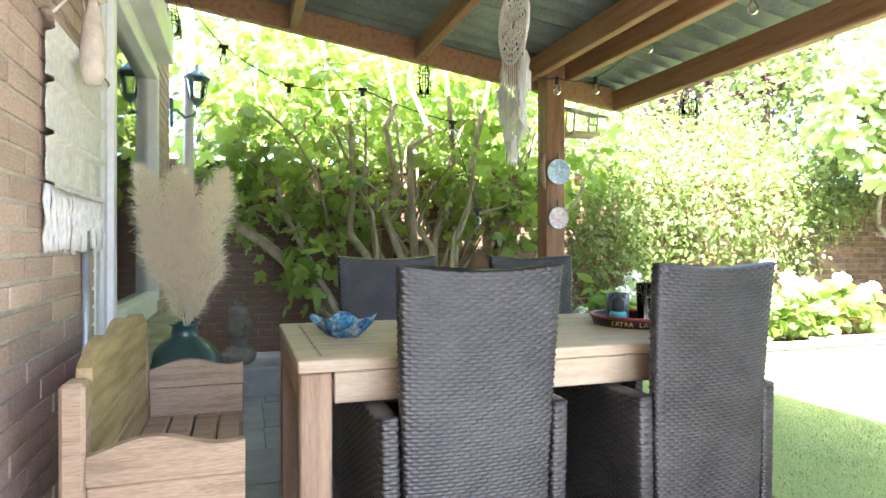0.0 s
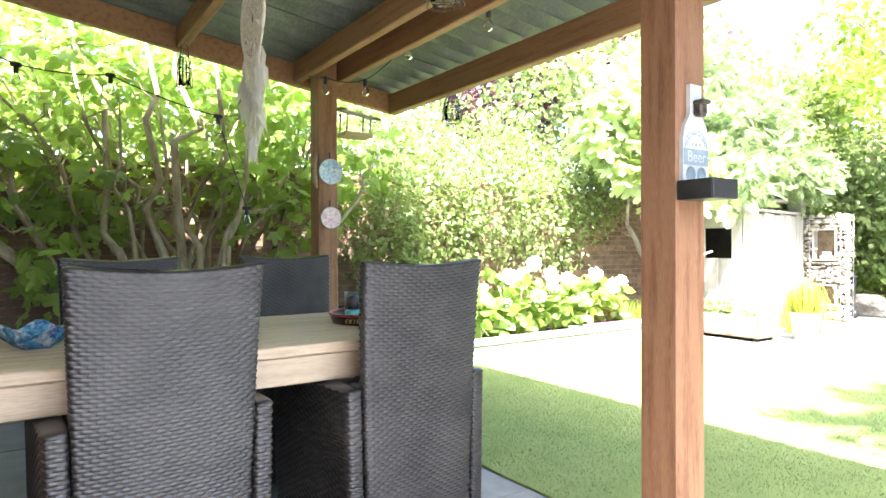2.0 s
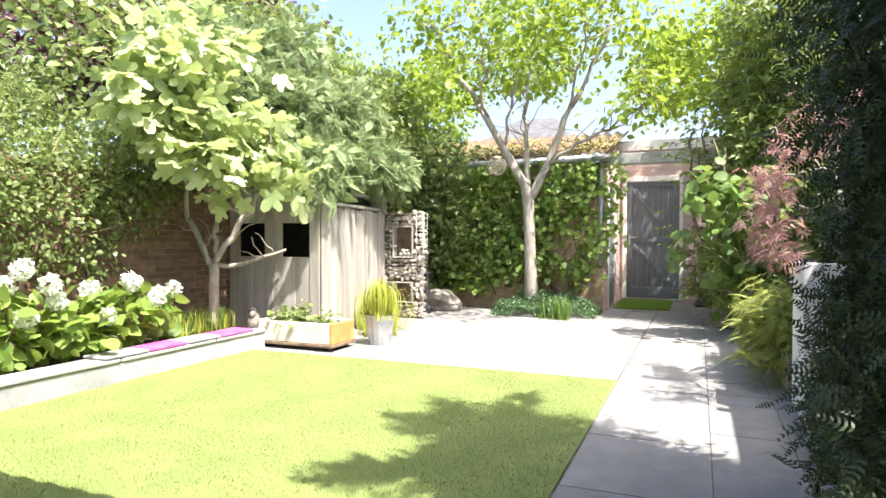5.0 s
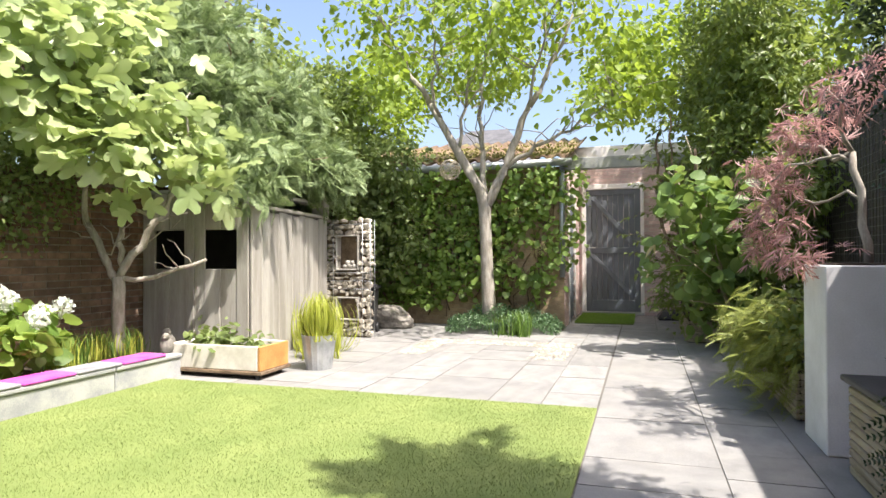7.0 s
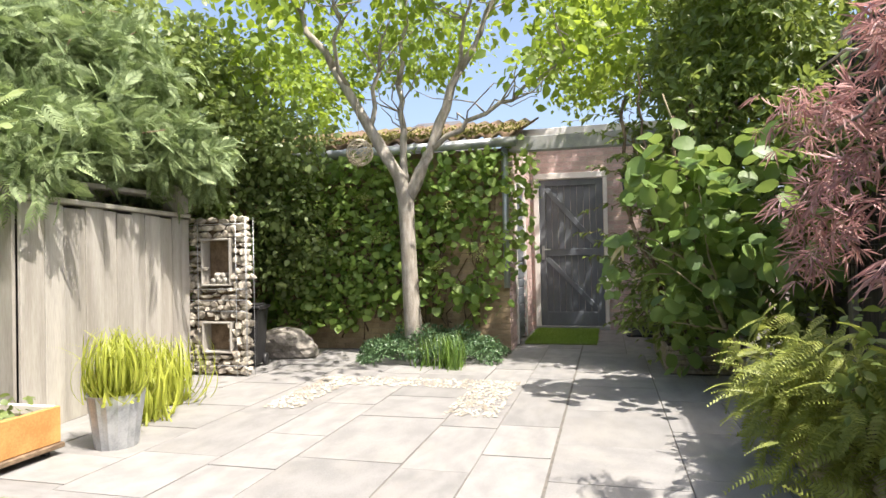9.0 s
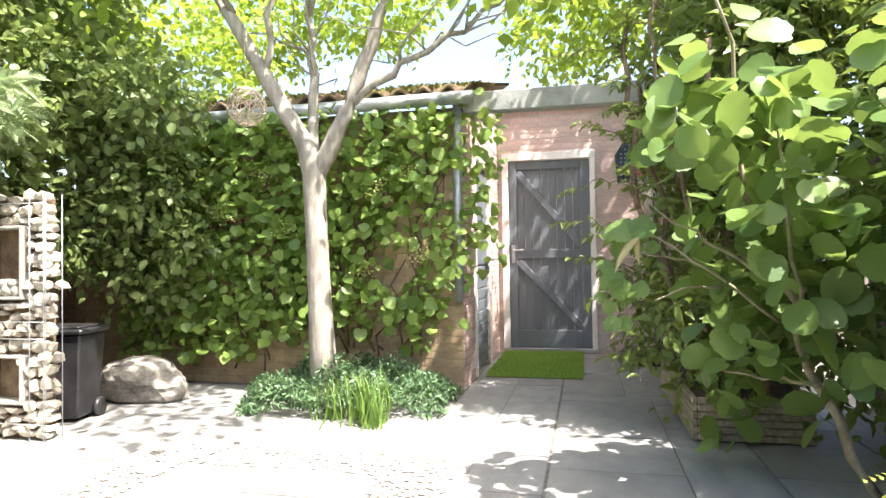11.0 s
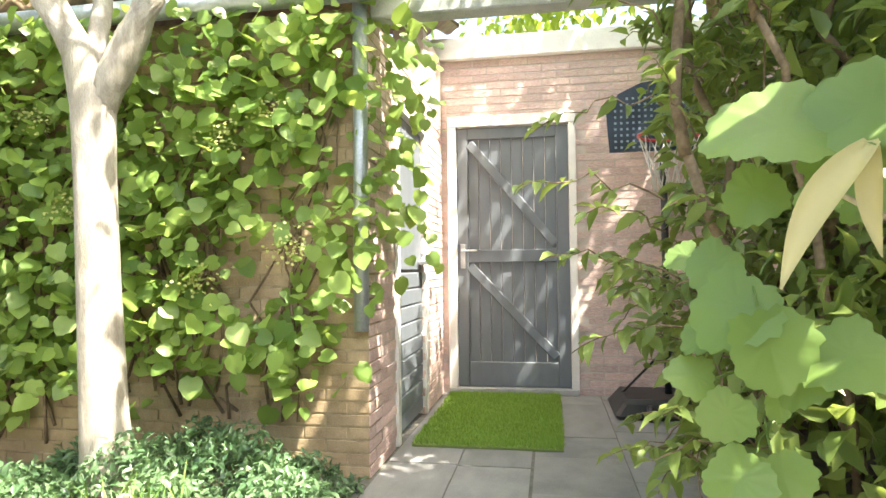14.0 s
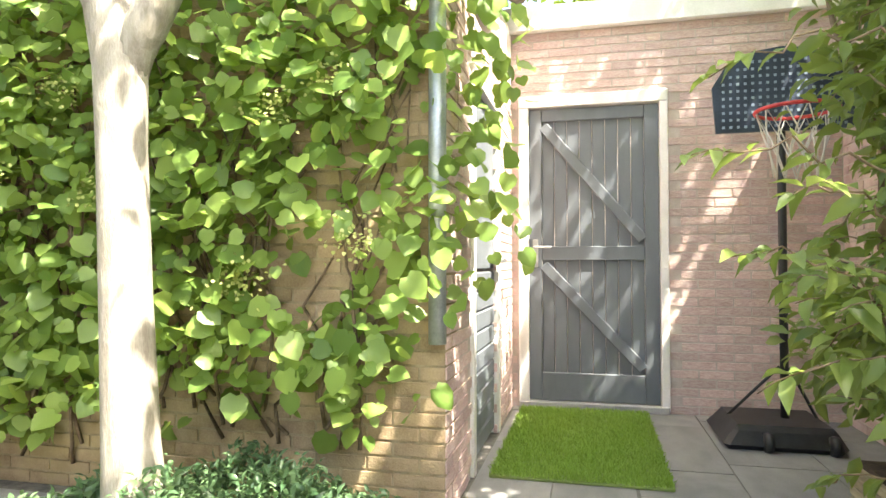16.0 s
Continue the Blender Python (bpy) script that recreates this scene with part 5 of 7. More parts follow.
# feathery cypress over the shack
lines = [limbs((8.2, 4.6, 0), (8.1, 4.6, 3.4), 0.07, 0.02, 0, 0.02)]
for k in range(16):
    a = 2.4 * k
    z = 1.6 + 0.11 * k
    lines.append(limbs((8.15, 4.6, z), (8.15 + math.cos(a) * (1.3 - 0.05 * k), 4.5 + math.sin(a) * (1.1 - 0.05 * k), z + 0.25), 0.02, 0.005, 0, 0.05))
shrub("feathery_cypress", "blue green feathery cypress spreading over the shack", "tree", FEATHER, CYPRESS,
      [(7.6, 4.2, 1.95, 0.75, 0.6, 0.3), (8.3, 4.2, 2.1, 0.8, 0.6, 0.35), (8.9, 4.1, 2.0, 0.6, 0.55, 0.35), (7.9, 4.4, 2.6, 0.7, 0.6, 0.4), (8.6, 4.4, 2.7, 0.6, 0.6, 0.4), (7.3, 4.7, 2.6, 0.6, 0.6, 0.5), (7.9, 4.7, 3.3, 0.45, 0.45, 0.45), (7.3, 3.9, 1.65, 0.35, 0.3, 0.14), (7.1, 5.2, 3.0, 0.7, 0.6, 0.7)], 1900, 7, 0.07, 0.17, 0.35, 0.45, lines)

# laurel between gabion and shed wall
lines = [limbs((10.2, 4.5, 0), (10.0 + 0.2 * k, 4.3, 2.4), 0.04, 0.012, 0, 0.06) for k in range(-2, 4)]
shrub("laurel_shrub", "dark glossy evergreen laurel by the shed wall", "shrub", OVATE, SHRUB_LEAF,
      [(9.9, 4.4, 1.3, 0.5, 0.5, 0.5), (10.4, 4.2, 1.5, 0.5, 0.5, 0.6), (9.8, 4.3, 2.2, 0.6, 0.5, 0.6), (10.5, 4.2, 2.4, 0.6, 0.5, 0.5), (10.6, 3.9, 1.0, 0.3, 0.3, 0.35), (9.6, 4.6, 3.0, 0.8, 0.6, 0.6), (10.5, 4.6, 3.2, 0.8, 0.6, 0.6), (10.5, 3.75, 1.7, 0.35, 0.4, 0.5), (10.35, 3.6, 2.3, 0.4, 0.45, 0.35), (10.6, 3.45, 1.25, 0.2, 0.25, 0.25)], 1250, 9, 0.08, 0.085, 0.55, 0.4, lines)

# walnut in the ground cover
walnut = thing("walnut_tree", "walnut tree with smooth grey trunk and forked limbs", "tree")
trunk_pts = np.array([(10.53, 2.25, -0.02), (10.52, 2.255, 0.12), (10.51, 2.27, 0.4), (10.5, 2.29, 0.9), (10.49, 2.305, 1.4), (10.49, 2.315, 1.68), (10.48, 2.37, 1.9), (10.46, 2.5, 2.12), (10.43, 2.66, 2.4), (10.39, 2.85, 2.75), (10.35, 3.05, 3.1)])
big = [limbs((10.5, 2.30, 1.66), (10.5, 1.7, 3.0), 0.072, 0.042, -0.05, 0.02, 9), limbs((10.52, 2.31, 1.8), (10.7, 2.45, 2.95), 0.045, 0.028, 0, 0.03, 8),
       limbs((10.5, 2.0, 2.2), (10.45, 1.15, 2.62), 0.032, 0.018, 0.03, 0.05, 7), limbs((10.45, 2.7, 2.4), (10.3, 2.5, 3.3), 0.03, 0.015, 0, 0.05)]
more = [limbs((10.35, 3.05, 3.1), (10.1, 3.7, 4.3), 0.044, 0.014, 0, 0.05), limbs((10.5, 1.7, 3.0), (10.6, 1.1, 4.3), 0.044, 0.014, 0, 0.05), limbs((10.7, 2.45, 2.95), (10.8, 2.3, 4.4), 0.03, 0.01, 0, 0.05),
        limbs((10.5, 1.75, 2.9), (9.9, 1.4, 3.9), 0.025, 0.01, 0, 0.06), limbs((10.38, 2.9, 2.9), (9.7, 2.8, 4.0), 0.025, 0.01, 0, 0.06), limbs((10.45, 1.15, 2.62), (10.4, 0.5, 3.1), 0.018, 0.008, 0, 0.06)]
part("trunk", tubes("trunk", [(trunk_pts, [0.125, 0.108, 0.093, 0.084, 0.081, 0.088, 0.074, 0.066, 0.058, 0.05, 0.042])] + big + more, 16), BARK, walnut)
part("twigwork", tubes("twigwork", twigs([q[0] for q in big[1:] + more], 9, 0.7, 0.010), 5), BARK, walnut)
leaves("crown", OVATE, TREE_LEAF, walnut, [(10.2, 3.6, 4.2, 0.9, 0.9, 0.6), (10.5, 1.1, 4.2, 0.9, 0.9, 0.7), (10.6, 2.3, 4.6, 1.0, 1.0, 0.6), (9.7, 2.2, 4.0, 0.8, 1.0, 0.5), (10.4, 0.5, 3.2, 0.6, 0.6, 0.45), (10.3, 3.9, 3.2, 0.5, 0.5, 0.5), (10.2, 0.9, 2.95, 0.5, 0.5, 0.25), (10.4, 2.3, 3.6, 0.8, 0.8, 0.22), (8.9, 1.0, 4.4, 0.8, 0.7, 0.35), (9.4, 3.2, 3.3, 0.5, 0.5, 0.3)], 560, 6, 0.13, 0.12, 0.5, 0.2)

# climber on the shed wall
ivy = thing("climbing_hydrangea", "climbing hydrangea with heart-shaped leaves on the wall", "climber")
lines = []
for k in range(44):
    y0 = RNG.uniform(1.45, 3.6)
    lines.append(limbs((IX - 0.02, y0, RNG.uniform(0.1, 0.8)), (IX - 0.05, max(1.45, y0 + RNG.normal() * 0.4), RNG.uniform(1.6, 2.2)), 0.009, 0.004, 0, 0.06, 9))
for q in lines:
    part("vine", tubes("vine", [q], 5), BARK_DARK, ivy)
n = 5200
p = np.stack([IX - 0.03 - 0.26 * RNG.random(n) ** 1.5, RNG.uniform(1.25, 4.3, n), RNG.uniform(0.25, 2.24, n)], 1)
dens = np.array([noise.noise(Vector((0, a * 1.5, b * 1.5))) for a, b in p[:, 1:]]) * 1.25 + np.clip((p[:, 2] - 0.75 + 0.3 * (p[:, 1] > 2.05)) * 1.3, -0.9, 0.5) + np.clip((p[:, 1] - 2.0) * 0.6, -0.1, 0.8)
bare = (np.abs(p[:, 1] - 1.72) < 0.2) & (np.abs(p[:, 2] - 1.15) < 0.35)
p = p[(dens > RNG.random(n) * 0.7 - 0.3) & ((np.abs(p[:, 1] - 1.32) > 0.06) | (RNG.random(n) < 0.2)) & (~bare | (RNG.random(n) < 0.35))]
d = RNG.normal(size=p.shape) * 0.55 + np.array([-0.4, -0.1, -0.45])
up = RNG.normal(size=p.shape) * 0.42 + np.array([-0.75, -0.2, 0.7])
IVY_OB = part("leafage", scatter("ivy_leaves", ROUND, p, d, up, 0.094 * (0.35 + 0.85 * RNG.random(len(p)))), IVY_LEAF, ivy)
tagged(IVY_OB, "", "", "", "stuff")
n = 260
p = np.stack([RNG.uniform(IX - 0.1, IX + 0.35, n), RNG.uniform(1.0, 1.36, n), RNG.uniform(0.9, 2.4, n)], 1)
p = p[RNG.random(n) < 0.25 + 0.5 * (p[:, 2] > 1.3)]
OVER = part("overhang", scatter("ivy_overhang", ROUND, p, RNG.normal(size=p.shape) * 0.45 + np.array([-0.2, -0.4, -0.6]), RNG.normal(size=p.shape) * 0.3 + np.array([-0.7, -0.5, 0.5]), 0.09 * (0.6 + 0.6 * RNG.random(len(p)))), IVY_LEAF, ivy)
tagged(OVER, "", "", "", "stuff")

HEAD = foliage("hydrangea_flower", (0.42, 0.46, 0.14), (0.62, 0.64, 0.26), (0.6, 0.65, 0.2), 0.6, 0.3)
for hy, hz in ((2.95, 1.75), (1.95, 1.62), (1.72, 1.72), (2.6, 2.0), (3.3, 1.45), (2.1, 0.95), (1.6, 1.1), (3.7, 1.9), (2.75, 1.3)):
    q = RNG.normal(size=(90, 3)) * np.array([0.025, 0.06, 0.045]) + np.array((IX - 0.24, hy, hz))
    part("flower_head", scatter("flower_head", ROUND, q, RNG.normal(size=q.shape), np.tile((-0.6, -0.2, 0.7), (90, 1)) + RNG.normal(size=q.shape) * 0.3, np.full(90, 0.016)), HEAD, ivy, "pale yellow green flower head")["kind"] = "stuff"

# periwinkle bed under the walnut
vin = thing("periwinkle", "low periwinkle ground cover under the walnut", "ground cover")
n = 9500
p = np.stack([RNG.uniform(10.0, IX, n), RNG.uniform(1.3, 2.85, n), np.zeros(n)], 1)
edge = (p[:, 0] - 10.55) ** 2 / 0.36 + (p[:, 1] - 2.05) ** 2 / 0.55
keep = edge + 0.25 * np.sin(p[:, 1] * 9) < 1.1 + RNG.random(n) * 0.2
p, edge = p[keep], edge[keep]
p[:, 2] = (0.04 + 0.30 * np.sqrt(np.clip(1.15 - edge, 0, 1)) * (0.6 + 0.4 * np.sin(p[:, 0] * 11) * np.cos(p[:, 1] * 9))) * (0.5 + 0.6 * RNG.random(len(p)))
VIN_OB = part("leafage", scatter("vinca", NARROW, p, RNG.normal(size=p.shape) + np.array([-0.3, 0, 0.1]), RNG.normal(size=p.shape) * 0.4 + np.array([-0.1, 0, 1]), 0.047 * (0.6 + 0.6 * RNG.random(len(p)))), VINCA, vin)
tagged(VIN_OB, "", "", "", "stuff")

for k in range(14):
    a = RNG.uniform(0, 6.28)
    part("runner", tubes("runner", [limbs((10.55, 2.05, 0.03), (10.55 + 0.5 * math.cos(a), 2.05 + 0.62 * math.sin(a), 0.06), 0.004, 0.002, 0.05, 0.1)], 5), BARK_FIG, vin)

# evergreen shrub by the door passage
def sprig(a, b, n, r=0.004):
    """A twig with leaves set alternately along it and a tuft at its tip. Gives the twig, leaf places, ways and faces."""
    line = bent(a, b, 0.04, 0.06, 9)
    t = line[-1] - line[0]
    t = t / np.linalg.norm(t)
    k = np.sort(0.25 + 0.75 * RNG.random(n)) * 7.99
    lo = k.astype(int)
    p = line[lo] + (line[lo + 1] - line[lo]) * (k - lo)[:, None]
    side = np.cross(t, (0, 0, 1.0))
    w = t * 0.6 + side * np.where(np.arange(n) % 2, 1, -1)[:, None] * 0.8 + RNG.normal(size=(n, 3)) * 0.3 + np.array([0, 0, -0.35])
    return (line, np.linspace(r, r * 0.4, 9)), p, w, RNG.normal(size=(n, 3)) * 0.35 + np.array([-0.15, 0, 1.0])


laurel = thing("cherry_laurel", "tall cherry laurel by the door passage", "shrub")
for q in [limbs((10.6 + 0.2 * k, -0.6, 0.2), (10.3 + 0.35 * k, -0.5, 2.8), 0.03, 0.01, 0, 0.06, 9) for k in range(6)]:
    part("stem", tubes("stem", [q], 7), BARK_DARK, laurel)
for a, b, r0 in (((10.35, -0.35, 0.25), (10.22, 0.04, 1.35), 0.024), ((10.22, 0.04, 1.33), (10.3, 0.08, 2.5), 0.02), ((10.3, -0.45, 0.25), (10.05, -0.12, 1.7), 0.017), ((10.05, -0.12, 1.68), (10.2, -0.05, 2.7), 0.013),
                 ((10.5, -0.3, 0.25), (10.5, 0.0, 2.2), 0.02), ((9.9, -0.6, 0.25), (9.75, -0.3, 2.2), 0.02)):
    part("stem", tubes("stem", [limbs(a, b, r0, r0 * 0.7, 0, 0.04, 8)], 8), BARK_DARK, laurel)
shoots, lp, lw, lu = [], [], [], []
for a, b, n in (((10.25, 0.1, 1.2), (10.13, 0.56, 1.24), 15), ((10.25, 0.1, 1.5), (10.16, 0.5, 1.42), 12), ((10.24, 0.06, 0.95), (10.17, 0.48, 1.02), 15), ((10.25, 0.1, 1.75), (10.15, 0.42, 1.85), 14),
                ((10.24, 0.05, 0.8), (10.2, 0.40, 0.72), 14), ((10.24, 0.1, 2.1), (10.2, 0.5, 2.2), 14), ((10.28, 0.12, 2.35), (10.2, 0.6, 2.3), 14), ((10.3, -0.1, 0.5), (10.2, 0.2, 0.42), 10), ((10.25, 0.1, 1.1), (10.1, 0.35, 1.15), 12)):
    q, p, w, u = sprig(a, b, n)
    shoots.append(q)
    lp.append(p), lw.append(w), lu.append(u)
for k in range(85):
    z = RNG.uniform(0.35, 2.6)
    a = np.array((10.2 + 0.35 * RNG.random(), -0.25 + 0.33 * RNG.random(), z))
    b = a + np.array((-0.08 + 0.18 * RNG.normal(), 0.10 + 0.14 * RNG.normal(), 0.02 + 0.12 * RNG.normal()))
    b[1] = min(b[1], 0.27)
    q, p, w, u = sprig(a, b, 12)
    shoots.append(q)
    lp.append(p), lw.append(w), lu.append(u)
tagged(part("twigwork", tubes("twigwork", shoots, 5), BARK_DARK, laurel), "", "", "", "stuff")
lp, lw, lu = (np.concatenate(q) for q in (lp, lw, lu))
tagged(part("leafage", scatter("laurel_leafage", NARROW, lp, lw, lu, 0.08 * (0.6 + 0.7 * RNG.random(len(lp)))), LAUREL_LEAF, laurel), "", "", "", "stuff")
leaves("crown", NARROW, LAUREL_LEAF, laurel,
       [(10.6, -0.6, 1.2, 0.6, 0.5, 0.7), (11.2, -0.55, 1.8, 0.6, 0.4, 0.6), (10.3, -0.7, 2.2, 0.8, 0.55, 0.6), (10.2, -1.2, 2.9, 0.9, 0.5, 0.7), (11.0, -0.9, 3.2, 1.2, 0.7, 0.9), (9.2, -1.2, 1.7, 0.9, 0.35, 0.7), (10.4, -0.9, 3.9, 1.0, 0.7, 0.6), (10.2, -0.35, 0.6, 0.45, 0.3, 0.5), (9.9, -1.1, 1.0, 0.7, 0.35, 0.9), (10.6, -0.75, 0.9, 0.5, 0.25, 0.7), (11.6, -0.65, 3.3, 0.8, 0.5, 0.8), (11.3, -0.35, 0.7, 0.5, 0.25, 0.4)], 2300, 9, 0.08, 0.105, 0.5, 0.35)

# witch hazel leaning over the path
lines = [limbs((8.95, -0.75, 0.05), (9.1, -0.35, 1.15), 0.022, 0.014, 0, 0.05, 8), limbs((9.1, -0.35, 1.15), (8.95, -0.15, 2.2), 0.013, 0.006, 0, 0.06, 8), limbs((9.05, -0.4, 0.9), (8.9, 0.1, 1.25), 0.009, 0.004, 0, 0.06), limbs((9.0, -0.5, 0.6), (8.75, -0.35, 1.5), 0.011, 0.004, 0, 0.06),
         limbs((9.1, -0.35, 1.3), (9.3, 0.0, 1.9), 0.009, 0.004, 0, 0.06), limbs((9.0, -0.55, 0.5), (9.1, -0.15, 0.55), 0.009, 0.004, 0, 0.06)]
shrub("witch_hazel", "witch hazel bush with large round green leaves", "shrub", RAGGED, HAZEL_LEAF,
      [(9.1, -0.4, 0.75, 0.35, 0.3, 0.45), (8.9, -0.4, 1.25, 0.35, 0.28, 0.3), (8.65, -0.35, 1.75, 0.35, 0.3, 0.22), (9.15, -0.45, 1.05, 0.35, 0.25, 0.4), (8.75, -0.05, 1.55, 0.2, 0.15, 0.12), (8.6, -0.75, 1.3, 0.5, 0.3, 0.5), (9.5, -0.3, 0.35, 0.25, 0.15, 0.25)], 125, 4, 0.08, 0.132, 0.6, 0.4, lines, BARK_FIG)

# weeping red maple
lines = [limbs((5.98, -0.85, 0.95), (6.05, -0.8, 1.55), 0.024, 0.018, 0, 0.03), limbs((6.05, -0.8, 1.55), (6.9, -0.55, 1.75), 0.013, 0.005, 0.05, 0.06), limbs((6.05, -0.8, 1.5), (6.3, -0.4, 1.4), 0.011, 0.004, 0.08, 0.06), limbs((6.05, -0.8, 1.55), (5.8, -0.6, 1.9), 0.012, 0.005, 0.05, 0.06), limbs((6.03, -0.82, 1.3), (6.6, -0.5, 1.25), 0.009, 0.004, 0.06, 0.06)]
mp = thing("red_maple", "weeping cut-leaf maple with dusty red leaves", "tree")
part("trunk", tubes("trunk", lines, 8), BARK, mp)
leaves("crown", DISSECTED, MAPLE, mp, [(6.75, -0.45, 1.55, 0.22, 0.16, 0.06), (6.25, -0.6, 1.72, 0.35, 0.25, 0.07), (6.55, -0.5, 1.25, 0.24, 0.18, 0.08), (6.35, -0.5, 1.4, 0.18, 0.14, 0.05), (5.95, -0.55, 1.0, 0.14, 0.1, 0.06), (6.55, -0.45, 1.08, 0.16, 0.1, 0.06), (5.7, -0.75, 1.82, 0.25, 0.2, 0.07)], 70, 6, 0.05, 0.095, 0.5, 0.2)

# golden fern
fern = thing("golden_fern", "golden green arching fern fronds over the planter", "fern")
for cx, cy, cz, sx, count, out_x in ((7.0, -0.6, 0.5, 0.28, 300, -0.3), (7.45, -0.55, 0.45, 0.25, 200, 0.1), (6.75, -0.6, 0.28, 0.2, 120, -0.5)):
    p = np.array((cx, cy, cz)) + RNG.normal(size=(count, 3)) * np.array([sx, 0.1, 0.12])
    d = RNG.normal(size=(count, 3)) * 0.4 + np.array([out_x, 0.7, -0.15])
    part("frond_mass", scatter("frond_mass", FROND, p, d, np.tile((-0.2, 0, 1.0), (count, 1)) + RNG.normal(size=(count, 3)) * 0.25, 0.17 * (0.6 + 0.6 * RNG.random(count))), FERN, fern)
tagged(leaves("understorey", OVATE, LAUREL_LEAF, fern, [(7.2, -0.8, 0.5, 0.7, 0.25, 0.25), (6.6, -0.75, 0.6, 0.4, 0.2, 0.3)], 90, 7, 0.06, 0.06), "", "", "", "stuff")

# yew hedge beside the path
lines = [limbs((3.2 + 0.35 * k, -0.85, 0), (3.2 + 0.35 * k, -0.85, 3.4), 0.05, 0.015, 0, 0.03) for k in range(4)]
shrub("yew_hedge", "dense dark green yew hedge beside the path", "hedge", YEW_SPRAY, YEW,
      [(3.75, -0.8, 0.65, 0.75, 0.42, 0.75), (3.8, -0.78, 1.7, 0.75, 0.45, 0.9), (3.7, -0.75, 2.8, 0.85, 0.5, 0.9), (3.3, -0.85, 2.0, 0.5, 0.42, 1.1), (4.3, -0.75, 0.5, 0.25, 0.3, 0.35), (3.2, -0.7, 0.5, 0.4, 0.35, 0.5)], 3900, 10, 0.06, 0.085, 0.3, 0.6, lines)

# unseen branches added above the view to cast a feathery shadow on the lawn
top = thing("yew_branch", "unseen feathery yew branches added to shade the lawn", "branch")
arms, tp, tw = [], [], []
for k in range(26):
    a = np.array((3.3 + 0.03 * k, -0.8, 3.3))
    b = np.array((2.75 + 2.1 * RNG.random(), -1.15 + 1.05 * RNG.random(), 3.75 + 0.35 * RNG.random()))
    q = limbs(a, b, 0.016, 0.004, 0.12, 0.08, 9)
    arms.append(q)
    m = 46
    j = (0.35 + 0.65 * RNG.random(m)) * 7.99
    lo = j.astype(int)
    tp.append(q[0][lo] + (q[0][lo + 1] - q[0][lo]) * (j - lo)[:, None])
    tw.append(np.tile((b - a) / np.linalg.norm(b - a), (m, 1)) * 0.6 + RNG.normal(size=(m, 3)) * np.array([0.7, 0.7, 0.3]))
part("limbwork", tubes("limbwork", arms, 6), BARK_DARK, top)
tp, tw = np.concatenate(tp), np.concatenate(tw)
tagged(part("sprays", scatter("sprays", YEW_SPRAY, tp, tw, np.tile((0, 0, 1.0), (len(tp), 1)) + RNG.normal(size=tp.shape) * 0.3, 0.17 * (0.6 + 0.7 * RNG.random(len(tp)))), YEW, top), "", "", "", "stuff")

# hydrangeas in the bed
for hx, hy in ((3.5, 4.4), (4.2, 4.45), (4.85, 4.4), (5.4, 4.45), (2.8, 4.45)):
    h = thing("white_hydrangea", "white mophead hydrangea in the raised bed", "shrub", "hydrangeas in the bed")
    for _ in range(7):
        part("stem", tubes("stem", [limbs((hx, hy, 0.1), (hx + RNG.normal() * 0.2, hy + RNG.normal() * 0.12, 0.65), 0.007, 0.004)], 5), BARK_FIG, h)
    leaves("foliage", ROUND, IVY_LEAF, h, [(hx, hy, 0.42, 0.34, 0.26, 0.26)], 50, 4, 0.06, 0.12, 0.7, 0.4)
    for k in range(5):
        c = np.array((hx + RNG.normal() * 0.24, hy - 0.08 + RNG.normal() * 0.13, 0.62 + RNG.normal() * 0.12))
        q = RNG.normal(size=(130, 3))
        q /= np.linalg.norm(q, axis=1)[:, None]
        part("flower_head", scatter("flower_head", ROUND, c + q * 0.065, RNG.normal(size=q.shape), q, np.full(130, 0.03)), PETAL, h, "round white flower head")

# trees beyond the walls
shrub("copper_beech", "tall copper beech with purple brown leaves beyond the wall", "tree", OVATE, COPPER,
      [(10.6, 10.4, 5.4, 1.7, 1.7, 1.3), (9.4, 11.2, 4.6, 1.5, 1.5, 1.2), (11.7, 8.8, 5.6, 1.2, 1.2, 0.9)], 1300, 7, 0.16, 0.17, 0.5, 0.5, [limbs((10.5, 10.6, 0), (10.5, 10.6, 5), 0.2, 0.08)])
shrub("background_tree", "bright green leafy tree beyond the garden wall", "tree", OVATE, SHRUB_LEAF,
      [(1.0, 8.0, 3.2, 2.6, 1.2, 1.7), (4.2, 8.2, 2.8, 1.8, 1.2, 1.5)], 1200, 7, 0.16, 0.15, 0.5, 0.5, [limbs((1.5, 8, 0), (1.5, 8, 3), 0.15, 0.06)])
shrub("background_tree", "light green tree behind the shed roof", "tree", OVATE, TREE_LEAF,
      [(12.0, 6.2, 3.4, 1.5, 1.2, 1.3), (11.0, 6.5, 3.2, 1.4, 1.0, 1.3), (13.5, 5.5, 3.6, 1.2, 1.2, 1.0)], 1000, 7, 0.14, 0.12, 0.5, 0.5, [limbs((12, 6.4, 0), (12, 6.4, 3), 0.15, 0.06)])
shrub("background_tree", "tall light green tree behind the back building", "tree", OVATE, TREE_LEAF,
      [(13.8, -0.6, 4.4, 1.4, 1.4, 1.1), (12.3, -1.9, 4.6, 1.4, 1.0, 1.4), (15.4, 0.6, 4.4, 1.0, 0.9, 0.8), (15.5, 3.6, 5.1, 1.2, 1.4, 0.7), (15.4, 5.6, 4.8, 1.2, 1.0, 0.8), (13.2, 0.5, 4.5, 0.7, 0.6, 0.4)], 1500, 7, 0.14, 0.13, 0.5, 0.5, [limbs((14.6, -2, 0), (13.8, -0.8, 4.4), 0.15, 0.06)])
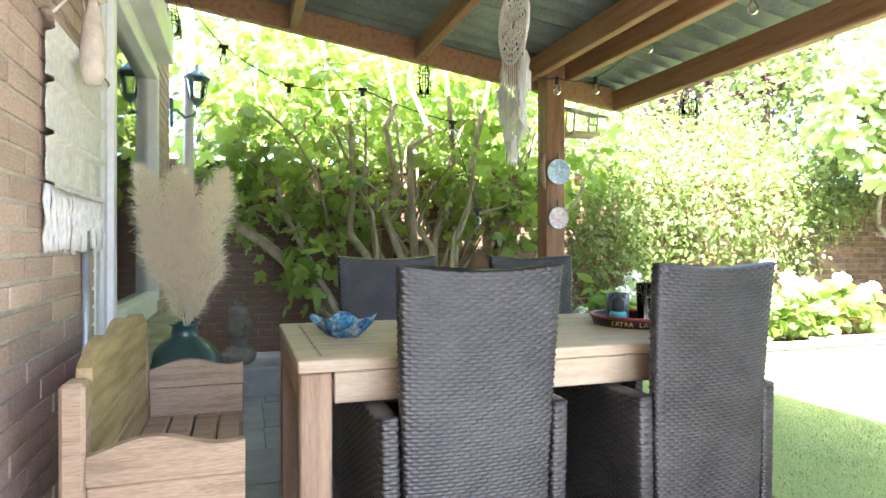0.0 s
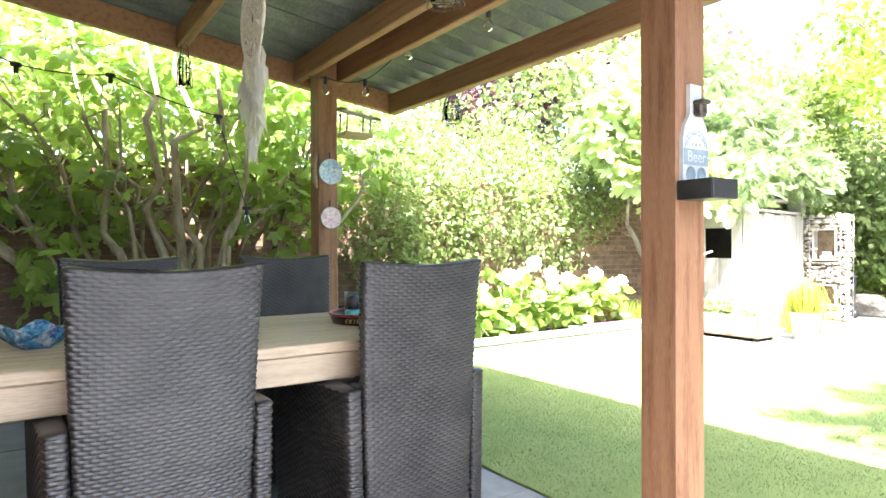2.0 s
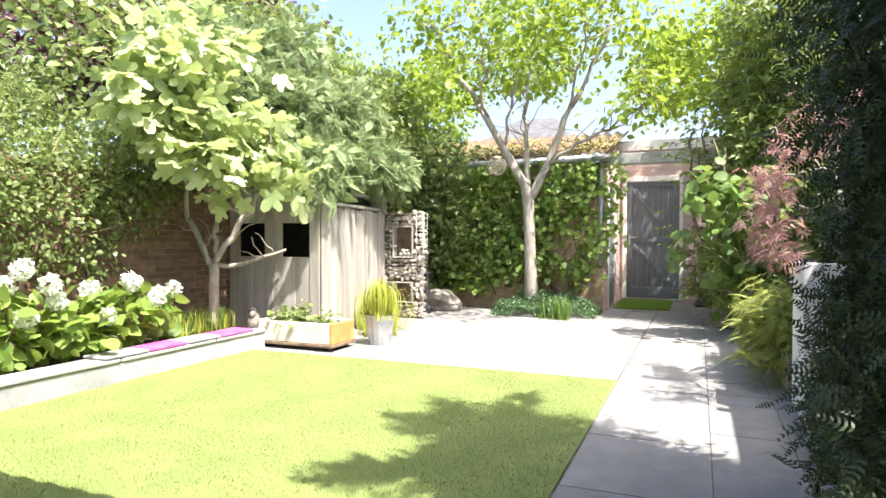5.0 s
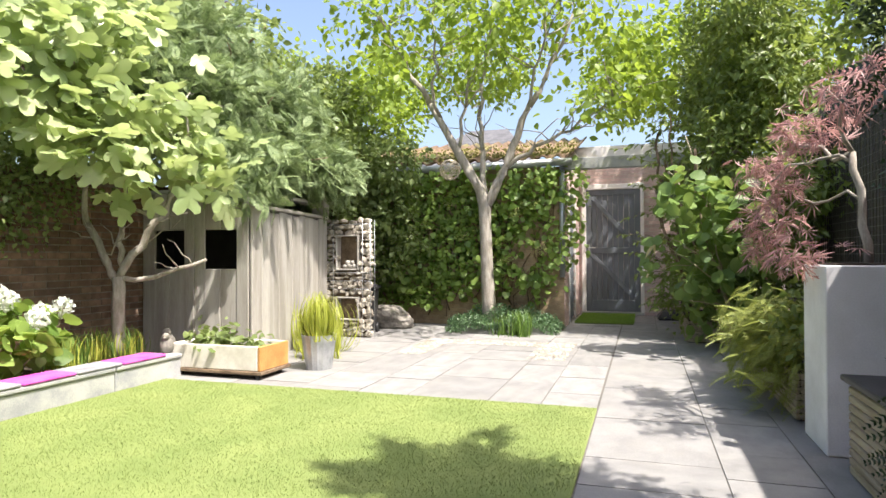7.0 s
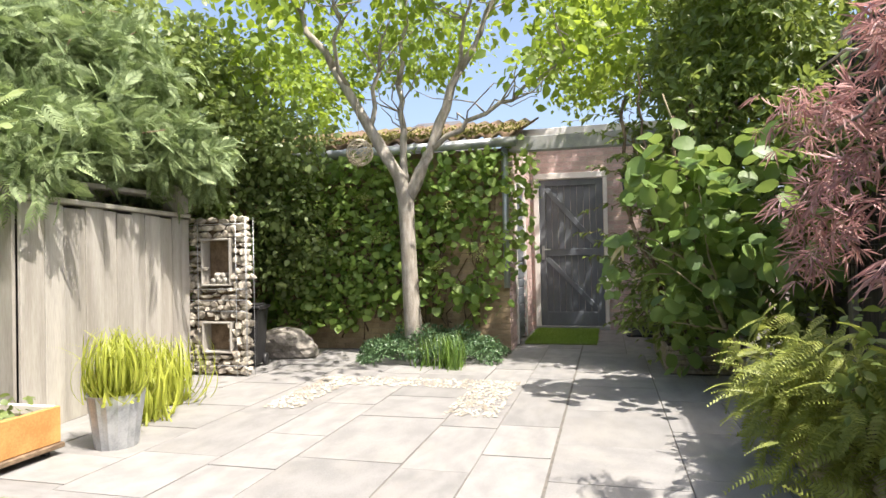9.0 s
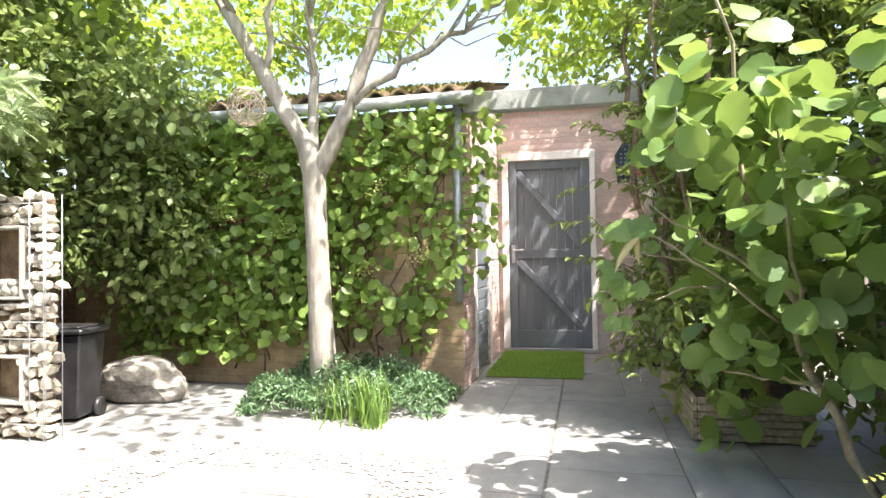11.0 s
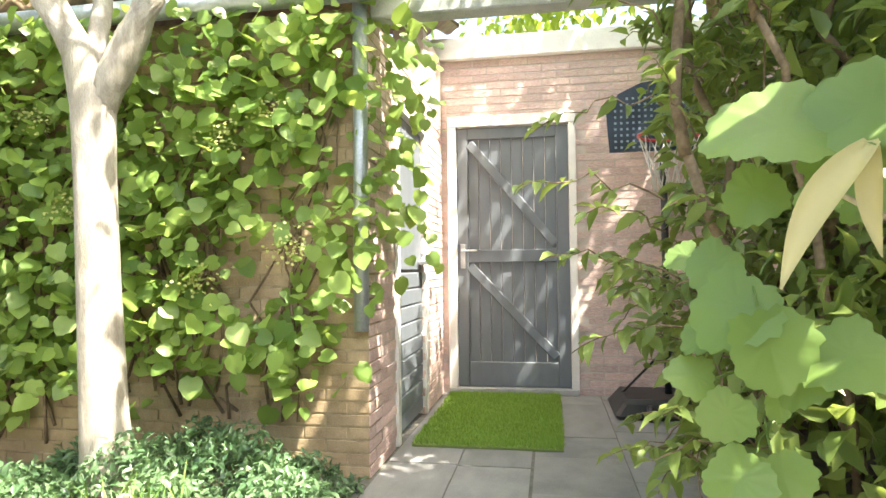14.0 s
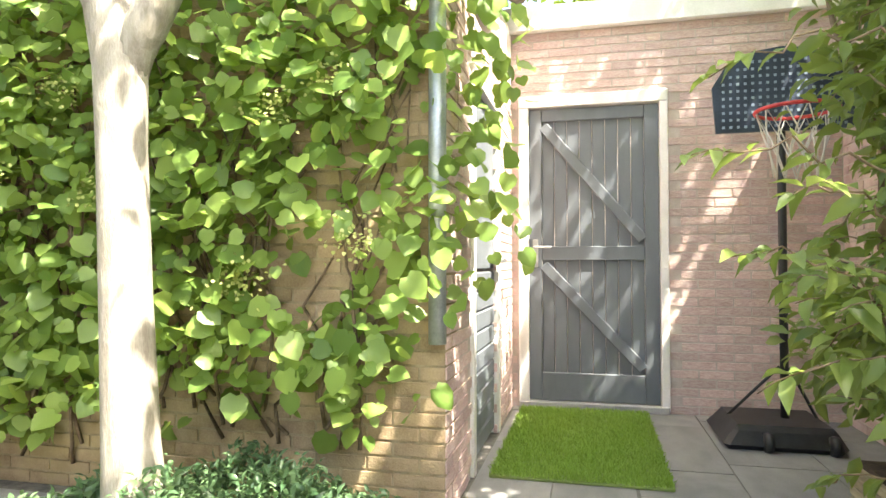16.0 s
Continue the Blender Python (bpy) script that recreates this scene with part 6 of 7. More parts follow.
shrub("laurel_tree", "tall evergreen laurel behind the trellis fence", "tree", OVATE, SHRUB_LEAF,
      [(7.6, -3.3, 3.4, 1.2, 0.7, 1.1), (9.2, -3.2, 3.8, 1.3, 0.7, 1.3), (10.8, -2.7, 4.0, 1.2, 0.8, 1.3), (6.2, -3.1, 3.2, 0.9, 0.6, 0.9), (9.0, -2.2, 2.4, 1.4, 0.4, 0.8)], 1500, 8, 0.1, 0.1, 0.5, 0.5, [limbs((9, -2.7, 0), (9, -2.7, 4), 0.1, 0.04)])
shrub("background_tree", "light green tree over the shed corner", "tree", OVATE, SHRUB_LEAF,
      [(8.5, 6.4, 3.4, 1.3, 1.0, 1.3), (6.8, 6.6, 3.0, 1.2, 0.9, 1.2), (9.8, 6.0, 3.8, 1.0, 0.9, 1.2)], 1000, 7, 0.14, 0.12, 0.5, 0.5, [limbs((8.5, 6.5, 0), (8.5, 6.5, 3), 0.12, 0.05)])

# ---- small things on the terrace ----
COTTON = material("undyed_cotton_weave", (0.64, 0.60, 0.52), (0.80, 0.76, 0.69), 40, 0.9, 0.5, 200)
LINEN = material("plain_linen", (0.50, 0.42, 0.31), (0.64, 0.55, 0.43), 30, 0.9, 0.4, 220)
WIRE = material("dark_bronze_wire", (0.06, 0.05, 0.04), (0.12, 0.10, 0.08), 30, 0.5, 0.1, metal=0.6)
CLEAR = glass("clear_bulb_glass")
tapestry = thing("wall_tapestry", "cream woven cotton wall hanging with fringe", "wall hanging")
ty0, ty1 = 1.51, 2.16
verts, faces = [], []
n, rows = 60, 70
for j in range(rows + 1):
    z = 1.20 + 0.42 * j / rows
    band = 0.02 if j % 22 in (0, 1, 2) or j > rows - 3 else 0.0
    for i in range(n + 1):
        y = ty0 + (ty1 - ty0) * i / n
        verts.append((HX + 0.018 + band + 0.002 * ((i + j) % 2) + 0.004 * math.sin(i * 0.4) * (1 - j / rows), y + 0.004 * math.sin(j * 0.5), z))
for j in range(rows):
    for i in range(n):
        a = j * (n + 1) + i
        faces.append((a, a + 1, a + n + 2, a + n + 1))
part("cloth", mesh_of("cloth", verts, faces, True), COTTON, tapestry)
fr = [(bent((HX + 0.02, ty0 + 0.65 * k / 70, 1.21), (HX + 0.02 + RNG.normal() * 0.004, ty0 + 0.65 * k / 70 + RNG.normal() * 0.008, 1.045 + RNG.normal() * 0.006), 0, 0.04, 5), 0.0045) for k in range(71)]
tagged(part("fringe", tubes("fringe", fr, 5), COTTON, tapestry), "", "", "", "stuff")
part("rod", tubes("rod", [([(HX + 0.03, ty0 - 0.04, 1.625), (HX + 0.03, ty1 + 0.04, 1.625)], 0.011)], 8), BENCH_WOOD, tapestry, "wooden hanging rod")
part("cord", tubes("cord", [([(HX + 0.03, ty0, 1.63), (HX + 0.02, (ty0 + ty1) / 2, 1.82), (HX + 0.03, ty1, 1.63)], 0.004)], 6), COTTON, tapestry)
gourd = thing("linen_bag", "beige linen bag hung beside the wall hanging", "bag")
bag_profile = [(0.001, 1.52), (0.024, 1.525), (0.034, 1.56), (0.035, 1.62), (0.027, 1.70), (0.013, 1.76), (0.012, 1.79)]
g = part("pouch", lathe("pouch", bag_profile, 20), LINEN, gourd)
g.matrix_basis = pose(HX + 0.07, 1.78, 0)
part("knot", tubes("knot", [([(HX + 0.07 + 0.03 * math.cos(a), 1.78 + 0.03 * math.sin(a), 1.775 + 0.01 * math.sin(3 * a)) for a in np.linspace(0, 6.3, 14)], 0.009)], 7), LINEN, gourd)
part("hanger", tubes("hanger", [([(HX + 0.07, 1.78, 1.78), (HX + 0.01, 1.78, 2.0)], 0.004)], 6), LINEN, gourd)
cable_pipe = setting("cable_conduit", tubes("cable_conduit", [([(HX + 0.02, 1.93, 0.0), (HX + 0.02, 1.93, 1.1)], 0.012)], 8), ZINC, "grey conduit on the brick wall", "pipe")
downpipe = setting("downpipe", tubes("downpipe", [([(HX + 0.13, 4.52, 0.2), (HX + 0.13, 4.52, 2.9)], 0.035)], 12), WHITE, "white downpipe at the house corner", "pipe")


def wire_lantern(at, h=0.2, r=0.045, hang=0.06):
    l = thing("wire_lantern", "small dark wire cage lantern hanging from a beam", "lantern", "wire lanterns", at=at)
    for k in range(12):
        a = 2 * math.pi * k / 12
        part("wire", tubes("wire", [([(r * q * math.cos(a), r * q * math.sin(a), z) for q, z in ((0.55, 0), (0.8, -0.04), (1.0, -h))], 0.0028)], 5), WIRE, l)
    for q, z in ((0.55, 0.0), (0.8, -0.045), (0.95, -h * 0.6), (1.0, -h)):
        part("ring", tubes("ring", [([(r * q * math.cos(a), r * q * math.sin(a), z) for a in np.linspace(0, 2 * math.pi, 17)], 0.003)], 5), WIRE, l)
    part("handle", tubes("handle", [([(-r * 0.5, 0, 0), (-r * 0.4, 0, hang * 0.8), (0, 0, hang), (r * 0.4, 0, hang * 0.8), (r * 0.5, 0, 0)], 0.003)], 5), WIRE, l)
    j = part("jar", lathe("jar", [(0.001, -h + 0.01), (r * 0.75, -h + 0.01), (r * 0.75, -h * 0.4), (r * 0.5, -h * 0.35)], 14), CLEAR, l)
    j.visible_shadow = False
    return l


wire_lantern((2.535, 3.15, 2.09), 0.17, 0.07, 0.05)
wire_lantern((0.93, 3.9, 2.30), 0.2, 0.05, 0.08)
wire_lantern((-0.68, 3.9, 2.50), 0.16, 0.055, 0.08)
wire_lantern((1.62, 1.9, 2.24), 0.1, 0.09, 0.05)

# strings of bulbs
lights = thing("string_lights", "black festoon cable with clear glass bulbs", "string lights")
spots = [(1.72, 3.45, 2.13), (2.02, 3.46, 2.16), (2.02, 2.88, 2.27), (2.02, 2.09, 2.22)]
along = [(1.74, 4.0, 2.36)] + [(x, y, z + 0.045) for x, y, z in spots]
pts = []
for a, b in zip(along, along[1:]):
    for s in np.linspace(0, 1, 7)[:-1]:
        q = np.array(a) + (np.array(b) - np.array(a)) * s
        q[2] -= 0.10 * s * (1 - s)
        pts.append(q)
pts.append(np.array(along[-1]))
part("cable", tubes("cable", [(pts, 0.004)], 6), BLACK, lights)


def bulb(at, parent):
    part("socket", tubes("socket", [([(at[0], at[1], at[2] + 0.05), (at[0], at[1], at[2] + 0.0)], 0.014)], 10), BLACK, parent)
    b = part("bulb", lathe("bulb", [(0.012, 0.0), (0.016, -0.012), (0.027, -0.035), (0.027, -0.05), (0.018, -0.066), (0.001, -0.072)], 16), CLEAR, parent)
    b.matrix_basis = pose(*at)
    b.visible_shadow = False


for q in spots:
    bulb(q, lights)
lights_b = thing("string_lights", "black festoon cable strung across the fig", "string lights")
spots = [(-0.38, 3.9, 2.26), (0.02, 3.9, 2.05), (0.5, 3.9, 2.06), (1.14, 3.9, 1.88), (1.33, 3.9, 1.27)]
pts = [(-0.6, 3.95, 2.6)]
along = [(-0.6, 3.95, 2.6)] + [(x, y, z + 0.05) for x, y, z in spots]
for a, b in zip(along, along[1:]):
    for s in np.linspace(0, 1, 7)[1:]:
        q = np.array(a) + (np.array(b) - np.array(a)) * s
        q[2] -= 0.08 * s * (1 - s)
        pts.append(q)
part("cable", tubes("cable", [(pts, 0.004)], 6), BLACK, lights_b)
for q in spots:
    bulb(q, lights_b)
    part("clip", block(q[0] - 0.03, q[1] - 0.012, q[2] + 0.035, q[0] + 0.03, q[1] + 0.012, q[2] + 0.06, 0.006), BLACK, lights_b)

# dream catcher
catcher = thing("dream_catcher", "white crochet dream catcher with feathers", "dream catcher", at=(0.86, 2.25, 2.03))
part("hoop", tubes("hoop", [([(0, 0.15 * math.cos(a), 0.17 * math.sin(a)) for a in np.linspace(0, 2 * math.pi, 33)], 0.008)], 8), COTTON, catcher)
web = []
for k, r in enumerate((0.03, 0.055, 0.08, 0.105, 0.13)):
    web.append(([(0, r * (1 + 0.06 * math.cos(12 * a)) * math.cos(a), 1.13 * r * (1 + 0.06 * math.cos(12 * a)) * math.sin(a)) for a in np.linspace(0, 2 * math.pi, 61)], 0.005))
for k in range(24):
    a = 2 * math.pi * k / 24
    web.append(([(0, 0.02 * math.cos(a), 0.02 * math.sin(a)), (0, 0.148 * math.cos(a), 0.168 * math.sin(a))], 0.003))
tagged(part("lace", tubes("lace", web, 5), COTTON, catcher), "", "", "", "stuff")
FEATHER_WHITE = foliage("white_feather", (0.62, 0.60, 0.55), (0.78, 0.76, 0.72), (0.8, 0.8, 0.75), 0.8, 0.4)
for k in range(13):
    y = -0.13 + 0.26 * k / 12
    top = -0.17 * math.sqrt(max(0.0, 1 - (y / 0.15) ** 2))
    ln = 0.14 + 0.22 * math.sin(math.pi * k / 12) * (0.7 + 0.3 * RNG.random())
    part("cord", tubes("cord", [([(0, y, top), (0.01 * RNG.normal(), y, top - ln)], 0.003)], 5), COTTON, catcher)
    for s in (0.45, 1.0):
        nn = 3
        part("feather", scatter("feather", SLIM, np.array([[0, y, top - ln * s]] * nn), np.array([[0, 0, -1.0]] * nn) + RNG.normal(size=(nn, 3)) * 0.12, RNG.normal(size=(nn, 3)), np.full(nn, 0.13)), FEATHER_WHITE, catcher)
part("hanger", tubes("hanger", [([(0, 0, 0.17), (0.04, 0, 0.37)], 0.003)], 5), COTTON, catcher)

# post plates and feeder
BLUE_GLAZE = material("blue_white_glaze", (0.20, 0.38, 0.55), (0.72, 0.78, 0.80), 45, 0.2, 0.05, 160, coat=0.5)
PINK_GLAZE = material("pink_white_glaze", (0.62, 0.35, 0.36), (0.80, 0.78, 0.78), 40, 0.25, 0.05, 160, coat=0.5)
for z, r, m, lab in ((1.58, 0.088, BLUE_GLAZE, "round blue and white scalloped plate on the post"), (1.255, 0.075, PINK_GLAZE, "round pink and white plate on the post")):
    pl = thing("wall_plate", lab, "plate", at=(1.855, 3.685, z))
    d = part("dish", lathe("dish", [(0.001, 0.0), (r * 0.6, 0.002), (r * 0.95, 0.012), (r, 0.012), (r * 0.98, 0.006), (r * 0.6, -0.006), (0.001, -0.006)], 30), m, pl)
    d.matrix_basis = pose(0, 0, 0, 90)
    part("hook", tubes("hook", [([(0, 0.004, r), (0, 0.004, r + 0.05)], 0.005)], 6), WIRE, pl)
    part("rim", tubes("rim", [([(r * math.cos(a), -0.011, r * math.sin(a)) for a in np.linspace(0, 2 * math.pi, 31)], 0.004)], 6), ZINC, pl)
horn = tagged(part("wooden_scoop", tubes("wooden_scoop", [([(1.755, 3.69, 1.70), (1.735, 3.69, 1.62), (1.742, 3.69, 1.52), (1.755, 3.69, 1.46)], [0.008, 0.02, 0.02, 0.008])], 8), BENCH_WOOD), "small carved wooden scoop on the post", "ornament")
feeder = thing("bird_feeder", "pale wooden bird feeder beside the post", "bird feeder")
part("roof", turned(block(-0.16, -0.1, 0, 0.16, 0.1, 0.016, 0.004), pose(2.12, 3.8, 2.03, 12, 8, 0)), GREY_WOOD, feeder)
part("tray", block(1.99, 3.72, 1.86, 2.22, 3.88, 1.89, 0.004), TABLE_WOOD, feeder)
part("bracket", block(1.92, 3.78, 2.04, 2.04, 3.8, 2.07, 0.004), GREY_WOOD, feeder)
for x in (2.01, 2.2):
    for y in (3.74, 3.86):
        part("upright", tubes("upright", [([(x, y, 1.89), (x + 0.01, y, 2.04)], 0.007)], 6), TABLE_WOOD, feeder)

# bottle opener plaque
GREY_BLUE = material("grey_blue_print", (0.20, 0.27, 0.29), (0.28, 0.35, 0.37), 20, 0.6, 0.1)
PALE_BOARD = material("pale_plaque_board", (0.46, 0.49, 0.47), (0.60, 0.62, 0.60), 12, 0.65, 0.15, stain=(0.35, 0.36, 0.33), stain_scale=12)
opener = thing("bottle_opener", "beer bottle opener plaque with black catch box", "bottle opener", at=(1.768, 0.752, 1.25))
outline = [(-0.065, 0.0), (0.065, 0.0), (0.065, 0.13), (0.055, 0.17), (0.03, 0.205), (0.028, 0.30), (-0.028, 0.30), (-0.03, 0.205), (-0.055, 0.17), (-0.065, 0.13)]
bm = bmesh.new()
f = bm.faces.new([bm.verts.new((a, 0, b)) for a, b in outline])
ext = bmesh.ops.extrude_face_region(bm, geom=[f])
for v in ext["geom"]:
    if isinstance(v, bmesh.types.BMVert):
        v.co.y -= 0.014
bmesh.ops.recalc_face_normals(bm, faces=bm.faces)
part("board", bm, PALE_BOARD, opener)
part("band", block(-0.062, -0.016, 0.05, 0.062, -0.0142, 0.10, 0), GREY_BLUE, opener, "grey blue band")
part("arch_line", tubes("arch_line", [([(0.056 * math.cos(a), -0.0145, 0.103 + 0.056 * math.sin(a)) for a in np.linspace(0, math.pi, 17)], 0.0014)], 5), GREY_BLUE, opener)
for k in (-1, 1):
    part("print_disc", lathe("print_disc", [(0.001, 0.0), (0.024, 0.0), (0.024, 0.001)], 18), GREY_BLUE, opener).matrix_basis = pose(k * 0.028, -0.0145, 0.022, 90)
part("catch_box", merge(block(-0.08, -0.125, -0.06, 0.045, -0.119, 0.0, 0.002), block(-0.08, -0.119, -0.06, -0.074, -0.0005, 0.0, 0.002), block(0.039, -0.119, -0.06, 0.045, -0.0005, 0.0, 0.002), block(-0.074, -0.119, -0.06, 0.039, -0.0005, -0.054, 0.002)), BLACK, opener, "black metal catch box")
part("opener_head", merge(block(-0.018, -0.045, 0.20, 0.018, -0.0145, 0.245, 0.006), block(-0.022, -0.055, 0.235, 0.022, -0.0145, 0.25, 0.005)), WIRE, opener, "cast iron opener")


def lettering(text, size, mat, parent, m, align="CENTER"):
    c = bpy.data.curves.new("lettering", "FONT")
    c.body, c.size, c.align_x, c.extrude = text, size, align, 0.0006
    c.materials.append(mat)
    ob = new("lettering", c)
    ob.parent = parent
    ob.matrix_basis = m
    return ob


lettering("Beer", 0.05, PALE_BOARD, opener, pose(0, -0.0165, 0.06, 90))
for k, ch in enumerate("OPEN BOTTLE HERE"):
    a = math.pi * (0.92 - 0.84 * k / 15)
    if ch != " ":
        lettering(ch, 0.0125, GREY_BLUE, opener, pose(0.042 * math.cos(a), -0.0148, 0.103 + 0.042 * math.sin(a), 90, math.degrees(math.pi / 2 - a)))
for k in (-1, 0, 1):
    lettering("*", 0.022, GREY_BLUE, opener, pose(k * 0.02, -0.0148, 0.103, 90))

# tray with cups
RED_TRAY = material("dark_red_tray", (0.28, 0.02, 0.03), (0.40, 0.04, 0.05), 10, 0.35, 0.05)
TRAY_SIDE = material("black_tray_side", (0.015, 0.012, 0.014), (0.03, 0.025, 0.026), 10, 0.4, 0.05)
GOLD = material("yellow_print", (0.62, 0.48, 0.10), (0.75, 0.6, 0.18), 10, 0.5, 0.0)
tray = thing("serving_tray", "round dark red serving tray with yellow lettering", "tray", at=(1.27, 1.92, 0.737))
part("base", lathe("tray_base", [(0.001, 0.004), (0.17, 0.004), (0.185, 0.038), (0.19, 0.038), (0.176, 0.0), (0.001, 0.0)], 40), TRAY_SIDE, tray)
part("rim", tubes("rim", [([(0.188 * math.cos(a), 0.188 * math.sin(a), 0.038) for a in np.linspace(0, 2 * math.pi, 41)], 0.006)], 6), RED_TRAY, tray, "dark red rim")
for k, ch in enumerate("EXTRA LA CERVEZA"):
    a = radians(205 + 5.6 * k)
    if ch != " ":
        lettering(ch, 0.026, GOLD, tray, pose(0.188 * math.cos(a), 0.188 * math.sin(a), 0.009, 78, 0, math.degrees(a) + 90))
mug = thing("dark_mug", "dark patterned mug on the tray", "mug", at=(1.2, 1.96, 0.742))
MUG = material("dark_blue_pattern", (0.015, 0.02, 0.03), (0.10, 0.13, 0.17), 60, 0.3, 0.05, coat=0.4)
part("body", lathe("mug_body", [(0.001, 0), (0.045, 0), (0.047, 0.12), (0.043, 0.12), (0.041, 0.01), (0.001, 0.01)], 24), MUG, mug)
bottle = thing("small_bottle", "small teal bottle with black cap on the tray", "bottle", at=(1.15, 1.88, 0.742))
TEAL = material("teal_plastic", (0.03, 0.26, 0.28), (0.06, 0.36, 0.38), 12, 0.35, 0.05)
part("body", lathe("bottle_body", [(0.001, 0), (0.033, 0), (0.035, 0.045), (0.028, 0.055), (0.001, 0.056)], 20), TEAL, bottle)
part("cap", lathe("bottle_cap", [(0.024, 0.056), (0.028, 0.07), (0.027, 0.10), (0.014, 0.112), (0.001, 0.113)], 20), BLACK, bottle)
tumbler = thing("glass_tumbler", "clear tall glass tumbler on the tray", "glass", at=(1.34, 1.96, 0.742))
g = part("body", lathe("tumbler", [(0.001, 0), (0.036, 0), (0.042, 0.16), (0.039, 0.16), (0.034, 0.008), (0.001, 0.008)], 24), CLEAR, tumbler)
g.visible_shadow = False
MOSAIC = material("blue_mosaic_foil", (0.008, 0.06, 0.20), (0.10, 0.34, 0.46), 45, 0.25, 0.3, 120, stain=(0.7, 0.7, 0.66), stain_scale=28, stain_amount=0.7)
bowl = thing("mosaic_bowl", "crumpled blue and white mosaic bowl on the table", "bowl", at=(0.07, 1.93, 0.738))
verts, faces = [], []
prof = ((0.02, 0.0), (0.05, 0.0), (0.085, 0.03), (0.112, 0.062), (0.104, 0.06), (0.075, 0.034), (0.04, 0.012), (0.005, 0.01))
for r, z in prof:
    for j in range(40):
        a = 2 * math.pi * j / 40
        rr = r * (1 + 0.10 * math.sin(5 * a) + 0.03 * math.sin(13 * a))
        verts.append((rr * math.cos(a), rr * math.sin(a), z + (0.014 * math.sin(5 * a + 0.6) if z > 0.05 else 0)))
for i in range(len(prof) - 1):
    for j in range(40):
        k = (j + 1) % 40
        faces.append((i * 40 + j, i * 40 + k, i * 40 + 40 + k, i * 40 + 40 + j))
part("body", mesh_of("mosaic_body", verts, faces), MOSAIC, bowl)

# stone head on the ledge
STATUE = material("mossy_stone_statue", (0.13, 0.12, 0.10), (0.27, 0.25, 0.21), 14, 0.9, 0.5, 90, stain=(0.12, 0.14, 0.06), stain_scale=8)
bm = bmesh.new()
for c, r in (((0, 0, 0.06), (0.13, 0.09, 0.09)), ((0, 0, 0.16), (0.06, 0.06, 0.08)), ((0, -0.01, 0.28), (0.085, 0.09, 0.115)), ((0, 0.0, 0.37), (0.075, 0.08, 0.06)), ((0, 0, 0.43), (0.04, 0.045, 0.05)), ((0, -0.095, 0.275), (0.014, 0.02, 0.03)), ((-0.085, 0, 0.26), (0.012, 0.02, 0.05)), ((0.085, 0, 0.26), (0.012, 0.02, 0.05)), ((0, -0.085, 0.225), (0.025, 0.012, 0.01)), ((-0.035, -0.082, 0.30), (0.022, 0.012, 0.008)), ((0.035, -0.082, 0.30), (0.022, 0.012, 0.008))):
    made = bmesh.ops.create_icosphere(bm, subdivisions=3, radius=1)["verts"]
    for v in made:
        v.co = Vector((v.co.x * r[0] + c[0], v.co.y * r[1] + c[1], v.co.z * r[2] + c[2]))
for v in bm.verts:
    v.co.z = max(v.co.z, 0.0)
me = bpy.data.meshes.new("statue")
bm.to_mesh(me)
bm.free()
me.shade_smooth()
statue = tagged(part("stone_bust", me, STATUE), "mossy grey stone bust on the ledge", "statue")
statue.matrix_basis = pose(-0.29, 4.5, 0.2, 0, 0, 25)

# wall lamp at the house corner
VERDIGRIS = material("verdigris_metal", (0.10, 0.19, 0.22), (0.20, 0.32, 0.36), 14, 0.55, 0.15, metal=0.3)
lamp = thing("wall_lantern", "verdigris coach lantern on the house corner", "wall lamp", at=(-0.57, 4.44, 2.0))
part("roof", lathe("lantern_roof", [(0.001, 0.33), (0.012, 0.32), (0.015, 0.29), (0.085, 0.24), (0.09, 0.225), (0.07, 0.225)], 6), VERDIGRIS, lamp)
part("bottom", lathe("lantern_bottom", [(0.001, 0.03), (0.02, 0.04), (0.045, 0.07), (0.05, 0.085), (0.001, 0.085)], 6), VERDIGRIS, lamp)
for k in range(6):
    a = 2 * math.pi * k / 6
    part("bar", tubes("bar", [([(0.05 * math.cos(a), 0.05 * math.sin(a), 0.08), (0.075 * math.cos(a), 0.075 * math.sin(a), 0.23)], 0.005)], 5), VERDIGRIS, lamp)
g = part("glass", lathe("lantern_glass", [(0.045, 0.085), (0.068, 0.225)], 6), CLEAR, lamp)
g.visible_shadow = False
part("arm", tubes("arm", [([(0, 0, 0.04), (-0.02, 0, -0.03), (-0.08, 0, -0.05), (-0.13, 0, 0.0), (-0.16, 0, 0.0)], 0.01)], 8), VERDIGRIS, lamp)
part("scroll", tubes("scroll", [([(-0.14 + 0.035 * math.cos(a) * (1 - a / 14), 0, -0.07 + 0.035 * math.sin(a) * (1 - a / 14)) for a in np.linspace(0, 9, 26)], 0.005)], 6), VERDIGRIS, lamp)
part("wall_plate", block(-0.175, -0.03, -0.12, -0.155, 0.03, 0.08, 0.005), VERDIGRIS, lamp)

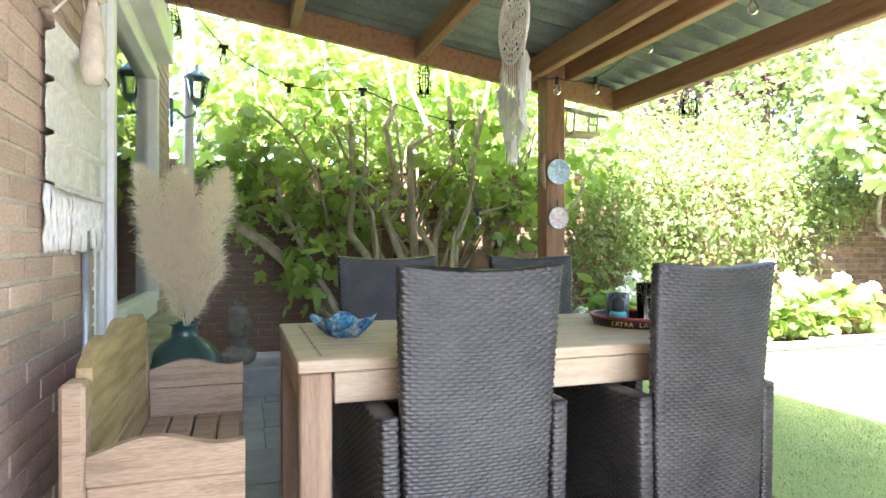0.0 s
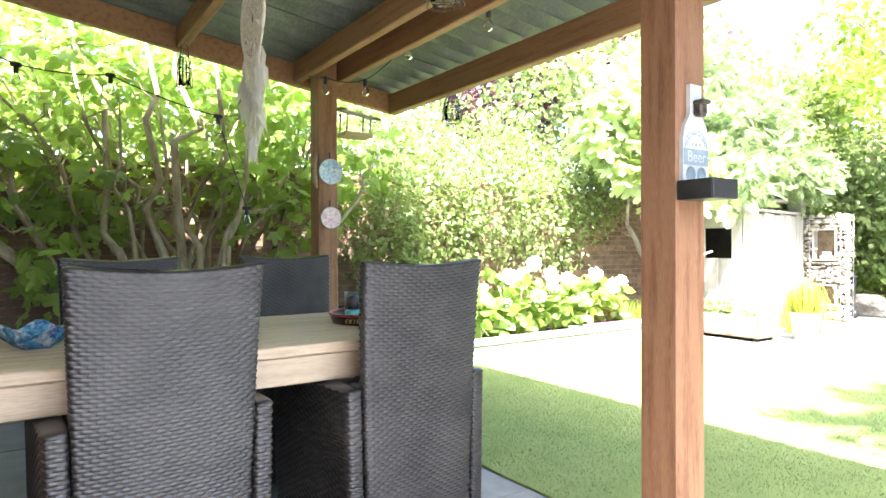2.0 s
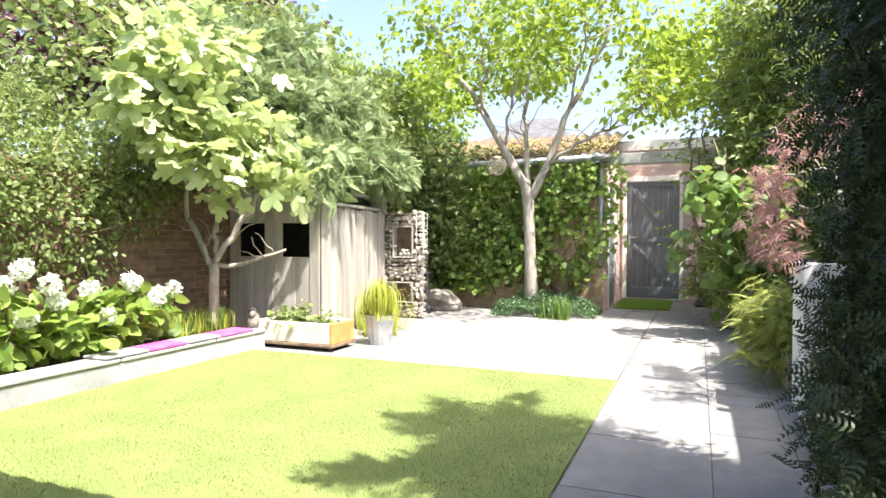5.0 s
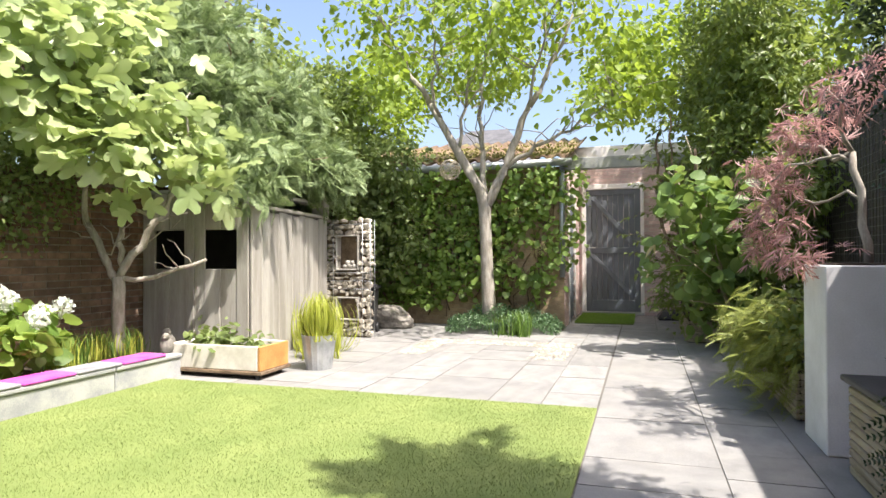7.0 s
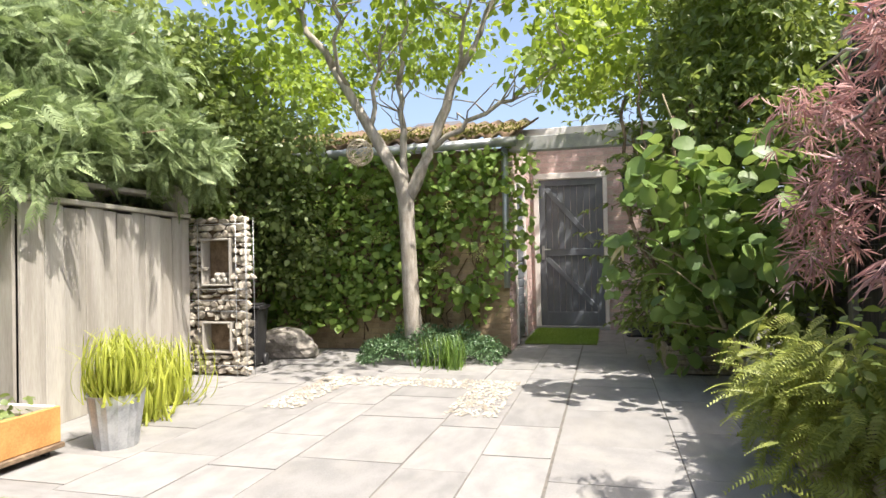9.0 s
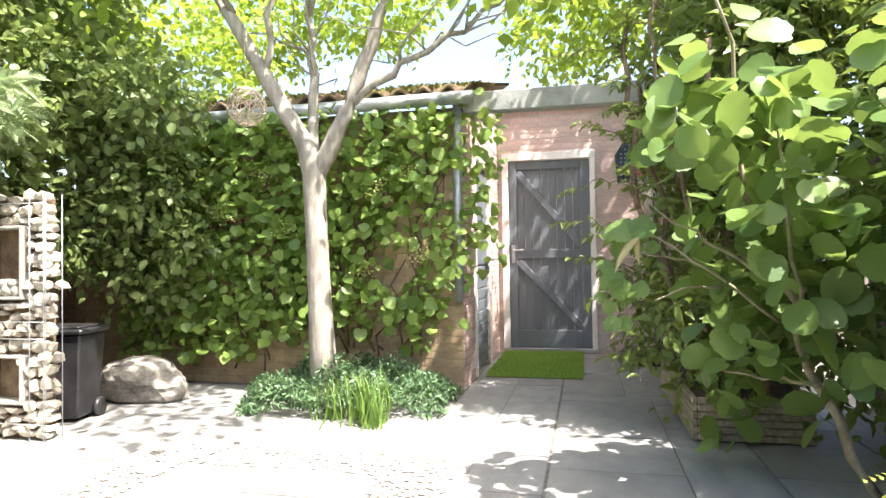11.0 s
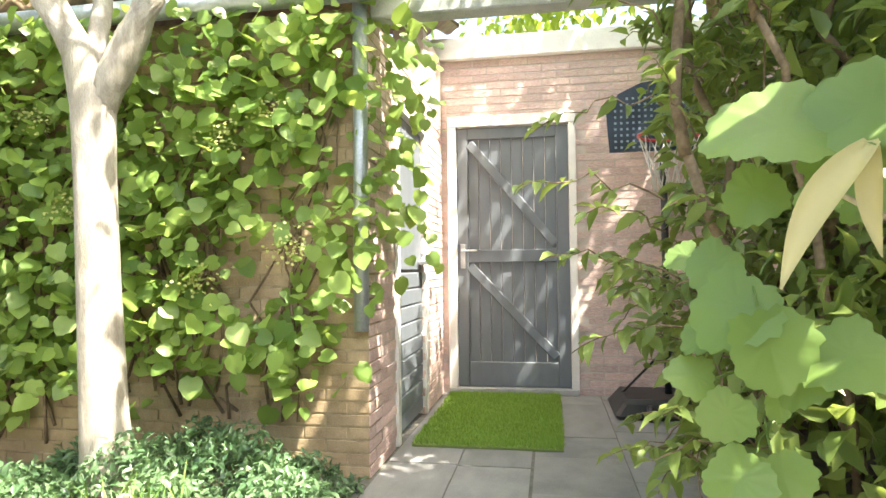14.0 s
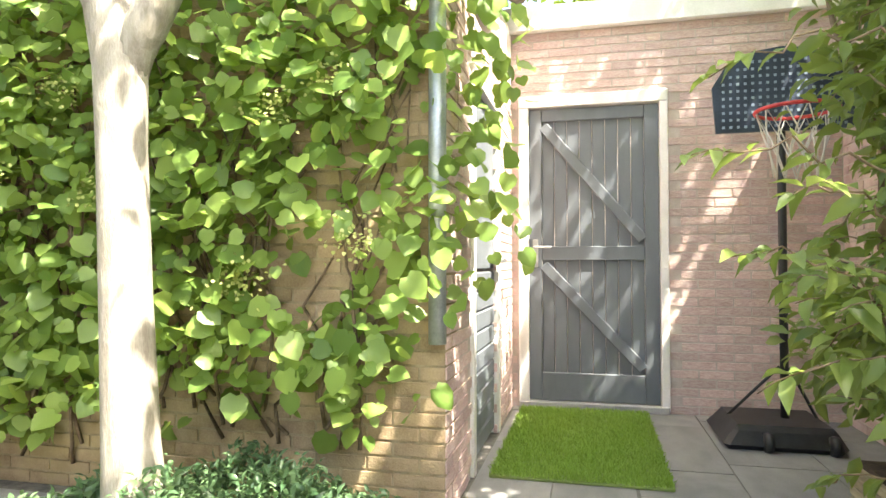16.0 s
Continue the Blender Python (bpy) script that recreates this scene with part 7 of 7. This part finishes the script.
# ---- small things in the garden ----
MAGENTA = material("magenta_cushion", (0.42, 0.05, 0.30), (0.60, 0.12, 0.46), 8, 0.9, 0.2, 150)
GREY_PAD = material("grey_pad", (0.20, 0.20, 0.22), (0.32, 0.32, 0.34), 8, 0.9, 0.2, 150)
for k, (x0, x1) in enumerate(((4.75, 5.15), (5.16, 5.55), (5.56, 5.95), (5.96, 6.4))):
    pad = tagged(part("seat_pad", block(x0, 3.98, 0.192, x1, 4.22, 0.215, 0.008), (GREY_PAD, MAGENTA)[k % 2]), ("grey", "magenta")[k % 2] + " felt seat pad on the kerb", "cushion", "pads on the kerb")
for x, y, s in ((6.56, 4.12, 1.0), (6.66, 4.2, 1.15)):
    bm = bmesh.new()
    for c, r in (((0, 0, 0.07), (0.05, 0.06, 0.07)), ((-0.02, 0, 0.15), (0.033, 0.033, 0.033)), ((-0.055, 0, 0.145), (0.015, 0.008, 0.008)), ((0.06, 0, 0.05), (0.04, 0.02, 0.015))):
        for v in bmesh.ops.create_icosphere(bm, subdivisions=2, radius=1)["verts"]:
            v.co = Vector((v.co.x * r[0] + c[0], v.co.y * r[1] + c[1], v.co.z * r[2] + c[2])) * s
    me = bpy.data.meshes.new("bird")
    bm.to_mesh(me)
    bm.free()
    me.shade_smooth()
    b = tagged(part("bird_ornament", me, BOULDER), "grey stone bird ornament by the planter", "ornament", "stone birds")
    b.matrix_basis = pose(x, y, 0.18, 0, 0, 20)
# rattan ball lantern in the walnut
ball = thing("rattan_lantern", "pale woven ball lantern hanging in the walnut", "lantern", at=(10.3, 2.75, 2.17))
for k in range(22):
    ax = RNG.normal(size=3)
    ax /= np.linalg.norm(ax)
    u = np.cross(ax, (0.3, 0.5, 0.8))
    u /= np.linalg.norm(u)
    w = np.cross(ax, u)
    off = RNG.uniform(-0.06, 0.06)
    rr = math.sqrt(0.14 ** 2 - off ** 2)
    part("strand", tubes("strand", [([ax * off + rr * (math.cos(a) * u + math.sin(a) * w) for a in np.linspace(0, 6.2832, 25)], 0.004)], 4), LINEN, ball)
part("hanger", tubes("hanger", [([(0, 0, 0.13), (0.05, 0.05, 0.55)], 0.003)], 4), LINEN, ball)
# bird house on the shack
box = thing("bird_house", "weathered wooden bird box above the shack", "bird house", at=(9.0, 4.0, 1.5))
part("body", block(-0.07, -0.08, 0.0, 0.07, 0.08, 0.22, 0.005), GREY_WOOD, box)
part("roof", turned(block(-0.1, -0.1, 0, 0.1, 0.1, 0.02, 0.004), pose(0, 0, 0.225, 0, -10, 0)), GREY_WOOD, box)
part("hole", lathe("hole", [(0.001, 0), (0.022, 0), (0.022, 0.003)], 14), BLACK, box).matrix_basis = pose(-0.071, 0, 0.15, 0, -90, 0)
# wire trellis on the fence
trellis = thing("wire_trellis", "rusty wire mesh trellis on the fence", "trellis")
lines = [([(5.2 + 0.07 * k, -1.42, 0.8), (5.2 + 0.07 * k, -1.42, 2.6)], 0.003) for k in range(60)] + [([(5.2, -1.42, 0.8 + 0.07 * k), (9.35, -1.42, 0.8 + 0.07 * k)], 0.003) for k in range(26)]
tagged(part("mesh", tubes("mesh", lines, 4), WIRE, trellis), "", "", "", "stuff")
for x in (5.2, 7.2, 9.3):
    part("post", block(x - 0.04, -1.47, 0, x + 0.04, -1.425, 2.65, 0.005), GREY_WOOD, trellis)
# near leaves of the witch hazel over the path
near = thing("witch_hazel_branch", "witch hazel twig with large leaves over the path", "branch")
part("twig", tubes("twig", [limbs((9.05, -0.42, 0.75), (8.98, 0.08, 1.12), 0.008, 0.004, 0.02, 0.03), limbs((9.03, -0.2, 0.9), (8.75, 0.1, 0.86), 0.006, 0.003, 0.02, 0.03), limbs((9.02, -0.1, 1.0), (8.9, 0.16, 1.06), 0.005, 0.003, 0, 0.03)], 6), BARK_FIG, near)
spec = ((8.92, 0.24, 1.14, 0.187, -70), (8.9, 0.16, 1.15, 0.181, -60), (8.93, 0.17, 1.11, 0.119, -40), (8.96, 0.25, 1.07, 0.099, -25), (8.98, 0.29, 0.99, 0.09, -40), (9.0, 0.32, 1.0, 0.062, -60), (8.94, 0.28, 0.94, 0.135, -30), (8.92, 0.25, 0.9, 0.131, 10), (8.97, 0.3, 0.91, 0.089, -50), (8.97, 0.32, 0.86, 0.078, -80), (8.95, 0.29, 0.82, 0.09, -35), (8.93, 0.17, 0.89, 0.132, -65), (8.95, 0.21, 0.86, 0.086, -30), (8.96, 0.23, 0.83, 0.051, 10), (8.94, 0.28, 0.75, 0.107, -40), (8.95, 0.23, 0.75, 0.094, 10), (9.02, 0.16, 1.07, 0.071, -50), (9.03, 0.1, 1.07, 0.096, -40))
for x, y, z, s, turn in spec:
    y, s = y - 0.022, s * 0.8
    a = math.radians(turn + 8 * RNG.normal())
    d = Vector((-0.12 + RNG.normal() * 0.12, -math.sin(a), -math.cos(a))).normalized()
    at = Vector((x, y, z)) - d * s * 0.5
    part("leaf", scatter("leaf", TOOTHED, [at], [d], [(-0.85, 0.15 + RNG.normal() * 0.2, 0.55 + RNG.normal() * 0.15)], [s]), HAZEL_LEAF, near).data.shade_smooth()
    part("petiole", tubes("petiole", [limbs(at + d * s * 0.05, at - d * 0.02 + Vector((0.03, -0.012, 0.008)), 0.0013, 0.0016, 0, 0.03, 4)], 5), HAZEL_LEAF, near)
for tip, w in ((Vector((8.82, 0.25, 0.97)), 1.0), (Vector((8.84, 0.15, 0.92)), 0.6)):
    stem = Vector((8.86, 0.15, 1.11))
    d = tip - stem
    part("dry_leaf", scatter("dry_leaf", CURLED, [stem], [d], [(-0.8, 0.5, 0.35)], [d.length * w]), DRY_LEAF, near, "curled dry yellow leaf").data.shade_smooth()
# gravel strip
n = 2600
gp = np.stack([RNG.uniform(8.2, 9.38, n), RNG.uniform(0.98, 2.7, n), np.full(n, 0.008)], 1)
edge_keep = (gp[:, 1] < 1.35) | (gp[:, 1] > 2.4) | (gp[:, 0] > 9.05)
gp = gp[edge_keep]
PEBBLE = ([(0.5, 0, 0), (0, 0.5, 0), (-0.5, 0, 0), (0, -0.5, 0), (0.1, 0.1, 0.4)], [(0, 1, 4), (1, 2, 4), (2, 3, 4), (3, 0, 4)])
gravel = tagged(part("gravel", scatter("gravel", PEBBLE, gp, RNG.normal(size=gp.shape) * np.array([1, 1, 0]) + 0.01, np.tile((0, 0, 1.0), (len(gp), 1)), 0.025 * (0.6 + 0.7 * RNG.random(len(gp)))), STONE), "pale loose gravel on the paving", "gravel", "", "stuff")
# distant house roof
far_house = thing("distant_house", "distant house with grey tiled roof", "house")
part("wall", block(21, 3.6, 0, 27, 7.4, 3.7, 0), BRICK_PINK, far_house)
bm = bmesh.new()
v = [bm.verts.new(q) for q in ((20.7, 3.4, 3.7), (20.7, 7.6, 3.7), (27.3, 7.6, 3.7), (27.3, 3.4, 3.7), (24, 4.8, 5.5), (24, 6.2, 5.5))]
for f in ((0, 4, 5, 1), (1, 5, 2), (2, 5, 4, 3), (3, 4, 0), (0, 1, 2, 3)):
    bm.faces.new([v[i] for i in f])
bmesh.ops.recalc_face_normals(bm, faces=bm.faces)
ROOF = material("grey_roof_tiles", (0.08, 0.08, 0.085), (0.14, 0.14, 0.145), 4, 0.8, 0.3, 30)
part("roof", bm, ROOF, far_house)

# ---- pieces of paving and brickwork ----
slabs(1.9, -1.48, 11.0, 0.555, (0.4, 0.6, 0.4, 0.6), 1)
slabs(6.43, 0.565, 13.2, 1.3, (0.37, 0.37), 2)
slabs(6.43, 1.305, 11.0, 5.0, (0.6, 0.4, 0.5), 3)
slabs(11.0, -0.83, 13.2, 0.555, (0.46, 0.46), 4)
slabs(-0.76, -3.4, 1.845, 4.3, (0.5, 0.4, 0.6), 5)
wall_bricks(wall_house, "house_bricks", BRICK_HOUSE, "y", HX, 0.75, 2.12, 0.0, 2.4, 1, joined=False, seed=1)
wall_bricks(wall_house, "house_bricks", BRICK_HOUSE, "y", HX, -3.6, 0.74, 0.0, 2.9, 1, joined=True, seed=2)
wall_bricks(wall_house, "house_bricks", BRICK_HOUSE, "y", HX, 2.12, 4.5, 0.0, 2.9, 1, joined=True, seed=2, holes=((WY0 - 0.05, WY1 + 0.03, WZ0 - 0.05, WZ1 + 0.02),))
wall_bricks(wall_garden, "garden_bricks", BRICK_GARDEN, "x", GY, -0.8, 0.967, 0.2, 1.68, -1, seed=8)
wall_bricks(wall_garden, "garden_bricks", BRICK_GARDEN, "x", GY, 0.978, 11.1, 0.2, 1.68, -1, joined=True, seed=3)
wall_bricks(wall_ivy, "ivy_bricks", BRICK_IVY, "y", IX, 1.32, 4.98, 0.0, 2.25, -1, joined=True, seed=4)
wall_bricks(wall_return, "return_bricks", BRICK_PINK, "x", 1.32, IX, 13.19, 0.0, 2.25, -1, seed=5, holes=((11.6, 12.52, 0, 2.0),))
wall_bricks(wall_door, "door_bricks", BRICK_PINK, "y", DX, -0.82, 1.31, 0.0, 2.68, -1, joined=False, seed=6, holes=((0.22, 1.28, 0, 2.22),))
wall_bricks(wall_side, "side_bricks", BRICK_PINK, "x", -0.83, 10.9, 13.18, 0.0, 2.7, 1, joined=True, seed=7)
